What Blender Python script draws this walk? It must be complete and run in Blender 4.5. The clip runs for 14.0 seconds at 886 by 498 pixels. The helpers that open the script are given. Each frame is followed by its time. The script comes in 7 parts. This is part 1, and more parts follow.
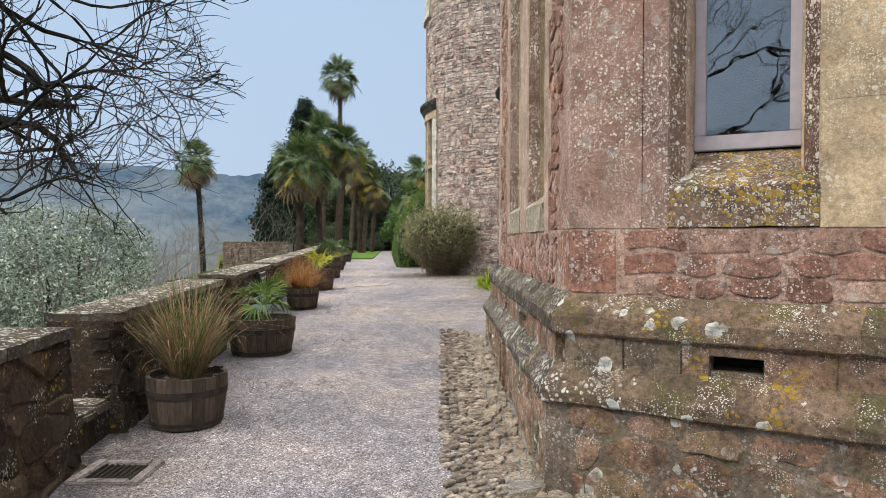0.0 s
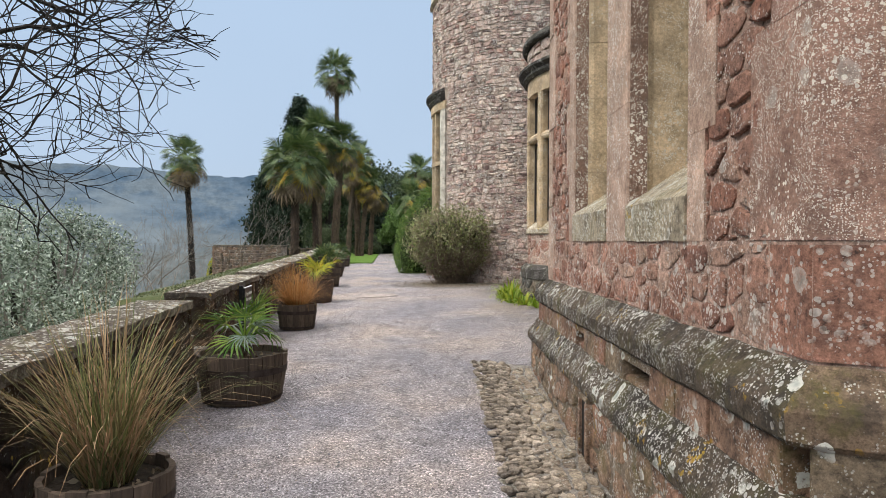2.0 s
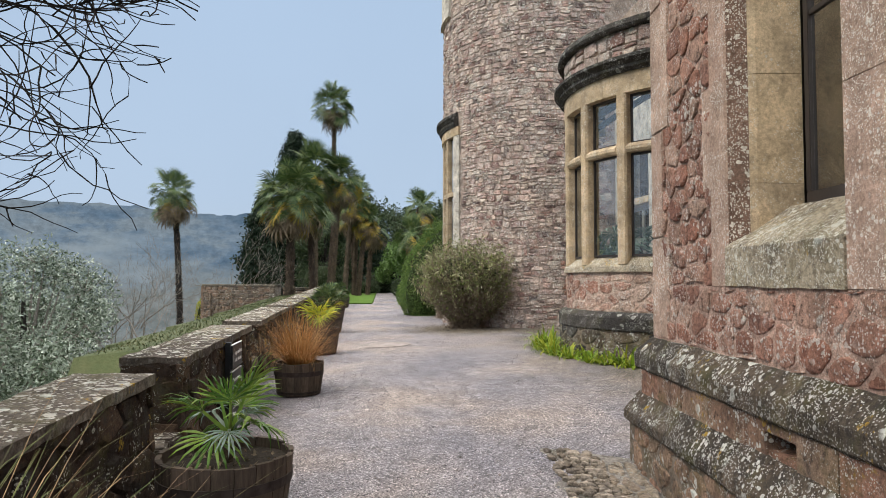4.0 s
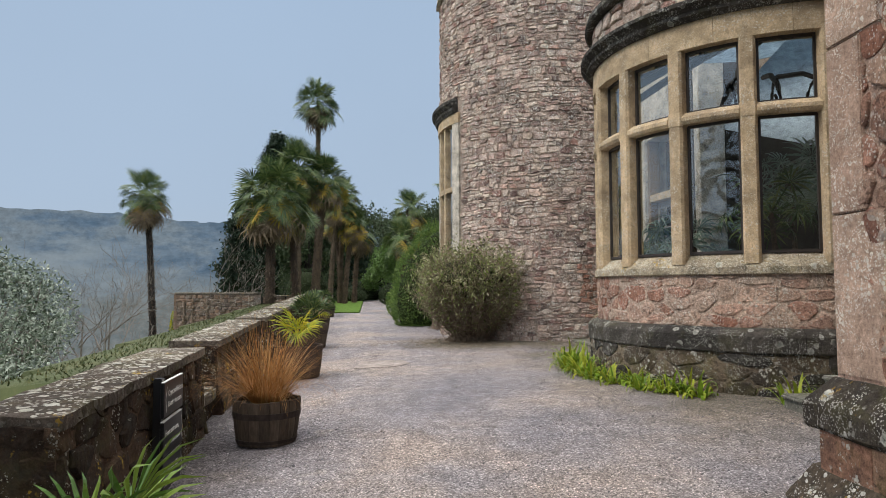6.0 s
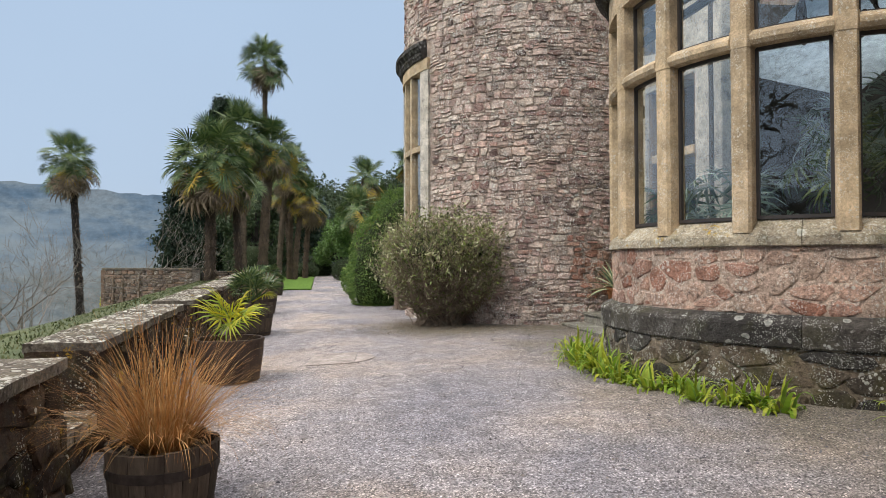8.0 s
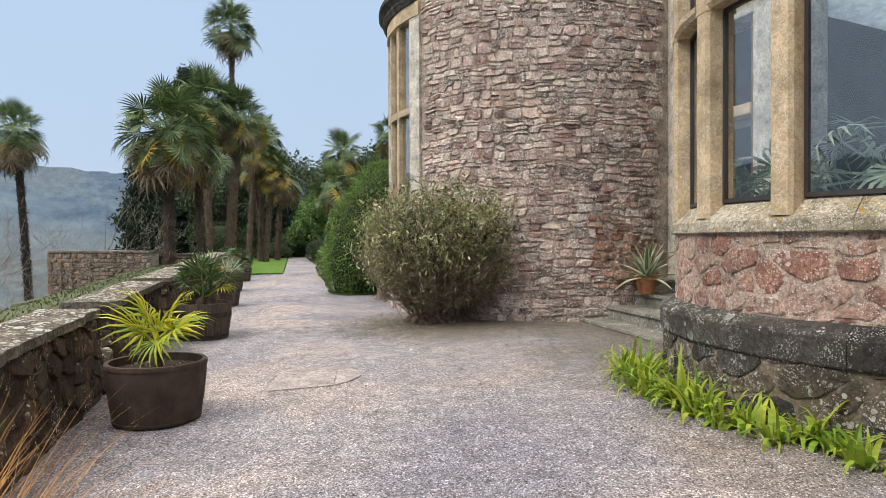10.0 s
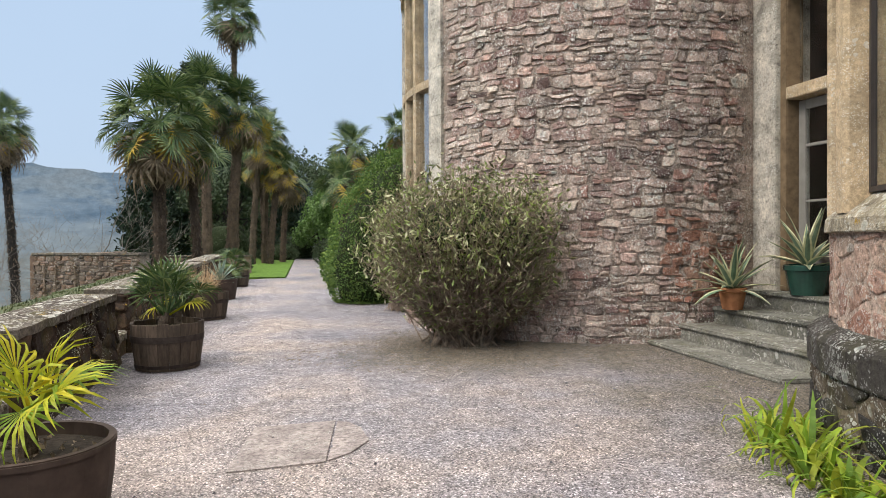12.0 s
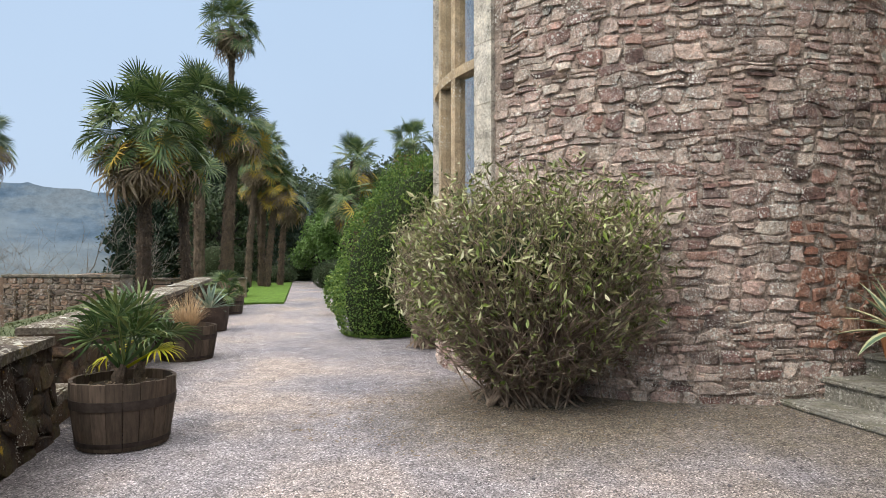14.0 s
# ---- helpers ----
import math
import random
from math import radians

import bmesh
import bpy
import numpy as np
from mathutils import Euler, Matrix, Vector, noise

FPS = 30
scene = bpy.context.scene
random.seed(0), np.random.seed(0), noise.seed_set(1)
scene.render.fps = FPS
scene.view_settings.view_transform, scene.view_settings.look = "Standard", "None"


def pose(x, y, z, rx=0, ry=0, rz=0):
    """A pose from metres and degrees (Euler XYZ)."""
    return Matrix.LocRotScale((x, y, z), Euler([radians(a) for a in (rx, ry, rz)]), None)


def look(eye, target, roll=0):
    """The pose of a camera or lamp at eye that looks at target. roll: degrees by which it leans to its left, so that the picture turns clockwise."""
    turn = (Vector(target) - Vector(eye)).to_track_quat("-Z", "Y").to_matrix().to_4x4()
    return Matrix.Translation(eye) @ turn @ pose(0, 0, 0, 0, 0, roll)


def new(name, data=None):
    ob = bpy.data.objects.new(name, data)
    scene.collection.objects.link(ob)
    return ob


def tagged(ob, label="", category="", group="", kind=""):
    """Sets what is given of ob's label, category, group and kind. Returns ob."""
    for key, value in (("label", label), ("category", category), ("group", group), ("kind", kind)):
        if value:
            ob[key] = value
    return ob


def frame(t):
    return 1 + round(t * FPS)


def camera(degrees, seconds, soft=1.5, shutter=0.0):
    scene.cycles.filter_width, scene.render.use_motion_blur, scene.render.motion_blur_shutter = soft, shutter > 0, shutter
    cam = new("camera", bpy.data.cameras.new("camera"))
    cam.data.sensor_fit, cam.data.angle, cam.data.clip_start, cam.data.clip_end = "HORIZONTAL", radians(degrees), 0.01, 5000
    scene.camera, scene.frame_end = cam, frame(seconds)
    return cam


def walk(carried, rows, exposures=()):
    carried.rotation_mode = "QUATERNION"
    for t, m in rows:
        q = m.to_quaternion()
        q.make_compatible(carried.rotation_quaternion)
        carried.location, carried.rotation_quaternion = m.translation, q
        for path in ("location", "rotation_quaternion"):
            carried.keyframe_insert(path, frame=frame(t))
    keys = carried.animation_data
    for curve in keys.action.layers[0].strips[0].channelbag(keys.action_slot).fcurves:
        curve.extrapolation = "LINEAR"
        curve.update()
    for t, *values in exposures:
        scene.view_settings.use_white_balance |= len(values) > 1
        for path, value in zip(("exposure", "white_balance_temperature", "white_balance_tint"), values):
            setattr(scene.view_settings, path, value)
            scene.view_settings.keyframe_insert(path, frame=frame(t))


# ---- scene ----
cam = camera(67.8, 14.0, soft=0.65)
METRES, EYE, TILT, LEAN, TURN = 15.8, 1.62, 0.0, 0.0, 0.0
ROWS = [
    (0.0, 0.0, 0.0, 0.0, 0.0, -0.8, -0.27),
    (0.5, -0.0098, 0.0323, 0.0015, -0.02, -0.5, -0.41),
    (1.0, -0.0154, 0.067, 0.004, -0.25, -0.26, -0.22),
    (1.5, -0.0222, 0.1006, 0.0031, -0.48, -0.49, -0.2),
    (2.0, -0.0284, 0.1362, 0.0045, -0.41, -0.65, -0.25),
    (2.5, -0.0331, 0.1712, 0.0066, -0.62, -0.6, -0.18),
    (3.0, -0.0464, 0.2046, 0.0068, -0.61, -0.3, -0.17),
    (3.5, -0.0573, 0.2365, 0.0069, -0.73, 0.86, -0.16),
    (4.0, -0.0658, 0.2701, 0.0076, -1.05, 2.64, -0.14),
    (6.5, -0.0863, 0.4472, 0.0062, -2.47, 3.23, 0.14),
    (7.0, -0.0899, 0.4848, 0.0055, -2.96, 2.12, 0.04),
    (7.5, -0.0946, 0.5211, 0.0071, -4.85, 1.54, 0.11),
    (8.0, -0.0975, 0.5579, 0.0071, -6.46, 1.01, 0.16),
    (10.5, -0.1031, 0.7371, 0.0131, -8.6, -0.96, 0.26),
    (11.0, -0.0997, 0.7732, 0.0118, -8.08, -0.99, 0.35),
    (11.5, -0.0988, 0.8074, 0.0125, -7.79, -0.92, 0.22),
    (12.0, -0.0978, 0.8423, 0.013, -7.71, -0.77, 0.34),
    (12.5, -0.101, 0.8795, 0.0139, -7.3, -0.34, 0.22),
    (13.0, -0.1038, 0.9153, 0.0157, -7.35, 0.42, 0.24),
    (13.5, -0.11, 0.9496, 0.014, -7.6, 0.88, 0.12),
    (14.0, -0.1178, 0.9863, 0.0137, -8.01, 1.13, 0.07),
]
walk(cam, [(t, pose(0, 0, EYE, TILT, LEAN, TURN) @ pose(METRES * x, METRES * y, METRES * z, 90 + pitch, roll, yaw)) for t, x, y, z, yaw, pitch, roll in ROWS],
     exposures=[(0.0, 0.25), (3.5, 0.21), (4.2, 0.13), (6.5, -0.06), (7.0, -0.04), (7.5, 0.02), (8.2, 0.20), (10.3, 0.30), (14.0, 0.35)])

# ---- light ----
SUN_EL, SUN_AZ = radians(46), radians(-112)      # azimuth from +y towards +x
world = bpy.data.worlds.new("overcast_sky")
scene.world = world
world.use_nodes = True
wn = world.node_tree
wn.nodes.clear()
w_out = wn.nodes.new("ShaderNodeOutputWorld")
w_bg = wn.nodes.new("ShaderNodeBackground")
w_sky = wn.nodes.new("ShaderNodeTexSky")
w_sky.sky_type = "NISHITA"
w_sky.sun_disc = False
w_sky.sun_elevation, w_sky.sun_rotation = SUN_EL, SUN_AZ
w_sky.air_density, w_sky.dust_density, w_sky.ozone_density = 1.0, 4.0, 1.5
w_co = wn.nodes.new("ShaderNodeTexCoord")
w_sep = wn.nodes.new("ShaderNodeSeparateXYZ")
w_ramp = wn.nodes.new("ShaderNodeValToRGB")     # an overcast sky: brighter towards the zenith
for p, c in ((0.0, (4.7, 5.7, 6.9, 1)), (0.12, (4.4, 5.6, 7.2, 1)), (0.42, (4.1, 5.4, 7.2, 1)), (0.60, (15.0, 15.5, 16.0, 1)), (1.0, (36.0, 35.5, 34.0, 1))):
    if p in (0.0, 1.0):
        e = w_ramp.color_ramp.elements[0 if p == 0.0 else -1]
    else:
        e = w_ramp.color_ramp.elements.new(p)
    e.position, e.color = p, c
w_noise = wn.nodes.new("ShaderNodeTexNoise")
w_noise.inputs["Scale"].default_value = 2.2
w_noise.inputs["Detail"].default_value = 5
w_mul = wn.nodes.new("ShaderNodeMapRange")
w_mul.inputs["To Min"].default_value, w_mul.inputs["To Max"].default_value = 0.94, 1.06
w_vm = wn.nodes.new("ShaderNodeVectorMath")
w_vm.operation = "SCALE"
w_mix = wn.nodes.new("ShaderNodeMix")
w_mix.data_type = "RGBA"
w_mix.inputs[0].default_value = 0.95
w_bg.inputs["Strength"].default_value = 0.1
L = wn.links.new
L(w_co.outputs["Generated"], w_sep.inputs[0])
L(w_sep.outputs["Z"], w_ramp.inputs[0])
L(w_co.outputs["Generated"], w_noise.inputs["Vector"])
L(w_noise.outputs["Fac"], w_mul.inputs["Value"])
L(w_ramp.outputs[0], w_vm.inputs[0])
L(w_mul.outputs[0], w_vm.inputs["Scale"])
L(w_sky.outputs[0], w_mix.inputs[6])
L(w_vm.outputs[0], w_mix.inputs[7])
L(w_mix.outputs[2], w_bg.inputs["Color"])
L(w_bg.outputs[0], w_out.inputs[0])

sun_data = bpy.data.lights.new("sun", "SUN")
sun_data.energy, sun_data.angle, sun_data.color = 1.8, radians(28), (1.0, 0.93, 0.85)
sun = new("sun", sun_data)
sun.matrix_world = look((-20, 15, 30), (-20 - 10 * math.sin(SUN_AZ) * math.cos(SUN_EL), 15 - 10 * math.cos(SUN_AZ) * math.cos(SUN_EL), 30 - 10 * math.sin(SUN_EL)))


# ---- materials ----
class Nodes:
    def __init__(self, name):
        self.mat = bpy.data.materials.new(name)
        self.mat.use_nodes = True
        self.t = self.mat.node_tree
        self.bsdf = self.t.nodes["Principled BSDF"]
        self.pos = self.t.nodes.new("ShaderNodeNewGeometry").outputs["Position"]

    def n(self, kind, **sets):
        node = self.t.nodes.new(kind)
        for k, v in sets.items():
            node.inputs[k.replace("_", " ")].default_value = v
        return node

    def link(self, a, b):
        self.t.links.new(a, b)

    def noise(self, scale, detail=5, rough=0.6, vec=None):
        nd = self.n("ShaderNodeTexNoise", Scale=scale, Detail=detail, Roughness=rough)
        self.link(vec or self.pos, nd.inputs["Vector"])
        return nd.outputs["Fac"]

    def voro(self, scale, feature="F1", vec=None, rand=1.0):
        nd = self.n("ShaderNodeTexVoronoi", Scale=scale, Randomness=rand)
        nd.feature = feature
        self.link(vec or self.pos, nd.inputs["Vector"])
        return nd

    def ramp(self, src, stops, interp="LINEAR"):
        nd = self.n("ShaderNodeValToRGB")
        r = nd.color_ramp
        r.interpolation = interp
        while len(r.elements) < len(stops):
            r.elements.new(0.5)
        for e, (p, c) in zip(r.elements, stops):
            e.position = p
            e.color = (c, c, c, 1) if isinstance(c, (int, float)) else (*c, 1)
        self.link(src, nd.inputs[0])
        return nd.outputs[0]

    def mix(self, fac, a, b, mode="MIX"):
        nd = self.n("ShaderNodeMix")
        nd.data_type, nd.blend_type = "RGBA", mode
        for sock, v in ((nd.inputs[0], fac), (nd.inputs[6], a), (nd.inputs[7], b)):
            if isinstance(v, (int, float)):
                sock.default_value = v
            elif isinstance(v, tuple):
                sock.default_value = (*v, 1)
            else:
                self.link(v, sock)
        return nd.outputs[2]

    def math(self, op, a, b=0.0):
        nd = self.n("ShaderNodeMath")
        nd.operation = op
        for sock, v in ((nd.inputs[0], a), (nd.inputs[1], b)):
            if isinstance(v, (int, float)):
                sock.default_value = v
            else:
                self.link(v, sock)
        return nd.outputs[0]

    def rand(self):
        g = self.n("ShaderNodeNewGeometry").outputs["Random Per Island"]
        o = self.n("ShaderNodeObjectInfo").outputs["Random"]
        return self.math("FRACT", self.math("ADD", g, o))

    def scaled(self, sx, sy, sz):
        nd = self.n("ShaderNodeMapping")
        nd.inputs["Scale"].default_value = (sx, sy, sz)
        self.link(self.pos, nd.inputs["Vector"])
        return nd.outputs[0]

    def warped(self, scale, amount):
        nd = self.n("ShaderNodeTexNoise", Scale=scale, Detail=3)
        self.link(self.pos, nd.inputs["Vector"])
        s = self.n("ShaderNodeVectorMath")
        s.operation = "SCALE"
        s.inputs["Scale"].default_value = amount
        self.link(nd.outputs["Color"], s.inputs[0])
        a = self.n("ShaderNodeVectorMath")
        self.link(self.pos, a.inputs[0])
        self.link(s.outputs[0], a.inputs[1])
        return a.outputs[0]

    def bump(self, height, strength=0.4, dist=0.01, prev=None):
        nd = self.n("ShaderNodeBump", Strength=strength, Distance=dist)
        self.link(height, nd.inputs["Height"])
        if prev:
            self.link(prev, nd.inputs["Normal"])
        return nd.outputs[0]

    def done(self, color=None, rough=0.9, normal=None, **sets):
        if isinstance(color, tuple):
            self.bsdf.inputs["Base Color"].default_value = (*color, 1)
        elif color is not None:
            self.link(color, self.bsdf.inputs["Base Color"])
        if isinstance(rough, (int, float)):
            self.bsdf.inputs["Roughness"].default_value = rough
        else:
            self.link(rough, self.bsdf.inputs["Roughness"])
        if normal:
            self.link(normal, self.bsdf.inputs["Normal"])
        for k, v in sets.items():
            self.bsdf.inputs[k.replace("_", " ")].default_value = v
        return self.mat


def stone(name, tones, lichen=0.3, dots=16.0, white=(0.52, 0.50, 0.45), orange=0.0, moss=0.0, stain=0.35, bump=0.5, grain=30.0, rosette=0.0, mottle=1.0, pits=0.0, top=0.0):
    """Sandstone and rubble: a tone for each stone, mottling, grain, lichen rosettes, moss and dark weathering."""
    m = Nodes(name)
    k = len(tones)
    c = m.ramp(m.rand(), [((i + 0.5) / k, t) for i, t in enumerate(tones)])
    c = m.mix(1.0, c, m.ramp(m.noise(2.3, 6), [(0.25, 0.62), (0.75, 1.3)]), "MULTIPLY")
    c = m.mix(1.0, c, m.ramp(m.noise(grain, 6, 0.7), [(0.30, 1 - 0.5 * mottle), (0.50, 1.0), (0.72, 1 + 0.5 * mottle)]), "MULTIPLY")
    c = m.mix(1.0, c, m.ramp(m.noise(grain * 4.2, 3, 0.7), [(0.3, 1 - 0.28 * mottle), (0.7, 1 + 0.28 * mottle)]), "MULTIPLY")
    c = m.mix(1.0, c, m.ramp(m.noise(11.0, 10, 0.78), [(0.42, 0.80), (0.52, 1.12)]), "MULTIPLY")
    c = m.mix(m.ramp(m.noise(5.5, 8, 0.7), [(0.48, 0.0), (0.64, stain)]), c, (0.045, 0.04, 0.036))
    if pits:
        c = m.mix(m.ramp(m.noise(15.0, 9, 0.8), [(0.36, pits), (0.44, 0.0)]), c, (0.05, 0.04, 0.036))
    if moss:
        c = m.mix(m.ramp(m.noise(3.1, 7, 0.7), [(0.5, 0.0), (0.66, moss)]), c, (0.12, 0.115, 0.035))
    # pales only upward faces with lichen, painting the sides darker as if shaded
    face_up = 1.0
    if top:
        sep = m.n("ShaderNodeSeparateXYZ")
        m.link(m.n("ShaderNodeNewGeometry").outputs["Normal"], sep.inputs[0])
        face_up = m.ramp(sep.outputs["Z"], [(0.15, 1 - top), (0.6, 1.0)])
    if lichen:
        # round crusts of two sizes in loose colonies
        v = m.voro(dots, vec=m.warped(34.0, 0.016))
        size = m.ramp(v.outputs["Color"], [(0.28, 0.06), (0.52, 0.20), (0.76, 0.50)])
        spot = m.math("LESS_THAN", v.outputs["Distance"], size)
        area = m.ramp(m.math("ADD", m.math("MULTIPLY", m.noise(1.9, 4, 0.6), 0.62), m.math("MULTIPLY", m.noise(8.0, 5, 0.7), 0.38)), [(0.60 - 0.2 * lichen, 0.0), (0.63 - 0.15 * lichen, 0.95)])
        c = m.mix(m.math("MULTIPLY", m.math("MULTIPLY", spot, area), face_up), c, m.mix(m.ramp(m.noise(30, 4, 0.7), [(0.35, 0.0), (0.6, 1.0)]), tuple(0.62 * x for x in white), white))
        v2 = m.voro(dots * 2.9, vec=m.warped(60.0, 0.008))
        spot2 = m.math("LESS_THAN", v2.outputs["Distance"], m.ramp(v2.outputs["Color"], [(0.36, 0.05), (0.66, 0.46)]))
        area2 = m.ramp(m.noise(4.3, 6, 0.7), [(0.55 - 0.2 * lichen, 0.0), (0.61 - 0.14 * lichen, 0.85)])
        c = m.mix(m.math("MULTIPLY", m.math("MULTIPLY", spot2, area2), face_up), c, white)
    if rosette:
        # larger crusts, pale at the rim and greyer within
        v4 = m.voro(9.0, vec=m.warped(26.0, 0.035))
        size4 = m.math("ADD", m.ramp(v4.outputs["Color"], [(0.46, 0.0), (0.78, 0.44)]), 0.0001)
        far = m.math("DIVIDE", v4.outputs["Distance"], size4)
        edge4 = m.math("MULTIPLY", m.math("LESS_THAN", far, 1.0), m.ramp(m.noise(2.4, 3), [(0.50, 0.0), (0.58, 1.0)]))
        crust = m.mix(m.ramp(far, [(0.35, 0.0), (0.8, 1.0)]), m.mix(m.noise(1.1, 2), (0.46, 0.45, 0.38), (0.36, 0.44, 0.44)), (0.70, 0.69, 0.62))
        c = m.mix(m.math("MULTIPLY", m.math("MULTIPLY", edge4, face_up), m.ramp(m.noise(42.0, 5, 0.75), [(0.36, 0.1), (0.48, rosette)])), c, crust)
    if orange:
        v3 = m.voro(34.0, vec=m.warped(30.0, 0.03))
        spot3 = m.math("LESS_THAN", v3.outputs["Distance"], m.ramp(v3.outputs["Color"], [(0.25, 0.1), (0.7, 0.62)]))
        area3 = m.ramp(m.noise(3.4, 5, 0.65), [(0.62 - 0.2 * orange, 0.0), (0.68 - 0.2 * orange, 0.9)])
        c = m.mix(m.math("MULTIPLY", spot3, area3), c, m.mix(m.noise(12.0, 2), (0.36, 0.17, 0.02), (0.46, 0.34, 0.05)))
    b = m.bump(m.noise(8.0, 8, 0.7), bump, 0.05)
    b = m.bump(m.noise(grain * 1.3, 7, 0.8), min(1.0, bump * 1.1), 0.012, b)
    return m.done(c, 0.95, b, Specular_IOR_Level=0.12)


def plain(name, base, var=0.25, scale=6.0, rough=0.7, bump=0.2, metal=0.0, fine=40.0):
    m = Nodes(name)
    c = m.mix(1.0, base, m.ramp(m.noise(scale, 6), [(0.3, 1 - var), (0.7, 1 + var)]), "MULTIPLY")
    b = m.bump(m.noise(fine, 5), bump, 0.004)
    return m.done(c, rough, b, Metallic=metal, Specular_IOR_Level=0.5 if rough < 0.6 else 0.15)


def foliage(name, tones, rough=0.55, trans=0.14):
    m = Nodes(name)
    k = len(tones)
    c = m.ramp(m.rand(), [((i + 0.5) / k, t) for i, t in enumerate(tones)])
    c = m.mix(1.0, c, m.ramp(m.noise(9.0, 3), [(0.3, 0.7), (0.7, 1.25)]), "MULTIPLY")
    mat = m.done(c, rough, Specular_IOR_Level=0.25)
    tr = m.n("ShaderNodeBsdfTranslucent")
    m.link(c, tr.inputs["Color"])
    mx = m.n("ShaderNodeMixShader")
    mx.inputs[0].default_value = trans
    m.link(m.bsdf.outputs[0], mx.inputs[1])
    m.link(tr.outputs[0], mx.inputs[2])
    m.link(mx.outputs[0], m.t.nodes["Material Output"].inputs["Surface"])
    return mat


def wood(name, a, b):
    m = Nodes(name)
    g = m.noise(6.0, 8, 0.7, m.scaled(6, 6, 0.7))
    c = m.ramp(g, [(0.3, a), (0.7, b)])
    c = m.mix(1.0, c, m.ramp(m.rand(), [(0.0, 0.65), (1.0, 1.35)]), "MULTIPLY")
    c = m.mix(m.ramp(m.noise(4.0, 6), [(0.52, 0.0), (0.7, 0.5)]), c, (0.03, 0.028, 0.022))
    return m.done(c, 0.85, m.bump(g, 0.5, 0.006), Specular_IOR_Level=0.2)


def gravel_mat():
    m = Nodes("gravel")
    v = m.voro(88.0)
    v2 = m.voro(210.0)
    base = m.ramp(m.noise(0.55, 6, 0.6), [(0.36, (0.21, 0.198, 0.22)), (0.50, (0.265, 0.24, 0.248)), (0.64, (0.335, 0.28, 0.256))])
    sep = m.n("ShaderNodeSeparateXYZ")
    m.link(m.pos, sep.inputs[0])
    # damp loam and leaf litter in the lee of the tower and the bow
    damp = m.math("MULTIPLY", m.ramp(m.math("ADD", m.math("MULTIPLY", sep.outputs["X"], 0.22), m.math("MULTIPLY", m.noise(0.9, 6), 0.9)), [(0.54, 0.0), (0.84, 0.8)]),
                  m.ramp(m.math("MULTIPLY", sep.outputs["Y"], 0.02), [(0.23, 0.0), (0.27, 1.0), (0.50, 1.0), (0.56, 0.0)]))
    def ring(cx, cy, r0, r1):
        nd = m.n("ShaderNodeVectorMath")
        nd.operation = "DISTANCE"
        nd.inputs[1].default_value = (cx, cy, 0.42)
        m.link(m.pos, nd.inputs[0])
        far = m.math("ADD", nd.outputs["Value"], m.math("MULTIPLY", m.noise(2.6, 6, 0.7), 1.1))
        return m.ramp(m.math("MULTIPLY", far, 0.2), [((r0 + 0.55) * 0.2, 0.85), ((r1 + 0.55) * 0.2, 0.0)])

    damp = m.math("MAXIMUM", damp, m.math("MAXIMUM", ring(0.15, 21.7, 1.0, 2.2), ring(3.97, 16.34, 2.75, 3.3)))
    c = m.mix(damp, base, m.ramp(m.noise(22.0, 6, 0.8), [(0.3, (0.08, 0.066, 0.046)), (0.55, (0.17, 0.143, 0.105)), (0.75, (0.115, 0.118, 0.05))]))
    # wet, dirty chippings at the parapet's foot, with its corner shade painted in
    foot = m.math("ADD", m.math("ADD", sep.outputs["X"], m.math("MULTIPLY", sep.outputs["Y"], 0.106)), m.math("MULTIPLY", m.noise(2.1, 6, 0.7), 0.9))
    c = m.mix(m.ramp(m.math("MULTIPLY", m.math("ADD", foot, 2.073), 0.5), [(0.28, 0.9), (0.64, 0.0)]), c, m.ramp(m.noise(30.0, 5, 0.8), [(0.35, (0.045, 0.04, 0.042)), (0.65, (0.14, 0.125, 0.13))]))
    c = m.mix(m.ramp(m.noise(1.7, 5), [(0.62, 0.0), (0.72, 0.55)]), c, (0.36, 0.31, 0.275))
    c = m.mix(1.0, c, m.ramp(v.outputs["Color"], [(0.0, 0.18), (0.42, 0.78), (0.78, 1.40), (0.92, 2.5)]), "MULTIPLY")
    c = m.mix(1.0, c, m.ramp(m.noise(4.5, 7, 0.75), [(0.32, 0.72), (0.68, 1.28)]), "MULTIPLY")
    c = m.mix(1.0, c, m.ramp(v2.outputs["Color"], [(0.0, 0.4), (1.0, 1.6)]), "MULTIPLY")
    b = m.bump(m.math("SUBTRACT", 1.0, v.outputs["Distance"]), 0.75, 0.012)
    b = m.bump(m.math("SUBTRACT", 1.0, v2.outputs["Distance"]), 0.5, 0.006, b)
    b = m.bump(m.noise(3.0, 5), 0.3, 0.04, b)
    return m.done(c, 0.9, b, Specular_IOR_Level=0.2)


def ground_mat():
    """Grass and scrub near by; the woods beyond have their own material with painted haze."""
    m = Nodes("hillside")
    c = m.ramp(m.noise(1.3, 8, 0.7), [(0.3, (0.032, 0.045, 0.014)), (0.5, (0.06, 0.075, 0.024)), (0.7, (0.10, 0.10, 0.042))])
    return m.done(c, 0.95, m.bump(m.noise(9, 6), 0.6, 0.08))


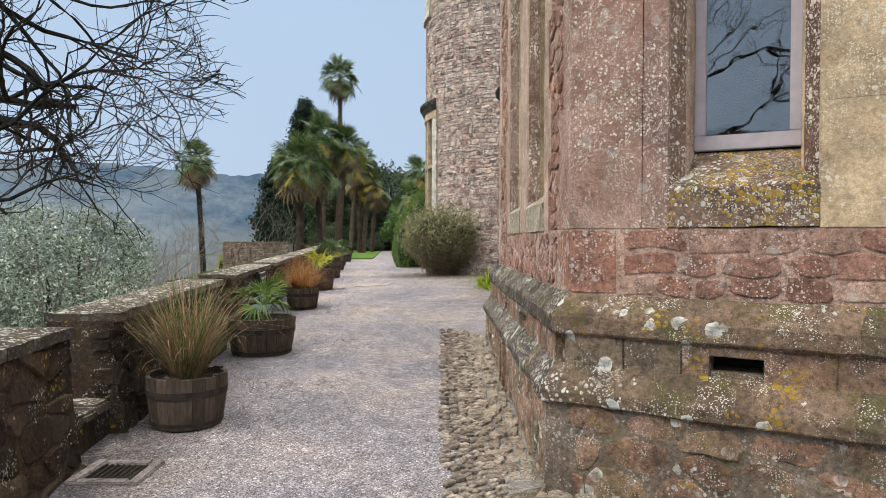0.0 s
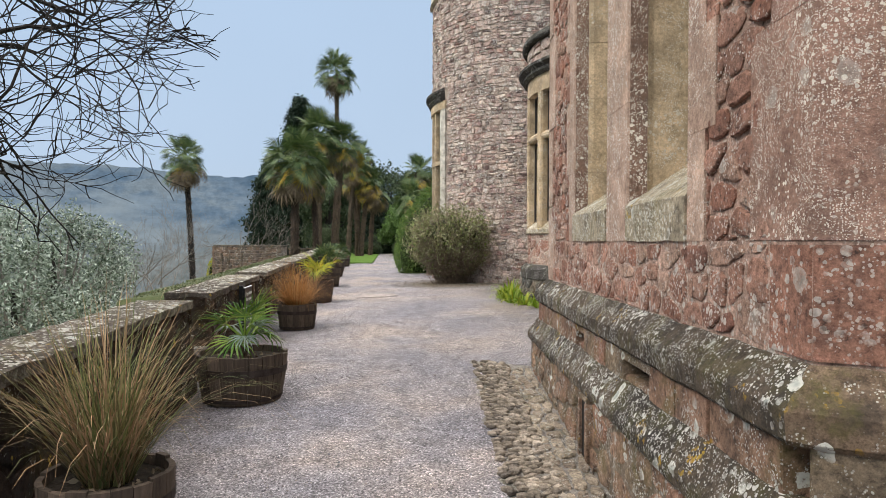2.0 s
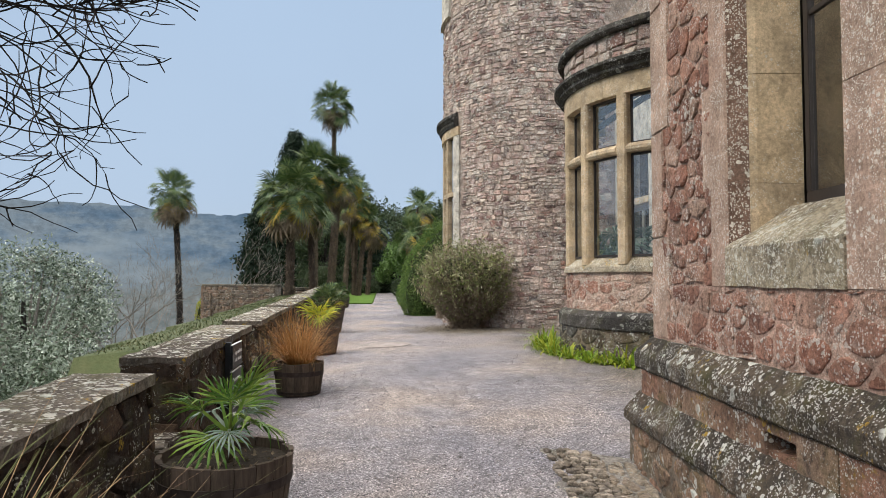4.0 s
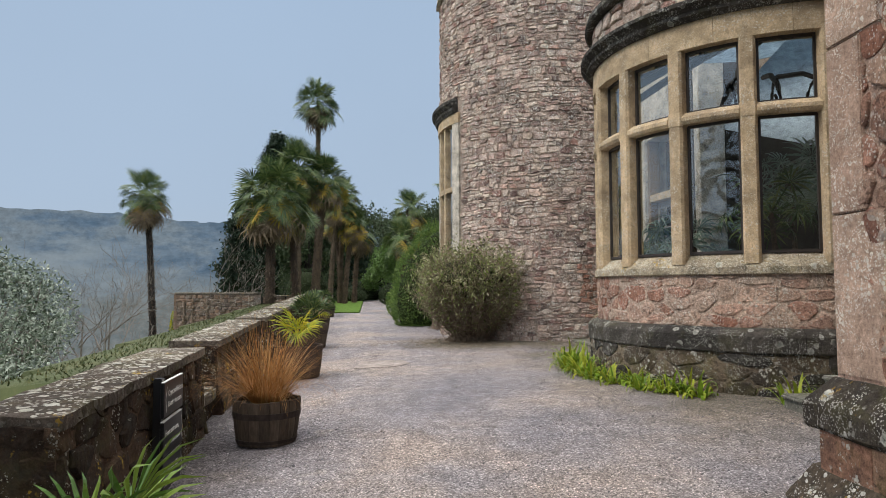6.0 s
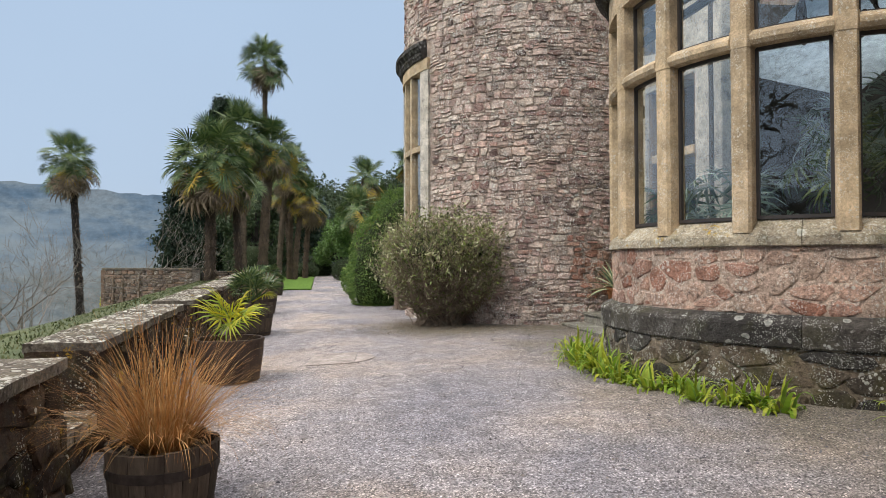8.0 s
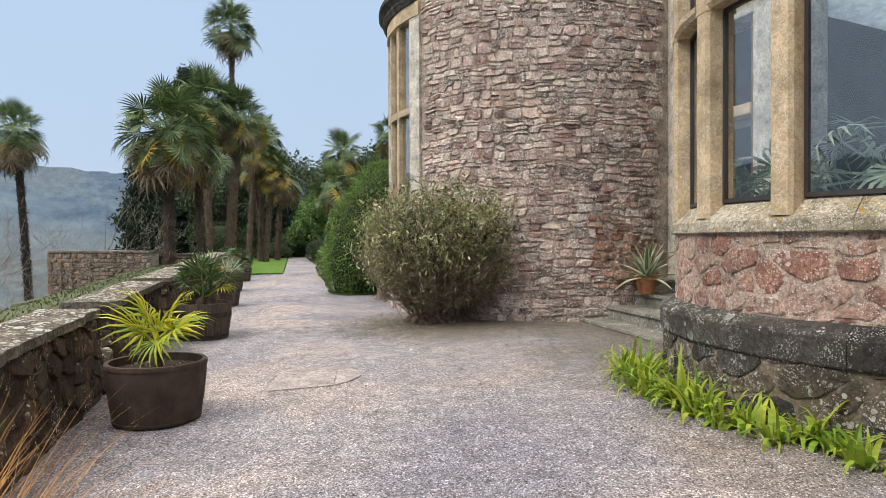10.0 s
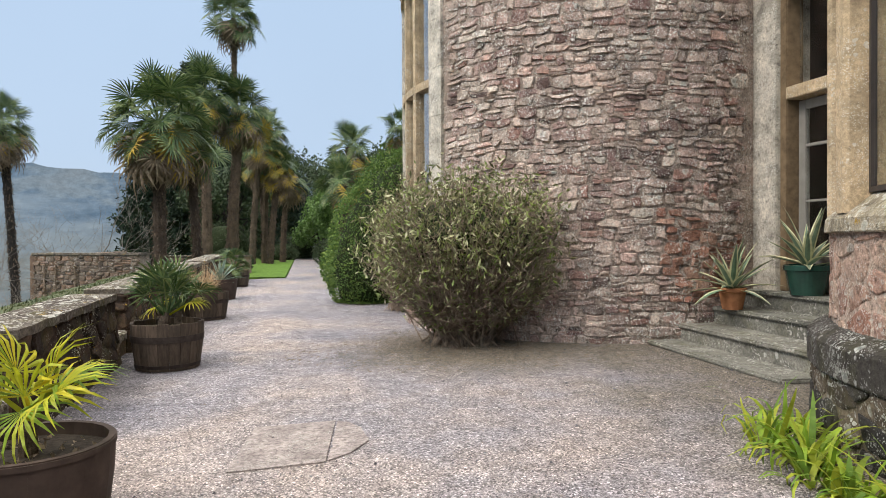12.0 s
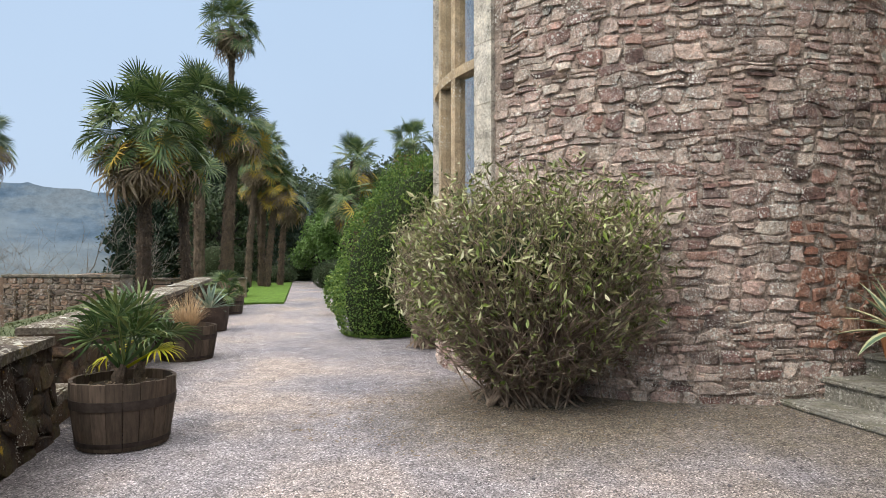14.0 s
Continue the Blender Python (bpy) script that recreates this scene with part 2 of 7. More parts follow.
def far_mat():
    m = Nodes("hazed_far_woods")
    sep = m.n("ShaderNodeSeparateXYZ")
    m.link(m.pos, sep.inputs[0])
    unit = m.n("ShaderNodeVectorMath")
    unit.operation = "NORMALIZE"
    m.link(m.pos, unit.inputs[0])

    def way(a, c):
        nd = m.n("ShaderNodeMapping")
        nd.inputs["Scale"].default_value = (a, a, c)
        m.link(unit.outputs[0], nd.inputs["Vector"])
        return nd.outputs[0]

    # haze is painted in: bluish tones, mist bands, and a glow on the slopes
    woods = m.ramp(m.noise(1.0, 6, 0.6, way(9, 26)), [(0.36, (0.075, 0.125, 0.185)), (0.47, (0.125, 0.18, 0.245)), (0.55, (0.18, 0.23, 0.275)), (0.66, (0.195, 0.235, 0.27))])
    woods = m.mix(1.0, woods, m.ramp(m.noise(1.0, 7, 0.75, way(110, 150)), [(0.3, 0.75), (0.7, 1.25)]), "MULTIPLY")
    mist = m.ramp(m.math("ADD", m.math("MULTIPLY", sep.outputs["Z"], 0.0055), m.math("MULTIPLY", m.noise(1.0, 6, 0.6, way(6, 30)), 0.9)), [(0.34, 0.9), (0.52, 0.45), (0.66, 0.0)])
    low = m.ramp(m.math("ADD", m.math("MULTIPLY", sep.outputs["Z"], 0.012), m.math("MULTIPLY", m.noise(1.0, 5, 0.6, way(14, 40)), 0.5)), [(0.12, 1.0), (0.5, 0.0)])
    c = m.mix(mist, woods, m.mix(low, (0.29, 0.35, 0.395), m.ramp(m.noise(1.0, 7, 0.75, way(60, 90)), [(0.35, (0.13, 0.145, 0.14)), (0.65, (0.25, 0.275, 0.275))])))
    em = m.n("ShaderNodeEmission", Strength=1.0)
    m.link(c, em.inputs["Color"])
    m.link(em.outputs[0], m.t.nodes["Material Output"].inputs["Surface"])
    return m.mat


def glass_mat(name, tint=(0.93, 0.97, 0.97), rough=0.0, ior=1.85):
    m = Nodes(name)
    return m.done(tint, rough, m.bump(m.noise(1.6, 3), 0.06, 0.03), Transmission_Weight=1.0, IOR=ior)


M_TOWER = stone("tower_rubble", [(0.48, 0.335, 0.285), (0.59, 0.46, 0.39), (0.30, 0.185, 0.165), (0.61, 0.49, 0.405), (0.46, 0.315, 0.27), (0.68, 0.57, 0.475), (0.45, 0.255, 0.205), (0.14, 0.098, 0.09), (0.56, 0.435, 0.365)], 0.62, 36, (0.86, 0.84, 0.78), stain=0.55, bump=1.0, pits=0.8, rosette=0.65)
M_RED = stone("red_rubble", [(0.34, 0.165, 0.115), (0.43, 0.24, 0.175), (0.27, 0.13, 0.095), (0.48, 0.32, 0.24), (0.37, 0.20, 0.145)], 0.5, 24, (0.68, 0.60, 0.53), stain=0.5, bump=1.0, pits=0.6, rosette=0.4)
M_MORTAR = stone("lime_mortar", [(0.41, 0.32, 0.265), (0.45, 0.355, 0.295)], 0.5, 36, (0.76, 0.73, 0.66), stain=0.6, bump=1.0, pits=0.85)
M_MORTAR_DARK = stone("old_mortar", [(0.22, 0.175, 0.13), (0.25, 0.195, 0.15)], 0.4, 18, moss=0.4, stain=0.5, bump=0.9)
M_MORTAR_BOW = stone("bow_mortar", [(0.52, 0.39, 0.31), (0.56, 0.43, 0.345)], 0.4, 24, (0.78, 0.72, 0.62), stain=0.35, bump=1.0, pits=0.5)
M_MORTAR_RED = stone("red_mortar", [(0.46, 0.30, 0.235), (0.50, 0.34, 0.265)], 0.45, 26, (0.7, 0.63, 0.55), bump=1.0, pits=0.5)
M_ASHLAR = stone("pink_ashlar", [(0.40, 0.27, 0.205), (0.45, 0.315, 0.24), (0.43, 0.30, 0.23), (0.36, 0.235, 0.18)], 0.55, 40, (0.72, 0.66, 0.58), stain=0.4, bump=0.5, grain=50, mottle=0.75)
M_QUOIN = stone("speckled_ashlar", [(0.27, 0.155, 0.12), (0.30, 0.18, 0.135), (0.25, 0.15, 0.12)], 0.72, 58, (0.76, 0.69, 0.59), orange=0.0, stain=0.4, bump=0.5, grain=50, mottle=0.8, rosette=0.25)
M_SILL = stone("lichened_sill", [(0.24, 0.16, 0.115), (0.21, 0.14, 0.105)], 0.75, 34, (0.72, 0.70, 0.62), orange=0.85, moss=0.5, stain=0.7, bump=0.9, rosette=0.6)
M_PLINTH = stone("dark_plinth", [(0.085, 0.068, 0.052), (0.12, 0.092, 0.067), (0.06, 0.05, 0.04)], 0.62, 32, (0.72, 0.70, 0.64), orange=0.12, moss=0.45, stain=0.85, bump=0.9, rosette=1.0, pits=0.6, top=0.45)
M_PLINTH_MOSSY = stone("mossy_plinth", [(0.19, 0.135, 0.09), (0.235, 0.16, 0.11), (0.155, 0.12, 0.08)], 0.3, 34, (0.76, 0.74, 0.66), orange=0.2, moss=0.85, stain=0.7, bump=0.9, rosette=1.0, pits=0.6)
M_PLINTH_STONE = stone("plinth_stone", [(0.31, 0.19, 0.13), (0.355, 0.245, 0.17), (0.365, 0.195, 0.135), (0.25, 0.19, 0.13)], 0.32, 34, (0.68, 0.66, 0.59), orange=0.12, moss=0.5, stain=0.7, bump=1.0, rosette=1.0, pits=0.6)
M_BUFF = stone("buff_ashlar", [(0.52, 0.395, 0.25), (0.56, 0.43, 0.28), (0.47, 0.36, 0.235)], 0.4, 38, (0.68, 0.62, 0.51), stain=0.45, bump=0.4, grain=45, mottle=0.6)
M_PALE = stone("pale_ashlar", [(0.56, 0.51, 0.43), (0.60, 0.55, 0.47)], 0.35, 28, (0.74, 0.71, 0.64), stain=0.6, bump=0.5, mottle=0.7, pits=0.5)
M_CHAMFER = stone("dark_chamfer", [(0.17, 0.105, 0.075), (0.20, 0.125, 0.09)], 0.85, 34, (0.72, 0.66, 0.56), stain=0.45, bump=0.45, grain=50, mottle=0.8)
M_GARDEN = stone("garden_wall_stone", [(0.17, 0.13, 0.10), (0.22, 0.17, 0.13), (0.26, 0.17, 0.12), (0.14, 0.11, 0.09)], 0.3, 12, stain=0.4, bump=0.8)
M_BAY_RUBBLE = stone("bow_rubble", [(0.48, 0.325, 0.25), (0.54, 0.395, 0.305), (0.43, 0.235, 0.175), (0.56, 0.435, 0.345), (0.40, 0.245, 0.19)], 0.5, 28, (0.74, 0.68, 0.60), stain=0.45, bump=1.0, pits=0.6, rosette=0.4)
M_BOW_SILL = stone("grey_lichened_sill", [(0.36, 0.30, 0.215), (0.40, 0.335, 0.24)], 0.72, 36, (0.68, 0.65, 0.56), orange=0.12, moss=0.35, stain=0.65, bump=0.8, rosette=0.6, pits=0.4)
M_FOOT = stone("brown_foot_rubble", [(0.13, 0.10, 0.072), (0.18, 0.14, 0.10), (0.09, 0.073, 0.058)], 0.45, 26, (0.56, 0.55, 0.49), moss=0.35, stain=0.7, bump=1.0, rosette=0.5, pits=0.6)
M_DARK = stone("soot_plinth", [(0.05, 0.046, 0.043), (0.075, 0.067, 0.06)], 0.4, 30, (0.56, 0.56, 0.52), moss=0.2, stain=0.6, bump=0.9, rosette=0.5, pits=0.4, top=0.3)
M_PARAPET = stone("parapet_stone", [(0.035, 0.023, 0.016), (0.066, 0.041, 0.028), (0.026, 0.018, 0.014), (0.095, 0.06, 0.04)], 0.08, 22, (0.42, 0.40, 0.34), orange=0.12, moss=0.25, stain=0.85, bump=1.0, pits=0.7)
# dark base, lichen on upward faces only: the sides' shade is in the colour
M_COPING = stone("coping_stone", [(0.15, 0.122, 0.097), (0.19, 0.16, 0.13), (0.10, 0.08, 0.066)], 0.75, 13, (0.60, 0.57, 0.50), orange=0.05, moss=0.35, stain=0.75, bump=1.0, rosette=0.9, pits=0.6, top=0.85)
M_STEP = stone("step_stone", [(0.185, 0.18, 0.155), (0.22, 0.21, 0.18)], 0.3, 18, moss=0.3, stain=0.4, bump=0.3)
M_SLAB = stone("slab_stone", [(0.37, 0.315, 0.295), (0.40, 0.34, 0.32)], 0.2, 30, stain=0.45, bump=0.9, pits=0.5)
M_COBBLE = stone("cobble", [(0.20, 0.165, 0.13), (0.31, 0.255, 0.20), (0.14, 0.118, 0.10), (0.37, 0.31, 0.25)], 0.0, stain=0.5, bump=0.4)
M_STRIP = stone("rammed_strip", [(0.15, 0.115, 0.083)], 0.3, 40, moss=0.4, stain=0.6, bump=1.0, pits=0.6)
M_FLAG = stone("margin_stone", [(0.36, 0.29, 0.22), (0.43, 0.35, 0.265), (0.27, 0.21, 0.16)], 0.4, 30, moss=0.35, stain=0.55, bump=1.0, pits=0.6)
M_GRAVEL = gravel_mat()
M_GROUND = ground_mat()
M_FAR = far_mat()
M_LAWN = plain("mown_grass", (0.085, 0.15, 0.022), 0.45, 8.0, 0.9, 0.9)
M_OAK = wood("barrel_oak", (0.045, 0.033, 0.025), (0.115, 0.085, 0.063))
M_HOOP = plain("rusty_hoop", (0.055, 0.043, 0.037), 0.4, 14, 0.75, 0.3, 0.4)
M_SOIL = plain("potting_soil", (0.035, 0.027, 0.02), 0.6, 30, 0.95, 1.0)
M_IRON = plain("cast_iron", (0.035, 0.03, 0.028), 0.3, 20, 0.6, 0.3, 0.6)
M_FRAME = plain("dark_window_frame", (0.035, 0.028, 0.025), 0.2, 8, 0.45, 0.1)
M_FRAME_PALE = plain("mauve_window_frame", (0.40, 0.36, 0.38), 0.12, 8, 0.5, 0.1)
M_DOOR = plain("grey_door_paint", (0.24, 0.225, 0.20), 0.15, 6, 0.5, 0.1)
M_BROWN = plain("brown_door_frame", (0.17, 0.12, 0.072), 0.35, 8, 0.7, 0.2)
M_GLASS = glass_mat("window_glass")
M_GLASS_OLD = glass_mat("old_sash_glass", ior=2.3)
M_GLASS_DOOR = glass_mat("door_glass", ior=1.4)
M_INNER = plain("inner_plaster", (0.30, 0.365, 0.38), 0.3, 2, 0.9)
# far darker plaster for the rooms: their lack of light is painted in
M_INNER_DARK = plain("shade_plaster", (0.075, 0.066, 0.056), 0.3, 2, 0.9)
M_BEAM = plain("painted_iron", (0.13, 0.145, 0.15), 0.2, 9, 0.5)
M_SIGN = plain("black_sign", (0.012, 0.012, 0.013), 0.2, 9, 0.35, 0.02)
M_LETTER = plain("white_letter", (0.72, 0.72, 0.70), 0.05, 9, 0.5, 0.02)
M_BARK = stone("bark", [(0.028, 0.025, 0.023), (0.036, 0.031, 0.028)], 0.0, stain=0.4, bump=0.8)
M_TRUNK = stone("palm_trunk", [(0.10, 0.072, 0.05), (0.15, 0.115, 0.082), (0.065, 0.048, 0.036)], 0.0, stain=0.5, bump=0.9)
M_PALM = foliage("palm_leaf", [(0.04, 0.075, 0.022), (0.075, 0.125, 0.04), (0.17, 0.20, 0.065), (0.055, 0.095, 0.035)], 0.38)
M_PALM_YELLOW = foliage("yellow_palm_leaf", [(0.36, 0.24, 0.035), (0.42, 0.29, 0.03), (0.26, 0.22, 0.055)], 0.5)
M_PALM_DEAD = foliage("dead_palm_leaf", [(0.20, 0.15, 0.10), (0.26, 0.205, 0.14), (0.15, 0.11, 0.075)], 0.85, 0.15)
M_LIME = foliage("lime_leaf", [(0.20, 0.32, 0.03), (0.30, 0.38, 0.04), (0.38, 0.40, 0.04), (0.13, 0.22, 0.03)], 0.45, 0.35)
M_CHARTREUSE = foliage("chartreuse_palm_leaf", [(0.42, 0.42, 0.02), (0.30, 0.34, 0.02), (0.55, 0.45, 0.02), (0.20, 0.27, 0.03)], 0.45, 0.35)
M_POT_PALM = foliage("young_palm_leaf", [(0.065, 0.14, 0.022), (0.11, 0.20, 0.032), (0.19, 0.27, 0.04)], 0.4, 0.2)
M_YUCCA = foliage("silver_blade", [(0.20, 0.27, 0.22), (0.28, 0.34, 0.27), (0.14, 0.20, 0.15)], 0.5)
M_AGAVE = foliage("agave_green", [(0.13, 0.20, 0.13), (0.17, 0.235, 0.16)], 0.45, 0.1)
M_AGAVE_EDGE = foliage("agave_cream", [(0.60, 0.58, 0.36), (0.54, 0.53, 0.32)], 0.5, 0.1)
M_STRAW = foliage("straw_blade", [(0.34, 0.21, 0.115), (0.22, 0.13, 0.07), (0.44, 0.31, 0.18), (0.14, 0.11, 0.045), (0.085, 0.085, 0.032)], 0.7, 0.12)
M_STRAW_GREEN = foliage("green_straw_blade", [(0.10, 0.12, 0.04), (0.16, 0.17, 0.06), (0.22, 0.19, 0.08)], 0.7, 0.2)
M_RUST = foliage("rust_blade", [(0.33, 0.15, 0.045), (0.40, 0.21, 0.07), (0.25, 0.105, 0.03), (0.45, 0.28, 0.12)], 0.7, 0.2)
M_PALE_BLADE = foliage("pale_blade", [(0.50, 0.36, 0.22), (0.42, 0.30, 0.18)], 0.7, 0.2)
M_BUSH = foliage("shrub_leaf", [(0.10, 0.115, 0.035), (0.32, 0.30, 0.165), (0.16, 0.23, 0.052), (0.56, 0.52, 0.36), (0.27, 0.36, 0.068), (0.055, 0.06, 0.022), (0.24, 0.225, 0.105)], 0.5, 0.1)
M_TWIG = plain("twig", (0.24, 0.185, 0.14), 0.6, 12, 0.9)
M_YEW = foliage("clipped_leaf", [(0.055, 0.115, 0.022), (0.11, 0.19, 0.036), (0.21, 0.29, 0.06), (0.075, 0.14, 0.028)], 0.5)
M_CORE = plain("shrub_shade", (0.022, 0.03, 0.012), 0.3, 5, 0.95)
M_OLIVE = foliage("silver_leaf", [(0.20, 0.25, 0.19), (0.54, 0.59, 0.51), (0.05, 0.07, 0.042), (0.12, 0.155, 0.10), (0.34, 0.39, 0.32)], 0.6, 0.08)
M_CONIFER = foliage("conifer_needle", [(0.012, 0.024, 0.014), (0.02, 0.037, 0.021), (0.032, 0.05, 0.028)], 0.75, 0.06)
M_BROAD = foliage("broad_leaf", [(0.10, 0.18, 0.04), (0.14, 0.23, 0.06), (0.07, 0.13, 0.03)], 0.5)
M_DARKLEAF = foliage("dark_leaf", [(0.03, 0.05, 0.02), (0.045, 0.07, 0.03), (0.06, 0.08, 0.035)], 0.6)
M_BANK = foliage("bank_grass", [(0.035, 0.05, 0.015), (0.06, 0.075, 0.02), (0.09, 0.085, 0.03), (0.045, 0.06, 0.02)], 0.7, 0.15)
M_TERRACOTTA = plain("terracotta", (0.36, 0.16, 0.075), 0.25, 12, 0.8, 0.3)
M_GREENPOT = plain("green_glaze", (0.02, 0.06, 0.045), 0.2, 6, 0.25, 0.05)
M_ROOF = foliage("frosted_roof_glass", [(0.34, 0.40, 0.45)], 0.4, 0.95)
# bark paled for distance: haze painted into the colour; silver trees share it
M_SAP = plain("hazed_bark", (0.20, 0.18, 0.16), 0.3, 12, 0.9)
M_TUB = plain("stained_tub", (0.062, 0.043, 0.034), 0.35, 5, 0.75, 0.3)


# ---- building blocks ----
def gz(x, y):
    """Height of the terrace: it climbs gently away from the start and towards the castle."""
    ys = (-6, 0, 5, 9, 13, 16.6, 21, 36, 60, 90)
    lo = np.interp(y, ys, (0.0, 0.02, 0.05, 0.10, 0.26, 0.33, 0.37, 0.50, 0.62, 0.75))
    hi = np.interp(y, ys, (-0.06, -0.06, -0.04, 0.16, 0.42, 0.48, 0.46, 0.52, 0.62, 0.75))
    k = np.clip((x + 3.0) / 4.5, 0, 1)
    return lo * (1 - k) + hi * k


def mesh_ob(name, verts, faces, mat, parent=None, label="", smooth=False, mats=()):
    me = bpy.data.meshes.new(name)
    me.from_pydata([tuple(map(float, v)) for v in verts], [], [tuple(map(int, f)) for f in faces])
    me.materials.append(mat)
    for extra in mats:
        me.materials.append(extra)
    if smooth:
        me.shade_smooth()
    ob = new(name, me)
    if parent:
        ob.parent = parent
    if label:
        ob["label"] = label
    if name in UNCOUNTED:
        ob["kind"] = "stuff"
    return ob


UNCOUNTED = ("leaf_bases", "leaf_litter", "twigs", "branches", "limbs", "blades", "leaves", "old_leaves", "foliage", "crown", "dead_fronds", "yellow_fronds", "leaf_margins")


def part(name, bm, mat, parent=None, label="", smooth=False):
    """Link a bmesh as one mesh object under a thing or a part."""
    bmesh.ops.recalc_face_normals(bm, faces=bm.faces)
    me = bpy.data.meshes.new(name)
    bm.to_mesh(me)
    bm.free()
    me.materials.append(mat)
    if smooth:
        me.shade_smooth()
    ob = new(name, me)
    if parent:
        ob.parent = parent
    if label:
        ob["label"] = label
    return ob


def empty(name, m=None, **tags):
    ob = new(name)
    ob.empty_display_size = 0.1
    if m is not None:
        ob.matrix_basis = m
    return tagged(ob, **tags)


class Pile:
    """Collects vertices and faces of many small pieces into one mesh."""
    def __init__(self):
        self.v, self.f, self.n = [], [], 0

    def add(self, verts, faces):
        self.v.append(np.asarray(verts, float))
        self.f.extend(tuple(i + self.n for i in f) for f in faces)
        self.n += len(verts)

    def ob(self, name, mat, parent=None, label="", smooth=False):
        return mesh_ob(name, np.concatenate(self.v), self.f, mat, parent, label, smooth)


def bevelled(bm, w=0.012, seg=2):
    bmesh.ops.bevel(bm, geom=bm.edges[:], offset=w, segments=seg, affect="EDGES", clamp_overlap=True)
    return bm


def prism(poly, z0, z1, w=0.0):
    """An upright prism over a plan polygon."""
    bm = bmesh.new()
    a = [bm.verts.new((x, y, z0)) for x, y in poly]
    b = [bm.verts.new((x, y, z1)) for x, y in poly]
    n = len(poly)
    bm.faces.new(a[::-1])
    bm.faces.new(b)
    for i in range(n):
        bm.faces.new((a[i], a[(i + 1) % n], b[(i + 1) % n], b[i]))
    bmesh.ops.recalc_face_normals(bm, faces=bm.faces)
    return bevelled(bm, w) if w else bm


def box(x0, x1, y0, y1, z0, z1, w=0.0):
    return prism([(x0, y0), (x1, y0), (x1, y1), (x0, y1)], z0, z1, w)


class Face:
    """A wall face in plan: s along it, d out of it, z up."""
    def __init__(self, x, y, ux, uy):
        n = math.hypot(ux, uy)
        self.o, self.u = np.array((x, y)), np.array((ux / n, uy / n))
        self.n = np.array((-self.u[1], self.u[0]))

    def xy(self, s, d):
        return tuple(self.o + self.u * s + self.n * d)

    def at(self, s, z, d):
        return (*self.xy(s, d), z)

    def block(self, s0, s1, d0, d1, z0, z1, w=0.008):
        return prism([self.xy(s0, d0), self.xy(s1, d0), self.xy(s1, d1), self.xy(s0, d1)], z0, z1, w)


def arc_band(cx, cy, prof, a0, a1, n):
    """A closed profile of (radius, z), swept about an upright axis from a0 to a1 degrees."""
    vs, fs, k = [], [], len(prof)
    for i in range(n + 1):
        a = radians(a0 + (a1 - a0) * i / n)
        vs += [(cx + r * math.cos(a), cy + r * math.sin(a), z) for r, z in prof]
    for i in range(n):
        for j in range(k):
            p, q = i * k + j, i * k + (j + 1) % k
            fs.append((p, p + k, q + k, q))
    fs += [tuple(range(k)), tuple(range(n * k + k - 1, n * k - 1, -1))]
    bm = bmesh.new()
    bv = [bm.verts.new(v) for v in vs]
    for f in fs:
        bm.faces.new([bv[i] for i in f])
    bmesh.ops.recalc_face_normals(bm, faces=bm.faces)
    return bm


def rubble_cells(u0, u1, v0, v1, course, wide, rng, skip=None, split=0.28):
    """Uneven courses of random rubble: cells (ua, ub, va, vb) between wavering beds."""
    cells, v = [], v0
    while v < v1 - 0.02:
        h = min(rng.uniform(*course), v1 - v)
        if v1 - v - h < course[0] * 0.6:
            h = v1 - v
        u = u0 - rng.uniform(0, wide[0])
        while u < u1:
            w = rng.uniform(*wide)
            a, b = max(u, u0), min(u + w, u1)
            if b - a > 0.04:
                if h > 1.25 * course[0] and rng.random() < split:
                    c = h * rng.uniform(0.4, 0.6)
                    todo = [(a, b, v, v + c), (a, b, v + c, v + h)]
                else:
                    todo = [(a, b, v, v + h)]
                cells += [q for q in todo if not (skip and skip((q[0] + q[1]) / 2, (q[2] + q[3]) / 2))]
            u += w
        v += h
    return cells


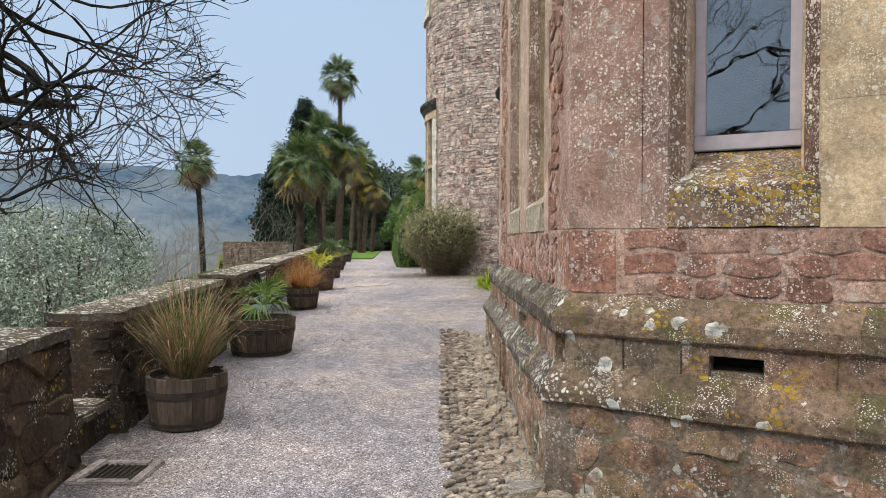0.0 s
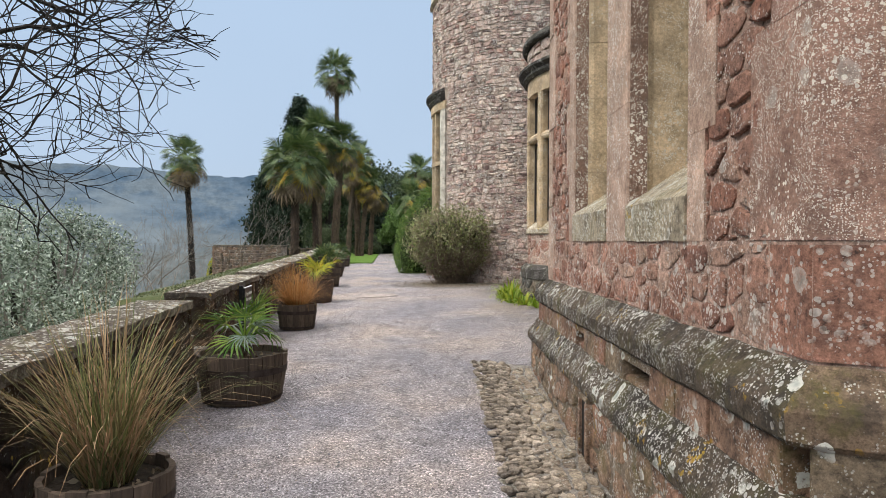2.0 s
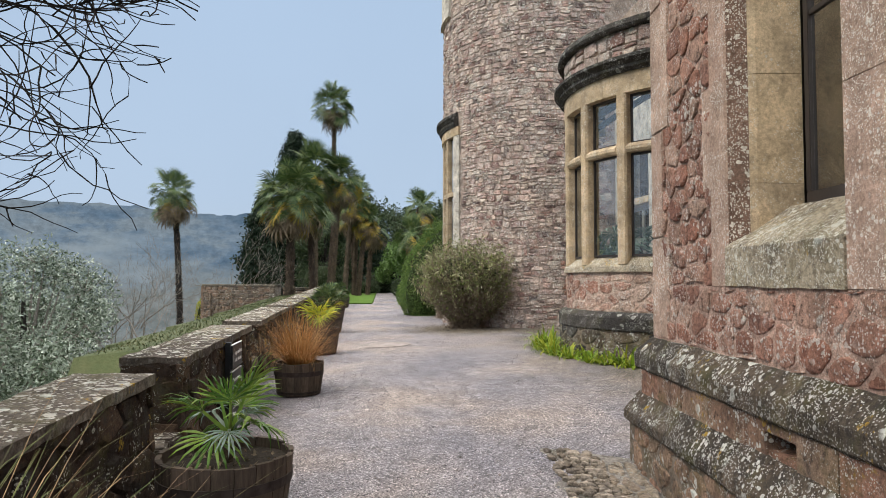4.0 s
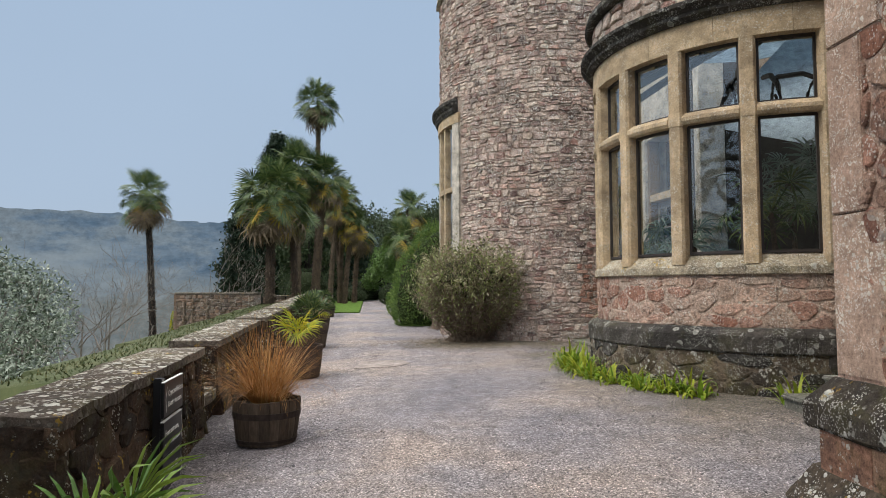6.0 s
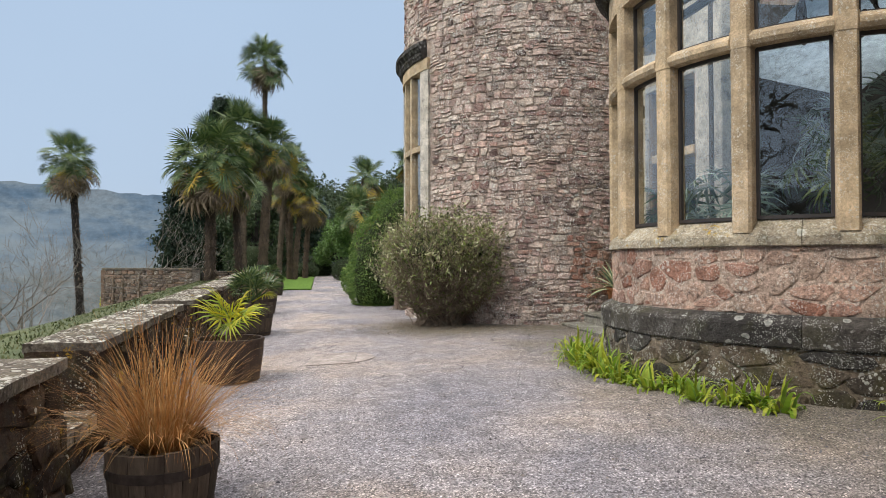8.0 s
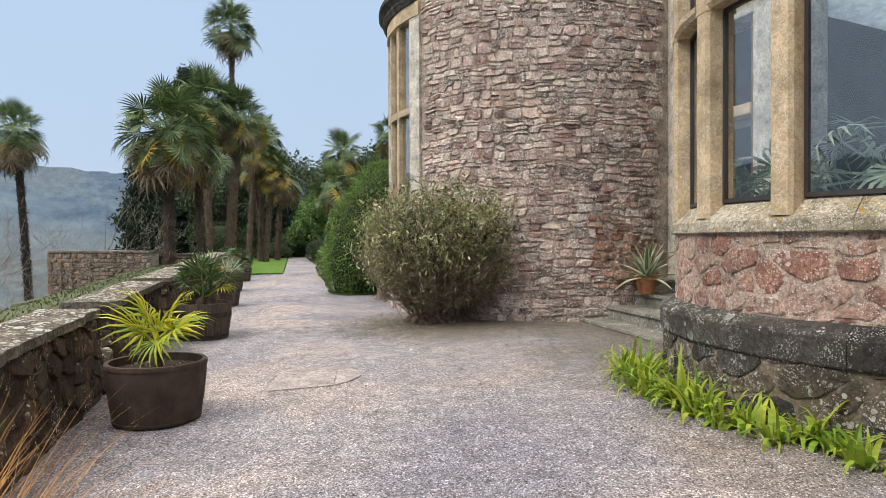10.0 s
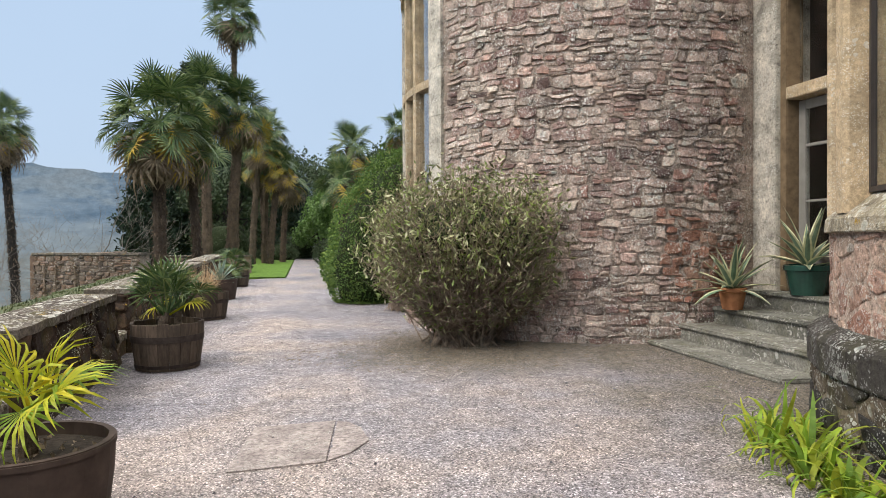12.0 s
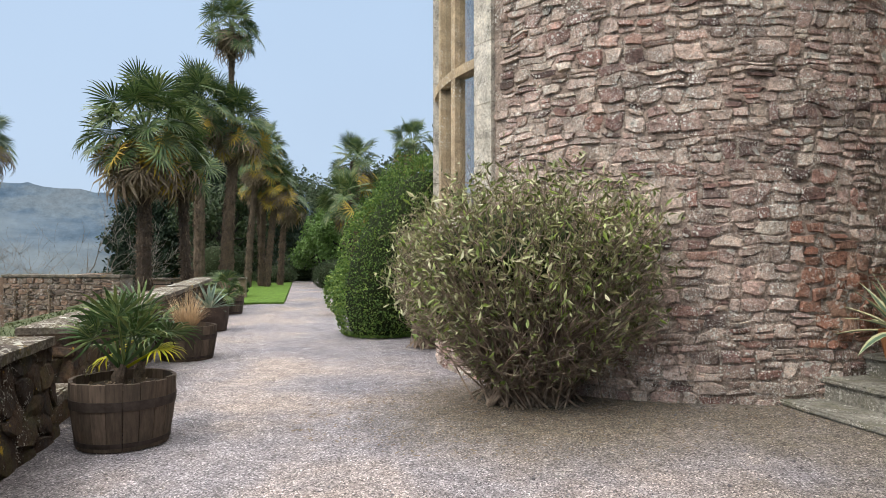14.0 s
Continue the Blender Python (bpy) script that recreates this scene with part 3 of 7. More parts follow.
def random_cells(u0, u1, v0, v1, su, sv, rng, skip=None, drop=0.16, jitter=0.36):
    """Random rubble: stones of many sides that fit one another, about su wide and sv high."""
    pts = {}
    rows, cols = int(round((v1 - v0) / sv)), int(round((u1 - u0) / su))
    for r in range(-1, rows + 1):
        for q in range(-2, cols + 2):
            if rng.random() > drop:
                pts.setdefault((r, q), (q + 0.5 + 0.37 * (r % 3) + rng.uniform(-jitter, jitter), r + 0.5 + rng.uniform(-jitter, jitter) * 0.8))
    fu, fv = (u1 - u0) / cols, (v1 - v0) / rows
    cells = []
    for (r, q), (x, y) in pts.items():
        poly = [(max(x - 1.5, 0.0), max(y - 1.3, 0.0)), (min(x + 1.5, cols), max(y - 1.3, 0.0)), (min(x + 1.5, cols), min(y + 1.3, rows)), (max(x - 1.5, 0.0), min(y + 1.3, rows))]
        if poly[0][0] >= poly[1][0] or poly[0][1] >= poly[2][1]:
            continue
        for dr in (-2, -1, 0, 1, 2):
            for dq in (-2, -1, 0, 1, 2):
                other = pts.get((r + dr, q + dq))
                if other is None or (dr == 0 and dq == 0):
                    continue
                nx, ny = other[0] - x, other[1] - y
                lim = nx * (other[0] + x) / 2 + ny * (other[1] + y) / 2
                out = []
                for a, b in zip(poly, poly[1:] + poly[:1]):
                    da, db = nx * a[0] + ny * a[1] - lim, nx * b[0] + ny * b[1] - lim
                    if da <= 0:
                        out.append(a)
                    if (da < 0 < db) or (db < 0 < da):
                        t = da / (da - db)
                        out.append((a[0] + (b[0] - a[0]) * t, a[1] + (b[1] - a[1]) * t))
                poly = out
                if len(poly) < 3:
                    break
            if len(poly) < 3:
                break
        if len(poly) < 3:
            continue
        poly = [(u0 + a * fu, v0 + b * fv) for a, b in poly]
        us, vs = [a for a, b in poly], [b for a, b in poly]
        c = (min(us), max(us), min(vs), max(vs), poly)
        if c[1] - c[0] > 0.03 and c[3] - c[2] > 0.025 and not (skip and skip((c[0] + c[1]) / 2, (c[2] + c[3]) / 2)):
            cells.append(c)
    return cells


def rubble_stone(cell, put, depth, rng, joint=0.012, rough=0.5, wave=0.03, warp=0.03, sink=0.0, tilt=0.3):
    """One stone with a rounded, hewn face; put(u, v, d) maps it onto its wall. A cell may carry its own outline."""
    ua, ub, va, vb = cell[:4]
    cu, cv, hu, hv = (ua + ub) / 2, (va + vb) / 2, (ub - ua) / 2 - joint, (vb - va) / 2 - joint
    hu, hv = max(hu, 0.012), max(hv, 0.012)
    lift = wave * noise.noise((cu * 0.9, cv * 0.9, 3.1))
    ring = []
    n = 12 if len(cell) > 4 else 10
    if len(cell) > 4:
        poly = cell[4]
        cu, cv = sum(a for a, b in poly) / len(poly), sum(b for a, b in poly) / len(poly)
        flat = [((a - cu) / hu, (b - cv) / hv) for a, b in poly]
        reach = []
        for i in range(n):
            a = 2 * math.pi * (i + 0.5) / n
            c, s = math.cos(a), math.sin(a)
            best = 3.0
            for (x1, y1), (x2, y2) in zip(flat, flat[1:] + flat[:1]):
                ex, ey = x2 - x1, y2 - y1
                den = c * ey - s * ex
                if abs(den) > 1e-9:
                    t, k = (x1 * ey - y1 * ex) / den, (x1 * s - y1 * c) / den
                    if t > 0 and -0.001 <= k <= 1.001:
                        best = min(best, t)
            reach.append(best - joint / (hu if abs(c) > abs(s) else hv))
        for i in range(n):
            a = 2 * math.pi * (i + 0.5) / n
            k = max(0.15, 0.74 * reach[i] + 0.13 * (min(reach[i], reach[i - 1]) + min(reach[i], reach[(i + 1) % n]))) * (1 + rng.uniform(-0.07, 0.04) * rough)
            ring.append((math.cos(a) * k, math.sin(a) * k))
    p = rng.uniform(0.28, 0.58)
    for i in range(n if len(cell) == 4 else 0):
        a = 2 * math.pi * (i + 0.5) / n
        c, s = math.cos(a), math.sin(a)
        x, y = math.copysign(abs(c) ** p, c), math.copysign(abs(s) ** p, s)
        j = 1 + rng.uniform(-0.16, 0.10) * rough
        ring.append((x * j, y * j))
    tilt_u, tilt_v = rng.uniform(-tilt, tilt), rng.uniform(-tilt, tilt)
    d = depth * rng.uniform(0.55, 1.15)
    vs = []
    for k, (size, dep) in enumerate(((1.0, -0.04), (0.97, d * 0.6), (0.84, d))):
        for x, y in ring:
            dd = dep if k == 0 else dep * (1 + tilt_u * x + tilt_v * y + rng.uniform(-0.12, 0.12)) - sink
            u, v = cu + x * hu * size, cv + y * hv * size + lift
            vs.append(put(u + warp * noise.noise((u * 4.5, v * 4.5, 0)), v + warp * noise.noise((u * 4.5, v * 4.5, 9)), dd))
    vs.append(put(cu + rng.uniform(-0.3, 0.3) * hu, cv + rng.uniform(-0.3, 0.3) * hv + lift, d * rng.uniform(0.95, 1.2) - sink))
    fs = []
    for k in range(2):
        for i in range(n):
            p, q = k * n + i, k * n + (i + 1) % n
            fs.append((p, q, q + n, p + n))
    fs += [(2 * n + i, 2 * n + (i + 1) % n, 3 * n) for i in range(n)]
    return vs, fs


def lay_rubble(cells, put, depth, mat, parent, seed, near, count=300, rest="rubble", pick=None, **kw):
    """The stones nearest to the plan point `near` are parts of their own; the rest is one mesh."""
    rng = random.Random(seed)
    cells = sorted(cells, key=lambda c: (Vector(put((c[0] + c[1]) / 2, (c[2] + c[3]) / 2, 0)) - Vector(near)).length)
    piles = {}
    for i, c in enumerate(cells):
        v, f = rubble_stone(c, put, depth, rng, **kw)
        m = pick(c, rng) if pick else mat
        if i < count:
            mesh_ob("stone", v, f, m, parent)
        else:
            piles.setdefault(m.name, (Pile(), m))[0].add(v, f)
    for p, m in piles.values():
        tagged(p.ob(rest, m, parent), kind="stuff")


# ---- the large structure ----
def terrain(x, y):
    """The hill falls away beyond the parapet into a valley, and wooded ridges stand behind it."""
    edge = -2.95 - 0.106 * (y - 4.5)
    r = math.hypot(x, y)
    z = gz(x, y) - 0.06
    out = edge - 0.15 - x
    if out > 0:
        z = z - 0.35 * min(out, 1.5) - 9.5 * (1 - math.exp(-max(out - 0.8, 0) / 9.0)) - 0.03 * min(out, 400)
        if 13.0 < y < 36 and out < 2.2:
            z = max(z, 0.72 + 0.012 * y - 0.12 * out)
    if y > 95 or r > 130:
        z -= min((r - 95) * 0.12, 22) if y > 95 else 0
    if r > 160:
        az = math.degrees(math.atan2(x, y))
        k = np.clip((r - 160) / 640, 0, 1)
        ridge = 76 + 7 * noise.noise((az * 0.045, 1.3, 0)) + 3.5 * noise.noise((az * 0.16, 4.7, 0)) - 5 * np.clip((az + 12) / 20, 0, 1)
        ridge -= 8 * max(0.0, 1 - abs(az + 17) / 7)
        s = k * k * (3 - 2 * k)
        z = z * (1 - s) + (ridge + (7.0 * noise.noise((x * 0.05, y * 0.05, 0)) + 5.5 * abs(noise.noise((x * 0.21, y * 0.21, 2)))) * k) * s
    return z


def axis(steps):
    out = []
    for a, b, d in steps:
        out += list(np.arange(a, b, d))
    return out + [steps[-1][1]]


xs = axis([(-1500, -700, 40), (-700, -220, 14), (-220, -60, 8), (-60, -14, 2), (-14, 8, 0.45), (8, 60, 6), (60, 220, 16), (220, 900, 30), (900, 1500, 60)])
ys = axis([(-500, -100, 50), (-100, -10, 10), (-10, 44, 0.9), (44, 100, 4), (100, 240, 10), (240, 850, 12), (850, 1500, 60)])
gv = [(x, y, terrain(x, y)) for y in ys for x in xs]
nx = len(xs)
gf = [(j * nx + i, j * nx + i + 1, (j + 1) * nx + i + 1, (j + 1) * nx + i) for j in range(len(ys) - 1) for i in range(nx - 1)]
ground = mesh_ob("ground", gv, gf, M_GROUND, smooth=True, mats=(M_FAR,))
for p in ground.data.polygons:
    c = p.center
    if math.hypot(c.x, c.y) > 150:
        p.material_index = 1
tagged(ground, "grassy hillside that drops into a wooded valley with painted mist", "ground", kind="structure")


def wall_x(y):
    """Inner face of the terrace parapet."""
    return -2.55 - 0.106 * (y - 4.5)


def wall_top(y):
    return 1.02 + 0.0118 * (y - 4.5)


def path_sheet():
    vs, fs = [], []
    rows = list(np.arange(-8, 30, 0.4)) + list(np.arange(30, 88, 1.6))
    n = 26
    for y in rows:
        a = wall_x(min(y, 36)) - 0.12
        b = 8.5
        if y > 27:
            k = min((y - 27) / 8, 1)
            b = 8.5 * (1 - k) - 1.75 * k
            a = a + (-3.95 - a) * min(max((y - 36.0) / 1.5, 0), 1)
        if y > 36:
            a, b = a - 0.072 * (y - 37.5), b - 0.055 * (y - 36)
        for i in range(n):
            x = a + (b - a) * i / (n - 1)
            vs.append((x, y, gz(x, y) + 0.012 * noise.noise((x * 1.1, y * 1.1, 0))))
    for j in range(len(rows) - 1):
        for i in range(n - 1):
            fs.append((j * n + i, j * n + i + 1, (j + 1) * n + i + 1, (j + 1) * n + i))
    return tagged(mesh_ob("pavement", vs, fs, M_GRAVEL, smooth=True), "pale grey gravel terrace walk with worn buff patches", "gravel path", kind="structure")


path_sheet()


def lawn():
    vs, fs = [], []
    rows = np.arange(37.2, 60, 1.0)
    for y in rows:
        b = -3.97 - 0.072 * (y - 37.5)
        for x in (b - 3.4, b - 1.6, b - 0.02):
            vs.append((x, y, gz(x, y) + 0.05))
        vs.append((b, y, gz(b, y) - 0.03))
    for j in range(len(rows) - 1):
        for i in range(3):
            fs.append((j * 4 + i, j * 4 + i + 1, j * 4 + i + 5, j * 4 + i + 4))
    fs.append((0, 1, 2, 3))
    ob = tagged(mesh_ob("lawn", vs, fs, M_LAWN), "strip of bright green mown grass beside the path", "grass", kind="structure")
    return ob


lawn()

# ---- the red sandstone bay with the tall windows ----
castle_bay = empty("wall_red_bay", label="red sandstone bay with moulded plinth and mullioned windows", category="building wall", kind="structure")
CX, CY = 0.86, 4.45
FX, FY = 0.83, 9.80
SIDE = Face(FX, FY, CX - FX, CY - FY)                       # long side, from its far corner to the near one
CANT = Face(CX, CY, 0.866, -0.5)                           # canted side, from the near corner
SIDE.n, CANT.n = -np.abs(SIDE.n) * np.array((1, 0)) + np.array((0, SIDE.n[1])), np.array((-0.5, -0.866))
SIDE_L = math.hypot(CX - FX, CY - FY)
PLAN = [(FX + 3.2, FY + 1.85), (FX, FY), (CX, CY), (CX + 0.866 * 3.4, CY - 0.5 * 3.4)]


def offset_plan(d):
    """The bay's plan line, set out by d with mitred corners."""
    out = []
    n = len(PLAN)
    norms = []
    for i in range(n - 1):
        u = np.array(PLAN[i + 1]) - np.array(PLAN[i])
        u /= np.linalg.norm(u)
        norms.append(np.array((u[1], -u[0])))
    for i in range(n):
        if i in (0, n - 1):
            m = norms[0 if i == 0 else -1]
        else:
            m = norms[i - 1] + norms[i]
            m = m / (1 + norms[i - 1] @ norms[i])
        out.append(np.array(PLAN[i]) + m * d)
    return out


# outward normals must point to the open air
if offset_plan(1.0)[1][0] > FX:
    PLAN_SIGN = -1.0
else:
    PLAN_SIGN = 1.0


def moulding(name, prof, mat, parent, cuts, label=""):
    """A profile of (out, z), swept along the bay's plan in separate stones."""
    lines = [offset_plan(PLAN_SIGN * d) for d, z in prof]
    for seg in range(len(PLAN) - 1):
        length = np.linalg.norm(np.array(PLAN[seg + 1]) - np.array(PLAN[seg]))
        n = max(1, round(length / cuts))
        for i in range(n):
            g = 0.0012 / length
            ta, tb = i / n + (g if i else 0), (i + 1) / n - (g if i < n - 1 else 0)
            bm = bmesh.new()
            rings = []
            for t in np.linspace(ta, tb, 9):
                rings.append([bm.verts.new((*(ln[seg] * (1 - t) + ln[seg + 1] * t), z)) for ln, (d, z) in zip(lines, prof)])
            k = len(prof)
            for r in range(8):
                for j in range(k):
                    bm.faces.new((rings[r][j], rings[r + 1][j], rings[r + 1][(j + 1) % k], rings[r][(j + 1) % k]))
            bm.faces.new(rings[0])
            bm.faces.new(rings[8])
            for v in bm.verts:
                v.co += Vector((noise.noise(v.co * 3.1), noise.noise(v.co * 2.7 + Vector((9, 0, 0))), noise.noise(v.co * 3.3 + Vector((0, 7, 0))))) * 0.007
                v.co += Vector((noise.noise(v.co * 13), noise.noise(v.co * 12 + Vector((9, 0, 0))), noise.noise(v.co * 14 + Vector((0, 7, 0))))) * 0.008
            part(name, bm, mat[seg], parent)


moulding("lower_moulding", [(0.02, 0.56), (0.205, 0.56), (0.218, 0.575), (0.218, 0.64), (0.20, 0.672), (0.108, 0.81), (0.02, 0.81)], (M_PLINTH, M_PLINTH, M_PLINTH_MOSSY), castle_bay, 0.9)
moulding("upper_moulding", [(-0.1, 1.00), (0.118, 1.00), (0.136, 1.02), (0.136, 1.12), (0.12, 1.15), (0.01, 1.262), (-0.1, 1.262)], (M_PLINTH, M_PLINTH, M_PLINTH_MOSSY), castle_bay, 0.8)


def plan_core(d, z0, z1, name, mat):
    pts = [tuple(p) for p in offset_plan(PLAN_SIGN * d)]
    back = [(PLAN[-1][0] + 2.5, PLAN[-1][1]), (PLAN[-1][0] + 4, FY + 1.85), ]
    return part(name, prism(pts + back, z0, z1), mat, castle_bay)


plan_core(-0.004, -0.3, 0.80, "wall_core", M_MORTAR_RED)
plan_core(-0.24, 0.80, 1.0, "wall_core", M_MORTAR_DARK)
plan_core(-0.004, 1.0, 1.70, "wall_core", M_MORTAR_RED)
plan_core(0.175, -0.3, 0.555, "foot_core", M_MORTAR_DARK)

VENT_SIDE = [(3.42, 3.95), (2.02, 2.32)]      # slots in the plinth: stretches along the long side
VENT_CANT = [(0.90, 1.19)]


def plinth_course(face, length, vents, seed):
    """Squared stones between the two mouldings, with air slots left open."""
    rng = random.Random(seed)
    s = 0.0
    spans = []
    for a, b in sorted(vents) + [(length, length)]:
        while s < a - 0.01:
            e = min(s + rng.uniform(0.32, 0.62), a)
            if a - e < 0.15:
                e = a
            spans.append((s, e))
            s = e
        s = b
    for a, b in spans:
        bm = face.block(a + 0.0015, b - 0.0015, -0.1, 0.105 + rng.uniform(-0.006, 0.008), 0.790, 1.004, 0.006)
        part("stone", bm, M_PLINTH_STONE, castle_bay)
    for a, b in vents:
        part("vent_lintel", face.block(a - 0.05, b + 0.05, -0.1, 0.10, 0.935, 0.999, 0.006), M_PLINTH_STONE, castle_bay)
        part("vent_sill", face.block(a, b, -0.21, 0.085, 0.803, 0.842, 0.006), M_PLINTH_STONE, castle_bay)
        # a dark sheet at the back stands in for the vent's shade
        part("vent_back", face.block(a - 0.02, b + 0.02, -0.235, -0.22, 0.80, 1.0, 0.0), M_IRON, castle_bay)


plinth_course(SIDE, SIDE_L, VENT_SIDE, 3)
plinth_course(CANT, 3.4, VENT_CANT, 4)


def face_rubble(face, s0, s1, z0, z1, base, depth, mat, seed, course, wide, count, near, parent=None, **kw):
    if isinstance(wide, tuple):
        cells = rubble_cells(s0, s1, z0, z1, course, wide, random.Random(seed))
    else:
        cells = random_cells(s0, s1, z0, z1, wide, course, random.Random(seed))
    lay_rubble(cells, lambda u, v, d: face.at(u, v, base + d), depth, mat, parent or castle_bay, seed, near, count, **kw)


face_rubble(SIDE, 0.32, SIDE_L - 0.30, 1.265, 1.695, -0.003, 0.014, M_RED, 11, 0.15, 0.235, 90, (0.8, 6, 1.5), joint=0.010, rough=1.5, warp=0.035, sink=0.004, tilt=0.28)
face_rubble(CANT, 0.34, 3.3, 1.265, 1.70, -0.003, 0.011, M_RED, 12, (0.12, 0.17), (0.2, 0.42), 60, (1.2, 4, 1.5), joint=0.003, rough=1.2, warp=0.03, sink=0.002, tilt=0.2)
face_rubble(SIDE, 0.0, SIDE_L, -0.12, 0.557, 0.165, 0.03, M_PLINTH_STONE, 13, 0.17, 0.29, 120, (0.7, 6, 0.3), joint=0.004, rough=1.4, warp=0.045, sink=0.006, tilt=0.25)
face_rubble(CANT, 0.06, 3.3, -0.2, 0.557, 0.165, 0.022, M_PLINTH_STONE, 14, 0.20, 0.36, 60, (1.2, 4, 0.3), joint=0.004, rough=1.4, warp=0.06, sink=0.004, tilt=0.22)

slot = [SIDE.block(2.64, 2.70, 0.16, 0.225, 0.06, 0.52, 0.006), SIDE.block(2.86, 2.92, 0.16, 0.225, 0.06, 0.52, 0.006), SIDE.block(2.64, 2.92, 0.16, 0.225, 0.522, 0.556, 0.006)]
for bm in slot:
    part("slot_jamb", bm, M_PLINTH_STONE, castle_bay)
# dark sheet just behind the jambs, imitating the shade of a deep slot
part("slot_back", SIDE.block(2.70, 2.86, 0.17, 0.205, 0.02, 0.52, 0), M_IRON, castle_bay)

TOP = 8.6


def quoin(face, other, n_first, z0, z1, mat_a, flip):
    """Corner blocks, long and short by turns, wrapping both faces."""
    rng = random.Random(int(n_first * 100))
    z, long_one = z0, True
    while z < z1:
        h = rng.uniform(0.8, 1.15)
        a = 0.46 if long_one else 0.30
        b = 0.30 if long_one else 0.46
        yield z, min(z + h, z1), a, b
        z += h
        long_one = not long_one


# near corner: one pentagon block a course, wrapping long and canted side
CORNER = np.array((CX, CY))
for z0, z1, a, b in quoin(SIDE, CANT, 1.0, 1.70, TOP, M_QUOIN, 0):
    pa, pb = CORNER - SIDE.u * a, CORNER + CANT.u * 0.47
    poly = [tuple(CORNER), tuple(pb), tuple(pb - CANT.n * 0.5), tuple(pa - SIDE.n * 0.5), tuple(pa)]
    part("quoin", prism(poly, z0 + 0.0004, z1 - 0.0004, 0.0015), M_QUOIN, castle_bay)
pa, pb = CORNER - SIDE.u * 0.30, CORNER + CANT.u * 0.32
part("quoin", prism([tuple(CORNER + (SIDE.n + CANT.n) * 0.004), tuple(pb), tuple(pb - CANT.n * 0.4), tuple(pa - SIDE.n * 0.4), tuple(pa)], 1.266, 1.697, 0.012), M_RED, castle_bay)
# far corner
FAR = np.array((FX, FY))
for z0, z1, a, b in quoin(SIDE, CANT, 2.0, 1.27, TOP, M_ASHLAR, 0):
    p1, p2 = FAR + SIDE.u * a * 0.85, FAR + np.array((0.866, 0.5)) * 0.6
    part("quoin", prism([tuple(FAR), tuple(p1), tuple(p1 - SIDE.n * 0.5), tuple(p2 + np.array((0.3, -0.3))), tuple(p2)], z0 + 0.003, z1 - 0.003, 0.008), M_ASHLAR, castle_bay)

# openings of the long side, as stretches from the far corner
O1, O2 = (1.38, 2.58), (3.12, 4.20)
SILL_Z, HEAD_Z = 2.02, 5.2


def jamb(face, s, sign, z0, z1, width, mats, parent, depth=0.45, inner_mat=None, vary=0.12):
    """Moulded jamb blocks: flat face, hollow chamfer, then the reveal. s: the opening's edge; sign: towards the wall."""
    rng = random.Random(int(s * 1000))
    inner_mat = inner_mat or M_BUFF
    z, long_one = z0, rng.random() < 0.5
    while z < z1:
        h = min(rng.uniform(0.5, 0.75), z1 - z)
        w = width + (vary if long_one else 0.0)
        poly = [(s + sign * w, 0.0), (s, 0.0), (s - sign * 0.008, -0.014), (s + sign * w, -0.014)]
        part("jamb", prism([face.xy(*p) for p in poly], z + 0.001, z + h - 0.001), mats, parent)
        poly = [(s + sign * w, -0.015), (s - sign * 0.008, -0.015), (s - sign * 0.085, -0.115), (s + sign * w, -0.115)]
        part("chamfer", prism([face.xy(*p) for p in poly], z + 0.001, z + h - 0.001), M_CHAMFER, parent)
        poly = [(s + sign * w, -0.117), (s - sign * 0.085, -0.117), (s - sign * 0.10, -0.16), (s - sign * 0.10, -depth), (s + sign * w, -depth)]
        part("reveal", prism([face.xy(*p) for p in poly], z + 0.002, z + h - 0.002), inner_mat, parent)
        z, long_one = z + h, not long_one


def mullion(face, s0, s1, z0, z1, mat, parent):
    front = [(s0, 0.0), (s1, 0.0), (s1 + 0.008, -0.014), (s0 - 0.008, -0.014)]
    cham = [(s0 - 0.008, -0.015), (s1 + 0.008, -0.015), (s1 + 0.07, -0.115), (s0 - 0.07, -0.115)]
    back = [(s1 + 0.07, -0.117), (s1 + 0.05, -0.16), (s1 + 0.05, -0.44), (s0 - 0.05, -0.44), (s0 - 0.05, -0.16), (s0 - 0.07, -0.117)]
    z = z0
    while z < z1:
        h = min(0.95, z1 - z)
        part("mullion", prism([face.xy(*p) for p in front], z + 0.002, z + h - 0.002), mat, parent)
        part("chamfer", prism([face.xy(*p) for p in cham], z + 0.001, z + h - 0.001), M_CHAMFER, parent)
        part("reveal", prism([face.xy(*p) for p in back], z + 0.001, z + h - 0.001), M_BUFF, parent)
        z += h


def sill(face, s0, s1, z_face, z_top, mat, parent, name="sill"):
    """A sill stone whose top is weathered steeply back into the opening."""
    bm = bmesh.new()
    prof = [(0.012, z_face), (0.012, z_face + 0.24), (-0.02, z_face + 0.27), (-0.36, z_top), (-0.5, z_top), (-0.5, z_face)]
    n = max(2, int((s1 - s0) / 0.12))
    rings = []
    for i in range(n + 1):
        s = s0 + (s1 - s0) * i / n
        rings.append([bm.verts.new(face.at(s, z + 0.012 * noise.noise((s * 6, z * 5, d * 5)), d + 0.01 * noise.noise((s * 5, d * 9, 4)))) for d, z in prof])
    k = len(prof)
    for i in range(n):
        for j in range(k):
            bm.faces.new((rings[i][j], rings[i + 1][j], rings[i + 1][(j + 1) % k], rings[i][(j + 1) % k]))
    bm.faces.new(rings[0])
    bm.faces.new(rings[-1])
    return part(name, bm, mat, parent)


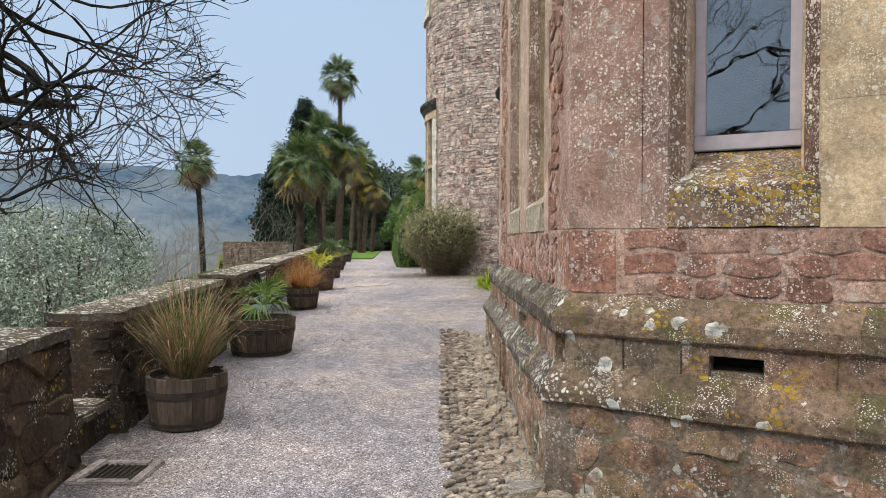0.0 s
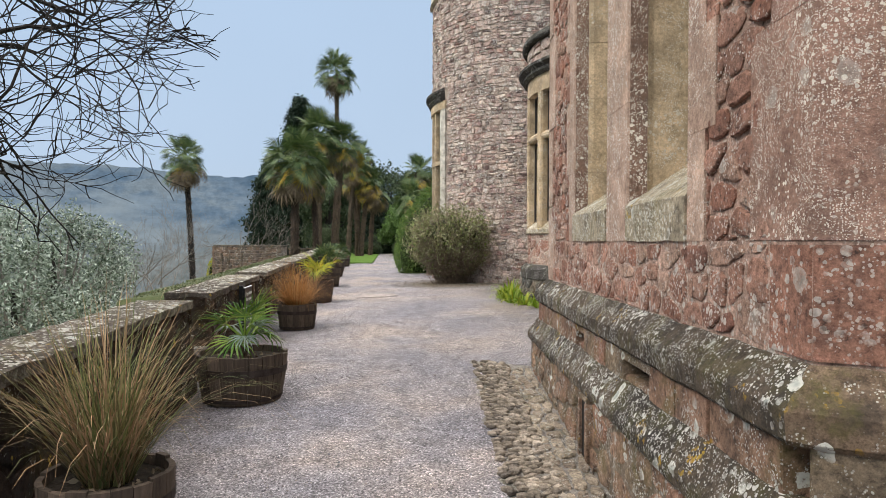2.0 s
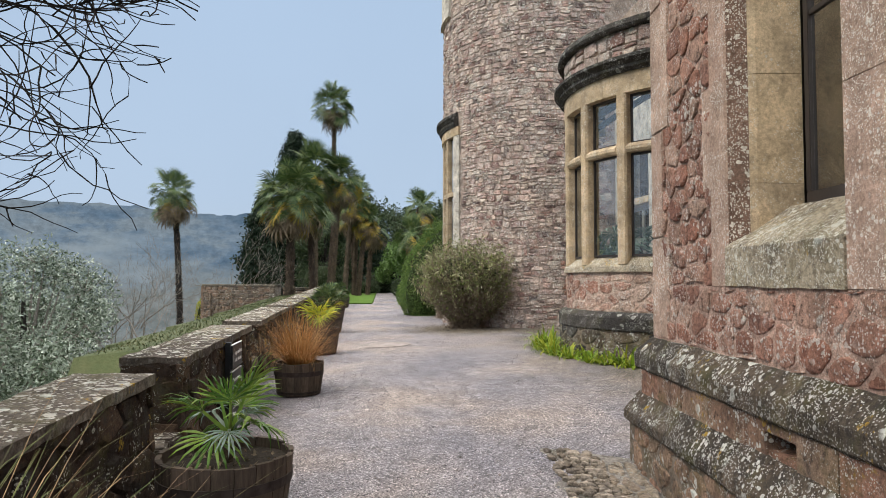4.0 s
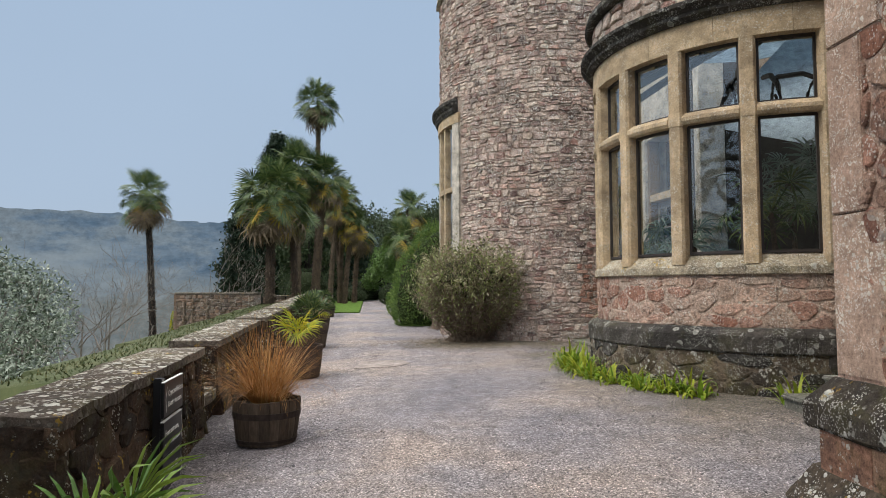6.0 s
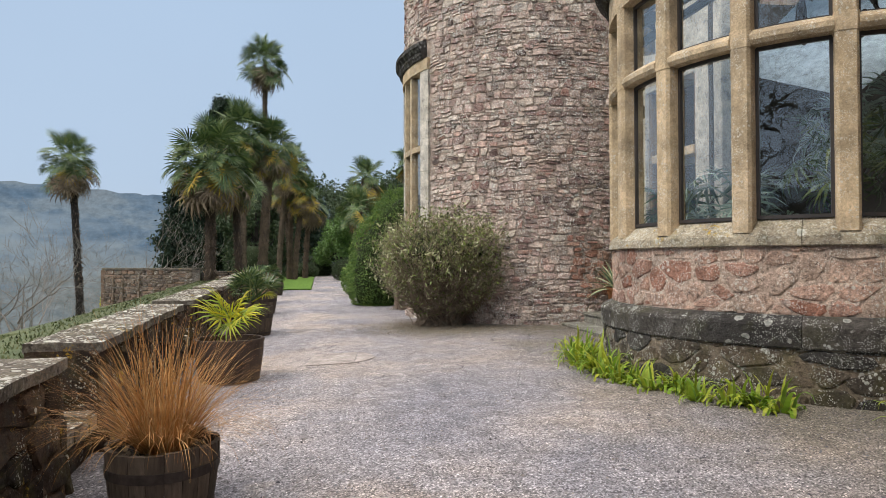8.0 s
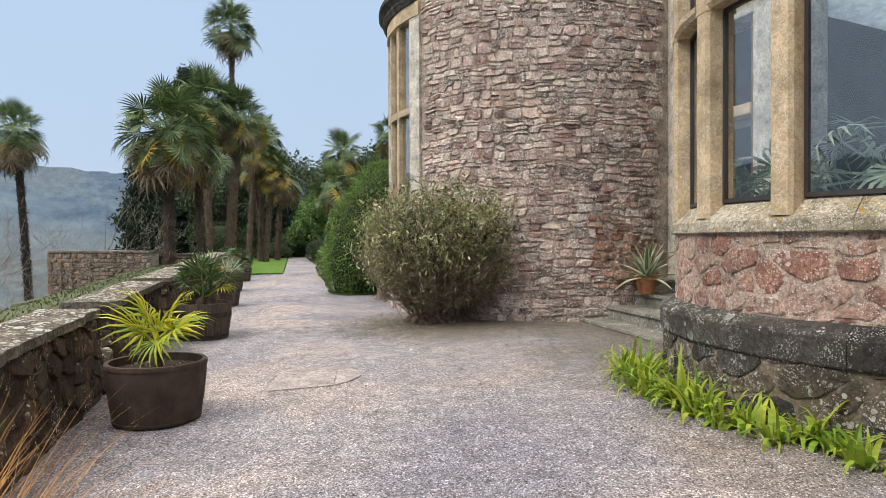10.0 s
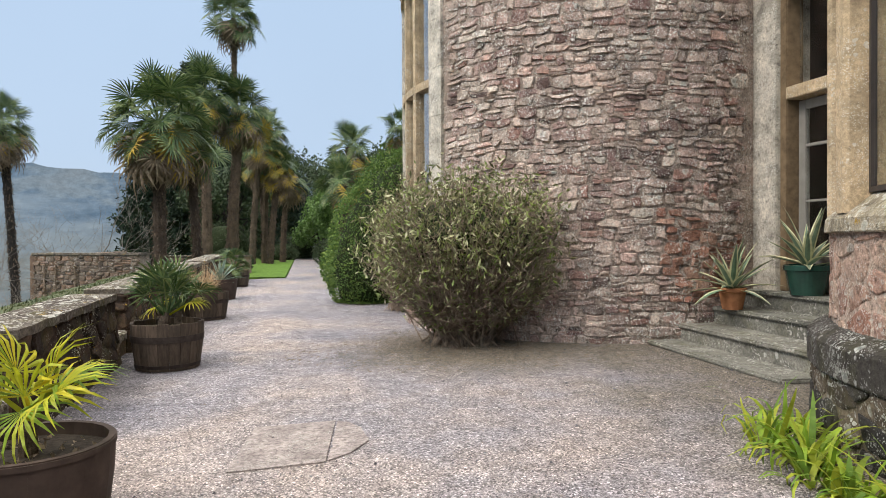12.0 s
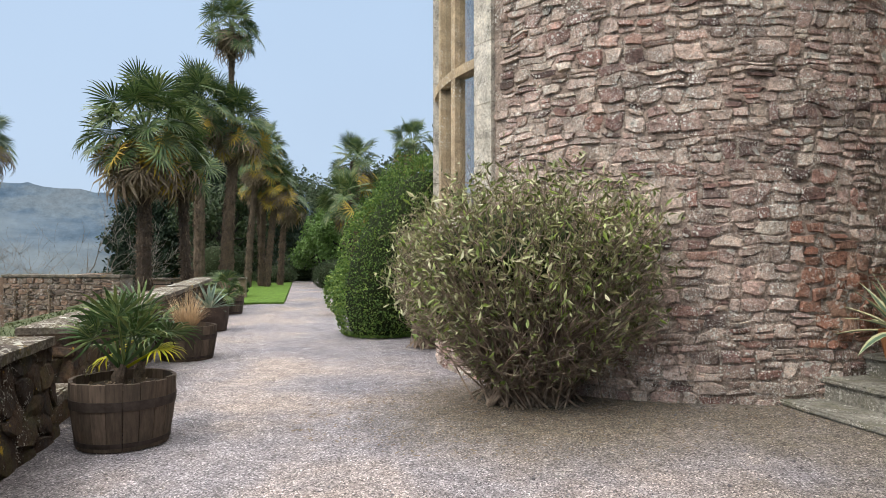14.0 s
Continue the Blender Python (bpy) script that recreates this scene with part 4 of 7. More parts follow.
def casement(face, s0, s1, z0, z1, depth, mat, name, bar=0.055, bars=(), label="dark framed window pane in a stone opening"):
    """A window: frame, glazing bars and a pane, set back in its opening."""
    win = empty(name, label=label, category="window", kind="structure")
    t = 0.05
    for a, b, c, e in ((s0, s1, z0, z0 + bar * 1.4), (s0, s1, z1 - bar, z1), (s0, s0 + bar, z0 + bar * 1.4, z1 - bar), (s1 - bar, s1, z0 + bar * 1.4, z1 - bar)):
        part("window_frame", face.block(a, b, -depth - t, -depth, c, e, 0.006), mat, win)
    for z in bars:
        part("glazing_bar", face.block(s0 + bar, s1 - bar, -depth - t * 0.8, -depth - 0.008, z - 0.018, z + 0.018, 0.004), mat, win)
    ob = part("pane", face.block(s0 + bar * 0.6, s1 - bar * 0.6, -depth - 0.030, -depth - 0.024, z0 + bar * 0.6, z1 - bar * 0.6, 0), M_GLASS_OLD, win)
    ob.visible_shadow = False
    return win


jamb(SIDE, O1[0], -1, 1.70, TOP, 0.22, M_ASHLAR, castle_bay)
jamb(SIDE, O2[1], 1, 1.70, TOP, 0.22, M_ASHLAR, castle_bay)
mullion(SIDE, O1[1], O2[0], 1.70, HEAD_Z, M_ASHLAR, castle_bay)
sill(SIDE, O1[0] + 0.002, O1[1] - 0.002, 1.70, 2.20, M_BOW_SILL, castle_bay)
sill(SIDE, O2[0] + 0.002, O2[1] - 0.002, 1.70, 2.20, M_BOW_SILL, castle_bay)
part("lintel", SIDE.block(O1[0] - 0.1, O2[1] + 0.1, -0.5, 0.0, HEAD_Z, TOP, 0.01), M_ASHLAR, castle_bay)
casement(SIDE, O1[0] + 0.12, O1[1] - 0.08, 2.21, HEAD_Z, 0.45, M_FRAME, "window_1", bars=(3.4,))
casement(SIDE, O2[0] + 0.08, O2[1] - 0.12, 2.21, HEAD_Z, 0.45, M_FRAME, "window_2", bars=(3.4,))
# rubble panels between quoins and jambs
for a, b, sd, cnt in ((0.2, O1[0] - 0.2, 21, 60), (O2[1] + 0.2, SIDE_L - 0.28, 22, 60)):
    face_rubble(SIDE, a, b, 1.70, TOP, -0.022, 0.02, M_RED, sd, 0.15, 0.20, cnt, (0.8, 6, 2.5), joint=0.008, rough=1.0)
    part("panel_core", SIDE.block(a - 0.1, b + 0.1, -0.5, -0.022, 1.70, TOP, 0), M_MORTAR_RED, castle_bay)

# canted side: one tall light, pale frame
W0, W1 = 0.63, 1.46
jamb(CANT, W0, -1, 1.70, TOP, 0.155, M_QUOIN, castle_bay, inner_mat=M_ASHLAR, vary=0.0)
jamb(CANT, W1, 1, 1.70, TOP, 0.75, M_BUFF, castle_bay)
sill(CANT, W0 + 0.002, W1 - 0.002, 1.705, 2.20, M_SILL, castle_bay)
part("lintel", CANT.block(W0 - 0.1, W1 + 0.1, -0.5, 0.0, 4.6, TOP, 0.01), M_ASHLAR, castle_bay)
for i, z in enumerate(np.arange(1.70, TOP, 0.62)):
    part("ashlar", CANT.block(W1 + 0.87 if i % 2 else W1 + 0.76, 3.38, -0.45, -0.002, z + 0.003, z + 0.617, 0.008), M_BUFF if i else M_RED, castle_bay)
casement(CANT, W0 + 0.10, W1 - 0.10, 2.21, 4.6, 0.33, M_FRAME_PALE, "window_3", bar=0.07, label="mauve-grey framed sash window over a lichened sill")
part("roof", prism([tuple(p) for p in offset_plan(PLAN_SIGN * 0.15)] + [(PLAN[-1][0] + 2.5, PLAN[-1][1]), (PLAN[-1][0] + 4, FY + 1.85)], TOP, TOP + 0.3), M_ASHLAR, castle_bay)
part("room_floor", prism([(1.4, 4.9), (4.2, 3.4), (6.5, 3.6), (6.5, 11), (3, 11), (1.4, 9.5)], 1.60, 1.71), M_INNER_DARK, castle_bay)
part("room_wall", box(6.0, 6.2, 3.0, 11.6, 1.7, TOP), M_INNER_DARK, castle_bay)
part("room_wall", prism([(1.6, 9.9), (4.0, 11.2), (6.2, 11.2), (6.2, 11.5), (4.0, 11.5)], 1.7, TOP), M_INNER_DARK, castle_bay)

# ---- the round tower ----
TX, TY, TR = 2.60, 24.65, 3.24
TOWER_TOP = 12.5
tower = empty("wall_tower", label="round tower of coursed purple-grey rubble stone", category="tower", kind="structure")
WIN_A, WIN_B, WIN_Z0, WIN_Z1 = 173.0, 205.0, 2.45, 6.05


def tower_skip(u, v):
    a = math.degrees(u / TR)
    return (WIN_A - 4.5 < a < WIN_B + 6.5 and WIN_Z0 - 0.25 < v < WIN_Z1 + 0.42) or (a > 289.5 and v > 0.9)


for a0, a1, z0, z1 in ((120, WIN_A, -0.3, TOWER_TOP), (WIN_A, WIN_B, -0.3, WIN_Z0), (WIN_A, WIN_B, WIN_Z1, TOWER_TOP), (WIN_B, 400, -0.3, TOWER_TOP)):
    part("tower_core", arc_band(TX, TY, [(TR - 0.5, z0), (TR, z0), (TR, z1), (TR - 0.5, z1)], a0, a1, max(4, int((a1 - a0) / 5))), M_MORTAR, tower)
part("tower_cap", arc_band(TX, TY, [(0.05, TOWER_TOP - 0.1), (TR - 0.5, TOWER_TOP - 0.1), (TR - 0.5, TOWER_TOP), (0.05, TOWER_TOP)], 0, 359.9, 40), M_MORTAR, tower)


def tower_pick(c, rng):
    u, v = (c[0] + c[1]) / 2, (c[2] + c[3]) / 2
    a = math.degrees(u / TR)
    k = noise.noise((u * 1.3, v * 2.2, 0)) * 7
    red = 268 + k < a < 291 and 0.95 < v + k * 0.05 < 2.05
    return M_RED if red or (0.5 < v < 1.0 and rng.random() < 0.05) else M_TOWER


cells = rubble_cells(radians(150) * TR, radians(296) * TR, 0.25, TOWER_TOP, (0.08, 0.19), (0.10, 0.33), random.Random(5), tower_skip, 0.34)
lay_rubble(cells, lambda u, v, d: (TX + (TR + d) * math.cos(u / TR), TY + (TR + d) * math.sin(u / TR), v), 0.034, M_TOWER, tower, 5, (1.6, 21.2, 2.2), 300, pick=tower_pick, joint=0.005, rough=1.9, wave=0.10, warp=0.04, sink=0.011, tilt=0.34)

# bowed window on the tower's outer side, with pale dressings and a moulded hood
tower_win = empty("window_tower", label="tall bowed stone window with transom and moulded hood", category="window", kind="structure")
part("hood", arc_band(TX, TY, [(TR - 0.1, WIN_Z1 + 0.10), (TR + 0.10, WIN_Z1 + 0.10), (TR + 0.15, WIN_Z1 + 0.18), (TR + 0.15, WIN_Z1 + 0.24), (TR + 0.24, WIN_Z1 + 0.34), (TR + 0.24, WIN_Z1 + 0.42), (TR + 0.06, WIN_Z1 + 0.52), (TR - 0.1, WIN_Z1 + 0.52)], WIN_A - 4, WIN_B + 3, 14), M_DARK, tower_win, "blackened moulded stone hood")
part("head", arc_band(TX, TY, [(TR - 0.3, WIN_Z1 - 0.15), (TR + 0.07, WIN_Z1 - 0.15), (TR + 0.07, WIN_Z1 + 0.10), (TR - 0.3, WIN_Z1 + 0.10)], WIN_A - 4, WIN_B + 5, 14), M_BUFF, tower_win)
for a0, a1 in ((WIN_A - 4, WIN_A + 0.6), (WIN_B - 0.6, WIN_B + 5)):
    z = WIN_Z0 - 0.2
    while z < WIN_Z1 - 0.15:
        h = min(0.72, WIN_Z1 - 0.15 - z)
        part("dressing", arc_band(TX, TY, [(TR - 0.3, z + 0.003), (TR + 0.055, z + 0.003), (TR + 0.055, z + h - 0.003), (TR - 0.3, z + h - 0.003)], a0, a1, 2), M_PALE, tower_win)
        z += h
part("window_sill", arc_band(TX, TY, [(TR - 0.3, WIN_Z0 - 0.2), (TR + 0.10, WIN_Z0 - 0.2), (TR + 0.10, WIN_Z0 - 0.06), (TR - 0.3, WIN_Z0 + 0.04)], WIN_A + 0.6, WIN_B - 0.6, 8), M_PALE, tower_win)
for a in (184.0, 194.3):
    part("mullion", arc_band(TX, TY, [(TR - 0.14, WIN_Z0), (TR + 0.03, WIN_Z0), (TR + 0.03, WIN_Z1 - 0.15), (TR - 0.14, WIN_Z1 - 0.15)], a - 1.1, a + 1.1, 2), M_BUFF, tower_win)
part("transom", arc_band(TX, TY, [(TR - 0.22, 4.16), (TR + 0.035, 4.16), (TR + 0.035, 4.28), (TR - 0.22, 4.32)], WIN_A + 0.6, WIN_B - 0.6, 8), M_BUFF, tower_win)
for a0, a1 in ((WIN_A + 0.6, 182.9), (185.1, 193.2), (195.4, WIN_B - 0.6)):
    for z0, z1 in ((WIN_Z0 + 0.04, 4.16), (4.32, WIN_Z1 - 0.15)):
        ob = part("pane", arc_band(TX, TY, [(TR - 0.052, z0), (TR - 0.045, z0), (TR - 0.045, z1), (TR - 0.052, z1)], a0, a1, 1), M_GLASS_OLD, tower_win)
        ob.visible_shadow = False
part("room_back", arc_band(TX, TY, [(TR - 1.6, 2.0), (TR - 1.5, 2.0), (TR - 1.5, 6.5), (TR - 1.6, 6.5)], 150, 230, 10), M_INNER_DARK, tower)
part("upper_dressing", arc_band(TX, TY, [(TR - 0.1, 9.55), (TR + 0.12, 9.55), (TR + 0.08, 9.8), (TR + 0.08, TOWER_TOP), (TR - 0.1, TOWER_TOP)], 176, 200, 8), M_PALE, tower)

# ---- the bow with the conservatory windows ----
BX, BY, BR = 3.97, 16.34, 2.44
A0, A1 = 128.0, 292.0
bow = empty("wall_bow", label="round bow of red and buff stone with a dark plinth", category="building wall", kind="structure")


def bow_band(name, prof, mat, a0=A0, a1=A1, step=None, parent=None):
    """A ring course, cut into stones where step is given."""
    if not step:
        return part(name, arc_band(BX, BY, prof, a0, a1, 40), mat, parent or bow)
    n = round((a1 - a0) / step)
    for i in range(n):
        p, q = a0 + (a1 - a0) * i / n + 0.06, a0 + (a1 - a0) * (i + 1) / n - 0.06
        part(name, arc_band(BX, BY, prof, p, q, 5), mat, parent or bow)


bow_band("wall_core", [(BR - 0.45, 0.0), (BR + 0.02, 0.0), (BR + 0.02, 1.88), (BR - 0.45, 1.88)], M_MORTAR_BOW)
bow_band("foot_core", [(BR, 0.0), (BR + 0.14, 0.0), (BR + 0.14, 0.96), (BR, 0.96)], M_MORTAR_DARK)
bow_band("plinth_moulding", [(BR, 0.93), (BR + 0.172, 0.93), (BR + 0.18, 0.945), (BR + 0.18, 1.13), (BR + 0.16, 1.16), (BR + 0.055, 1.22), (BR, 1.22)], M_DARK, step=20)
bow_band("sill", [(BR - 0.3, 1.86), (BR + 0.062, 1.86), (BR + 0.07, 1.87), (BR + 0.062, 1.955), (BR + 0.04, 1.985), (BR - 0.12, 2.12), (BR - 0.3, 2.12)], M_BOW_SILL, step=20.6)
bow_put = lambda u, v, d: (BX + (BR + d) * math.cos(u / BR), BY + (BR + d) * math.sin(u / BR), v)
lay_rubble(random_cells(radians(A0) * BR, radians(A1) * BR, 1.215, 1.855, 0.24, 0.165, random.Random(31), None, 0.2), lambda u, v, d: bow_put(u, v, d + 0.02), 0.019, M_BAY_RUBBLE, bow, 31, (1.6, 15, 1.5), 110,
           pick=lambda c, r: M_RED if r.random() < 0.22 + 0.5 * noise.noise((c[0], c[2], 0)) else M_BAY_RUBBLE, joint=0.008, rough=1.7, warp=0.055, sink=0.006, tilt=0.22)
lay_rubble(random_cells(radians(A0) * BR, radians(A1) * BR, 0.2, 0.95, 0.30, 0.17, random.Random(32)), lambda u, v, d: bow_put(u, v, d + 0.14), 0.025, M_DARK, bow, 32, (1.6, 15, 0.6), 100,
           pick=lambda c, r: M_FOOT if r.random() < 0.6 else M_DARK, joint=0.004, rough=1.5, warp=0.05, sink=0.006, tilt=0.25)
bow_band("frieze", [(BR - 0.3, 4.76), (BR + 0.05, 4.76), (BR + 0.05, 5.09), (BR - 0.3, 5.09)], M_BUFF, step=20.6)
bow_band("cornice", [(BR - 0.3, 5.09), (BR + 0.09, 5.09), (BR + 0.15, 5.14), (BR + 0.15, 5.19), (BR + 0.24, 5.26), (BR + 0.24, 5.31), (BR + 0.10, 5.37), (BR - 0.3, 5.37)], M_DARK, step=20.6)
bow_band("parapet_core", [(BR - 0.3, 5.37), (BR + 0.02, 5.37), (BR + 0.02, 5.80), (BR - 0.3, 5.80)], M_MORTAR)
lay_rubble(rubble_cells(radians(A0) * BR, radians(A1) * BR, 5.37, 5.80, (0.13, 0.2), (0.2, 0.4), random.Random(33)), lambda u, v, d: bow_put(u, v, d + 0.02), 0.04, M_TOWER, bow, 33, (1.6, 15, 5.5), 60, joint=0.006)
bow_band("coping", [(BR - 0.34, 5.80), (BR + 0.14, 5.80), (BR + 0.17, 5.84), (BR + 0.15, 5.93), (BR - 0.05, 5.99), (BR - 0.34, 5.99)], M_DARK, step=20.6)

bow_win = empty("window_bow", label="tall bow window of buff stone mullions and one transom", category="window", kind="structure")
MUL = [197.8 - 20.7 * 3, 197.8 - 20.7 * 2, 197.8 - 20.7, 197.8, 218.5, 239.2, 259.9, 280.6]


def bow_mullion(a):
    ux, uy = math.cos(radians(a)), math.sin(radians(a))
    tx, ty = -uy, ux
    prof = [(0.055, -0.07), (0.02, -0.095), (-0.10, -0.095), (-0.22, -0.05), (-0.22, 0.05), (-0.10, 0.095), (0.02, 0.095), (0.055, 0.07)]
    poly = [(BX + (BR + d) * ux + w * tx, BY + (BR + d) * uy + w * ty) for d, w in prof]
    for z0, z1 in ((1.99, 3.78), (3.95, 4.76)):
        part("mullion", prism(poly, z0, z1, 0), M_BUFF, bow_win)
    poly = [(BX + (BR + d * 1.12) * ux + w * 1.1 * tx, BY + (BR + d * 1.12) * uy + w * 1.1 * ty) for d, w in prof]
    part("transom_boss", prism(poly, 3.775, 3.955, 0.004), M_BUFF, bow_win)


for a in MUL:
    bow_mullion(a)
for a, b in zip(MUL[:-1], MUL[1:]):
    p, q = a + 2.25, b - 2.25
    part("transom", arc_band(BX, BY, [(BR - 0.2, 3.79), (BR + 0.03, 3.79), (BR + 0.06, 3.83), (BR + 0.06, 3.88), (BR - 0.02, 3.945), (BR - 0.2, 3.945)], p, q, 5), M_BUFF, bow_win)
    for z0, z1 in ((2.12, 3.79), (3.945, 4.76)):
        light = empty("casement", label="")
        light.parent = bow_win
        ra, rb = BR - 0.13, BR - 0.09
        part("window_frame", arc_band(BX, BY, [(ra, z0), (rb, z0), (rb, z0 + 0.035), (ra, z0 + 0.035)], p, q, 5), M_FRAME, light)
        part("window_frame", arc_band(BX, BY, [(ra, z1 - 0.035), (rb, z1 - 0.035), (rb, z1), (ra, z1)], p, q, 5), M_FRAME, light)
        for e in (p, q - 0.8):
            part("window_frame", arc_band(BX, BY, [(ra, z0), (rb, z0), (rb, z1), (ra, z1)], e, e + 0.8, 2), M_FRAME, light)
        ob = part("pane", arc_band(BX, BY, [(BR - 0.113, z0), (BR - 0.106, z0), (BR - 0.106, z1), (BR - 0.113, z1)], p, q, 1), M_GLASS, light)
        ob.visible_shadow = False

# the conservatory behind the bow: raised floor, darkened back wall, glazed roof on curved iron ribs
part("floor", arc_band(BX, BY, [(0.02, 1.3), (BR - 0.3, 1.3), (BR - 0.3, 1.4), (0.02, 1.4)], 0, 359.9, 30), M_INNER, bow)
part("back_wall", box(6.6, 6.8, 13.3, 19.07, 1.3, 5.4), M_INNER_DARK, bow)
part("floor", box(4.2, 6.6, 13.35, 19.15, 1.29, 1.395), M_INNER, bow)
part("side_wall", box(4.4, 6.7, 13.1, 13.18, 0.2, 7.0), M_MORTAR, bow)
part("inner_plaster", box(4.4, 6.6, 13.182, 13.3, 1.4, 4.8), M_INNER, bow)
# a wall added in the shade colour; it darkens what the panes show
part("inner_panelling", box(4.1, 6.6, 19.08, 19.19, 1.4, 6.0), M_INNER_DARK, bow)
for i in range(9):
    a = radians(140 + 17 * i)
    bm = bmesh.new()
    pts = []
    for k in range(9):
        t = k / 8
        r = (BR - 0.2) * (1 - t)
        pts.append(Vector((BX + r * math.cos(a) + 0.9 * t, BY + r * math.sin(a), 4.7 + 1.25 * math.sin(t * 1.4))))
    side = Vector((-math.sin(a), math.cos(a), 0)) * 0.035
    rows = [[bm.verts.new(p + side), bm.verts.new(p - side), bm.verts.new(p - side + Vector((0, 0, 0.12))), bm.verts.new(p + side + Vector((0, 0, 0.12)))] for p in pts]
    for r0, r1 in zip(rows[:-1], rows[1:]):
        for j in range(4):
            bm.faces.new((r0[j], r1[j], r1[(j + 1) % 4], r0[(j + 1) % 4]))
    part("rib", bm, M_BEAM, bow)

part("roof_light", arc_band(BX, BY, [(0.02, 6.04), (BR - 0.3, 5.90), (BR - 0.3, 5.91), (0.02, 6.05)], 0, 359.9, 30), M_ROOF, bow)
mesh_ob("roof_panel", [(4.4, 13.3, 4.8), (6.7, 13.3, 4.4), (6.7, 19.2, 4.4), (4.4, 19.2, 4.8), (4.87, 16.3, 6.02), (6.7, 16.3, 5.4)], [(0, 1, 5, 4), (4, 5, 2, 3)], M_ROOF, bow)

# ---- castle wall behind the bays, and the garden door between bow and tower ----
part_back = empty("wall_castle", label="plain rubble castle wall behind the bays", category="building wall", kind="structure")
part("wall_core", box(4.3, 4.6, 11.4, 13.15, 0.0, 8.6), M_MORTAR, part_back)
part("wall_core", box(6.8, 7.2, 10.5, 13.2, 0.0, 8.6), M_MORTAR, part_back)
part("wall_core", box(6.85, 7.2, 13.2, 19.6, 0.0, 4.3), M_MORTAR, part_back)
part("wall_core", box(6.8, 7.2, 19.6, 22.0, 0.0, 8.6), M_MORTAR, part_back)
part("wall_core", box(4.25, 6.8, 19.2, 19.6, 0.0, 5.2), M_MORTAR, part_back)
DOORF = Face(3.86, 21.75, 0.10, -1.0)
DOORF.n = -np.abs(DOORF.n)
DOORF.n[1] = 0.0
part("door_pier", DOORF.block(0.0, 0.50, -0.5, 0.0, 0.3, 6.4, 0.01), M_PALE, part_back)
part("door_pier", DOORF.block(2.15, 2.9, -0.5, 0.0, 0.3, 6.4, 0.01), M_PALE, part_back)
part("door_lintel", DOORF.block(0.5, 2.15, -0.5, 0.0, 5.0, 6.4, 0.01), M_PALE, part_back)
part("wall_core", DOORF.block(-0.2, 3.2, -0.6, -0.01, 6.4, 8.6, 0), M_MORTAR, part_back)
door = empty("door_1", label="grey glazed garden door under a transom light", category="door", kind="structure")
for s0, s1 in ((0.5, 0.62), (2.03, 2.15)):
    part("door_jamb", DOORF.block(s0, s1, -0.3, -0.06, 1.14, 5.0, 0.01), M_BROWN, door)
part("transom", DOORF.block(0.62, 2.03, -0.3, -0.04, 3.60, 3.76, 0.01), M_BUFF, door)
for s0, s1, z0, z1 in ((0.64, 0.76, 1.15, 3.58), (1.27, 1.38, 1.15, 3.58), (1.90, 2.02, 1.15, 3.58), (0.76, 1.27, 1.15, 1.62), (1.38, 1.90, 1.15, 1.62), (0.76, 1.27, 3.46, 3.58), (1.38, 1.90, 3.46, 3.58), (0.76, 1.27, 2.98, 3.02), (1.38, 1.90, 2.98, 3.02), (0.76, 1.27, 2.28, 2.31), (1.38, 1.90, 2.28, 2.31)):
    part("door_rail", DOORF.block(s0, s1, -0.26, -0.21, z0, z1, 0.006), M_DOOR, door)
for s0, s1, z0, z1 in ((0.76, 1.27, 1.62, 3.46), (1.38, 1.90, 1.62, 3.46), (0.64, 2.02, 3.78, 4.98)):
    ob = part("pane", DOORF.block(s0, s1, -0.238, -0.232, z0, z1, 0), M_GLASS_DOOR, door)
    ob.visible_shadow = False
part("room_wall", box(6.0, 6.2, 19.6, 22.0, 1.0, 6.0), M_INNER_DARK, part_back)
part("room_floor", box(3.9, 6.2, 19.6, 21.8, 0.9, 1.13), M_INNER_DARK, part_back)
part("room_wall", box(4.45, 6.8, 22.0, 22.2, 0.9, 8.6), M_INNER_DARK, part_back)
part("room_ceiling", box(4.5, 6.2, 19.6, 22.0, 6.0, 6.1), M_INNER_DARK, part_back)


# ---- terrace parapet ----
MERLONS = [(-7.4, -4.1), (-3.4, 0.2), (0.95, 4.55), (5.30, 9.10), (9.95, 13.35), (14.10, 17.95), (18.60, 21.65), (22.35, 26.0), (26.7, 30.3), (31.0, 36.4)]
THICK = 0.52
parapet = empty("wall_parapet", label="low brown rubble parapet with embrasures and lichened coping slabs", category="parapet wall", kind="structure")


def footing(f, n, base, top, batter):
    """The sloping mortar bed behind the stones of a parapet face."""
    steps = [base + (top - base) * k / 6 for k in range(7)]
    poly = [(batter(z) - 0.024, z) for z in steps] + [(-0.1, steps[-1]), (-0.1, steps[0])]
    bm = bmesh.new()
    ends = [[bm.verts.new(f.at(s, z, d)) for d, z in poly] for s in (0.002, n - 0.002)]
    k = len(poly)
    for i in range(k):
        bm.faces.new((ends[0][i], ends[1][i], ends[1][(i + 1) % k], ends[0][(i + 1) % k]))
    bm.faces.new(ends[0])
    bm.faces.new(ends[1])
    yield bm


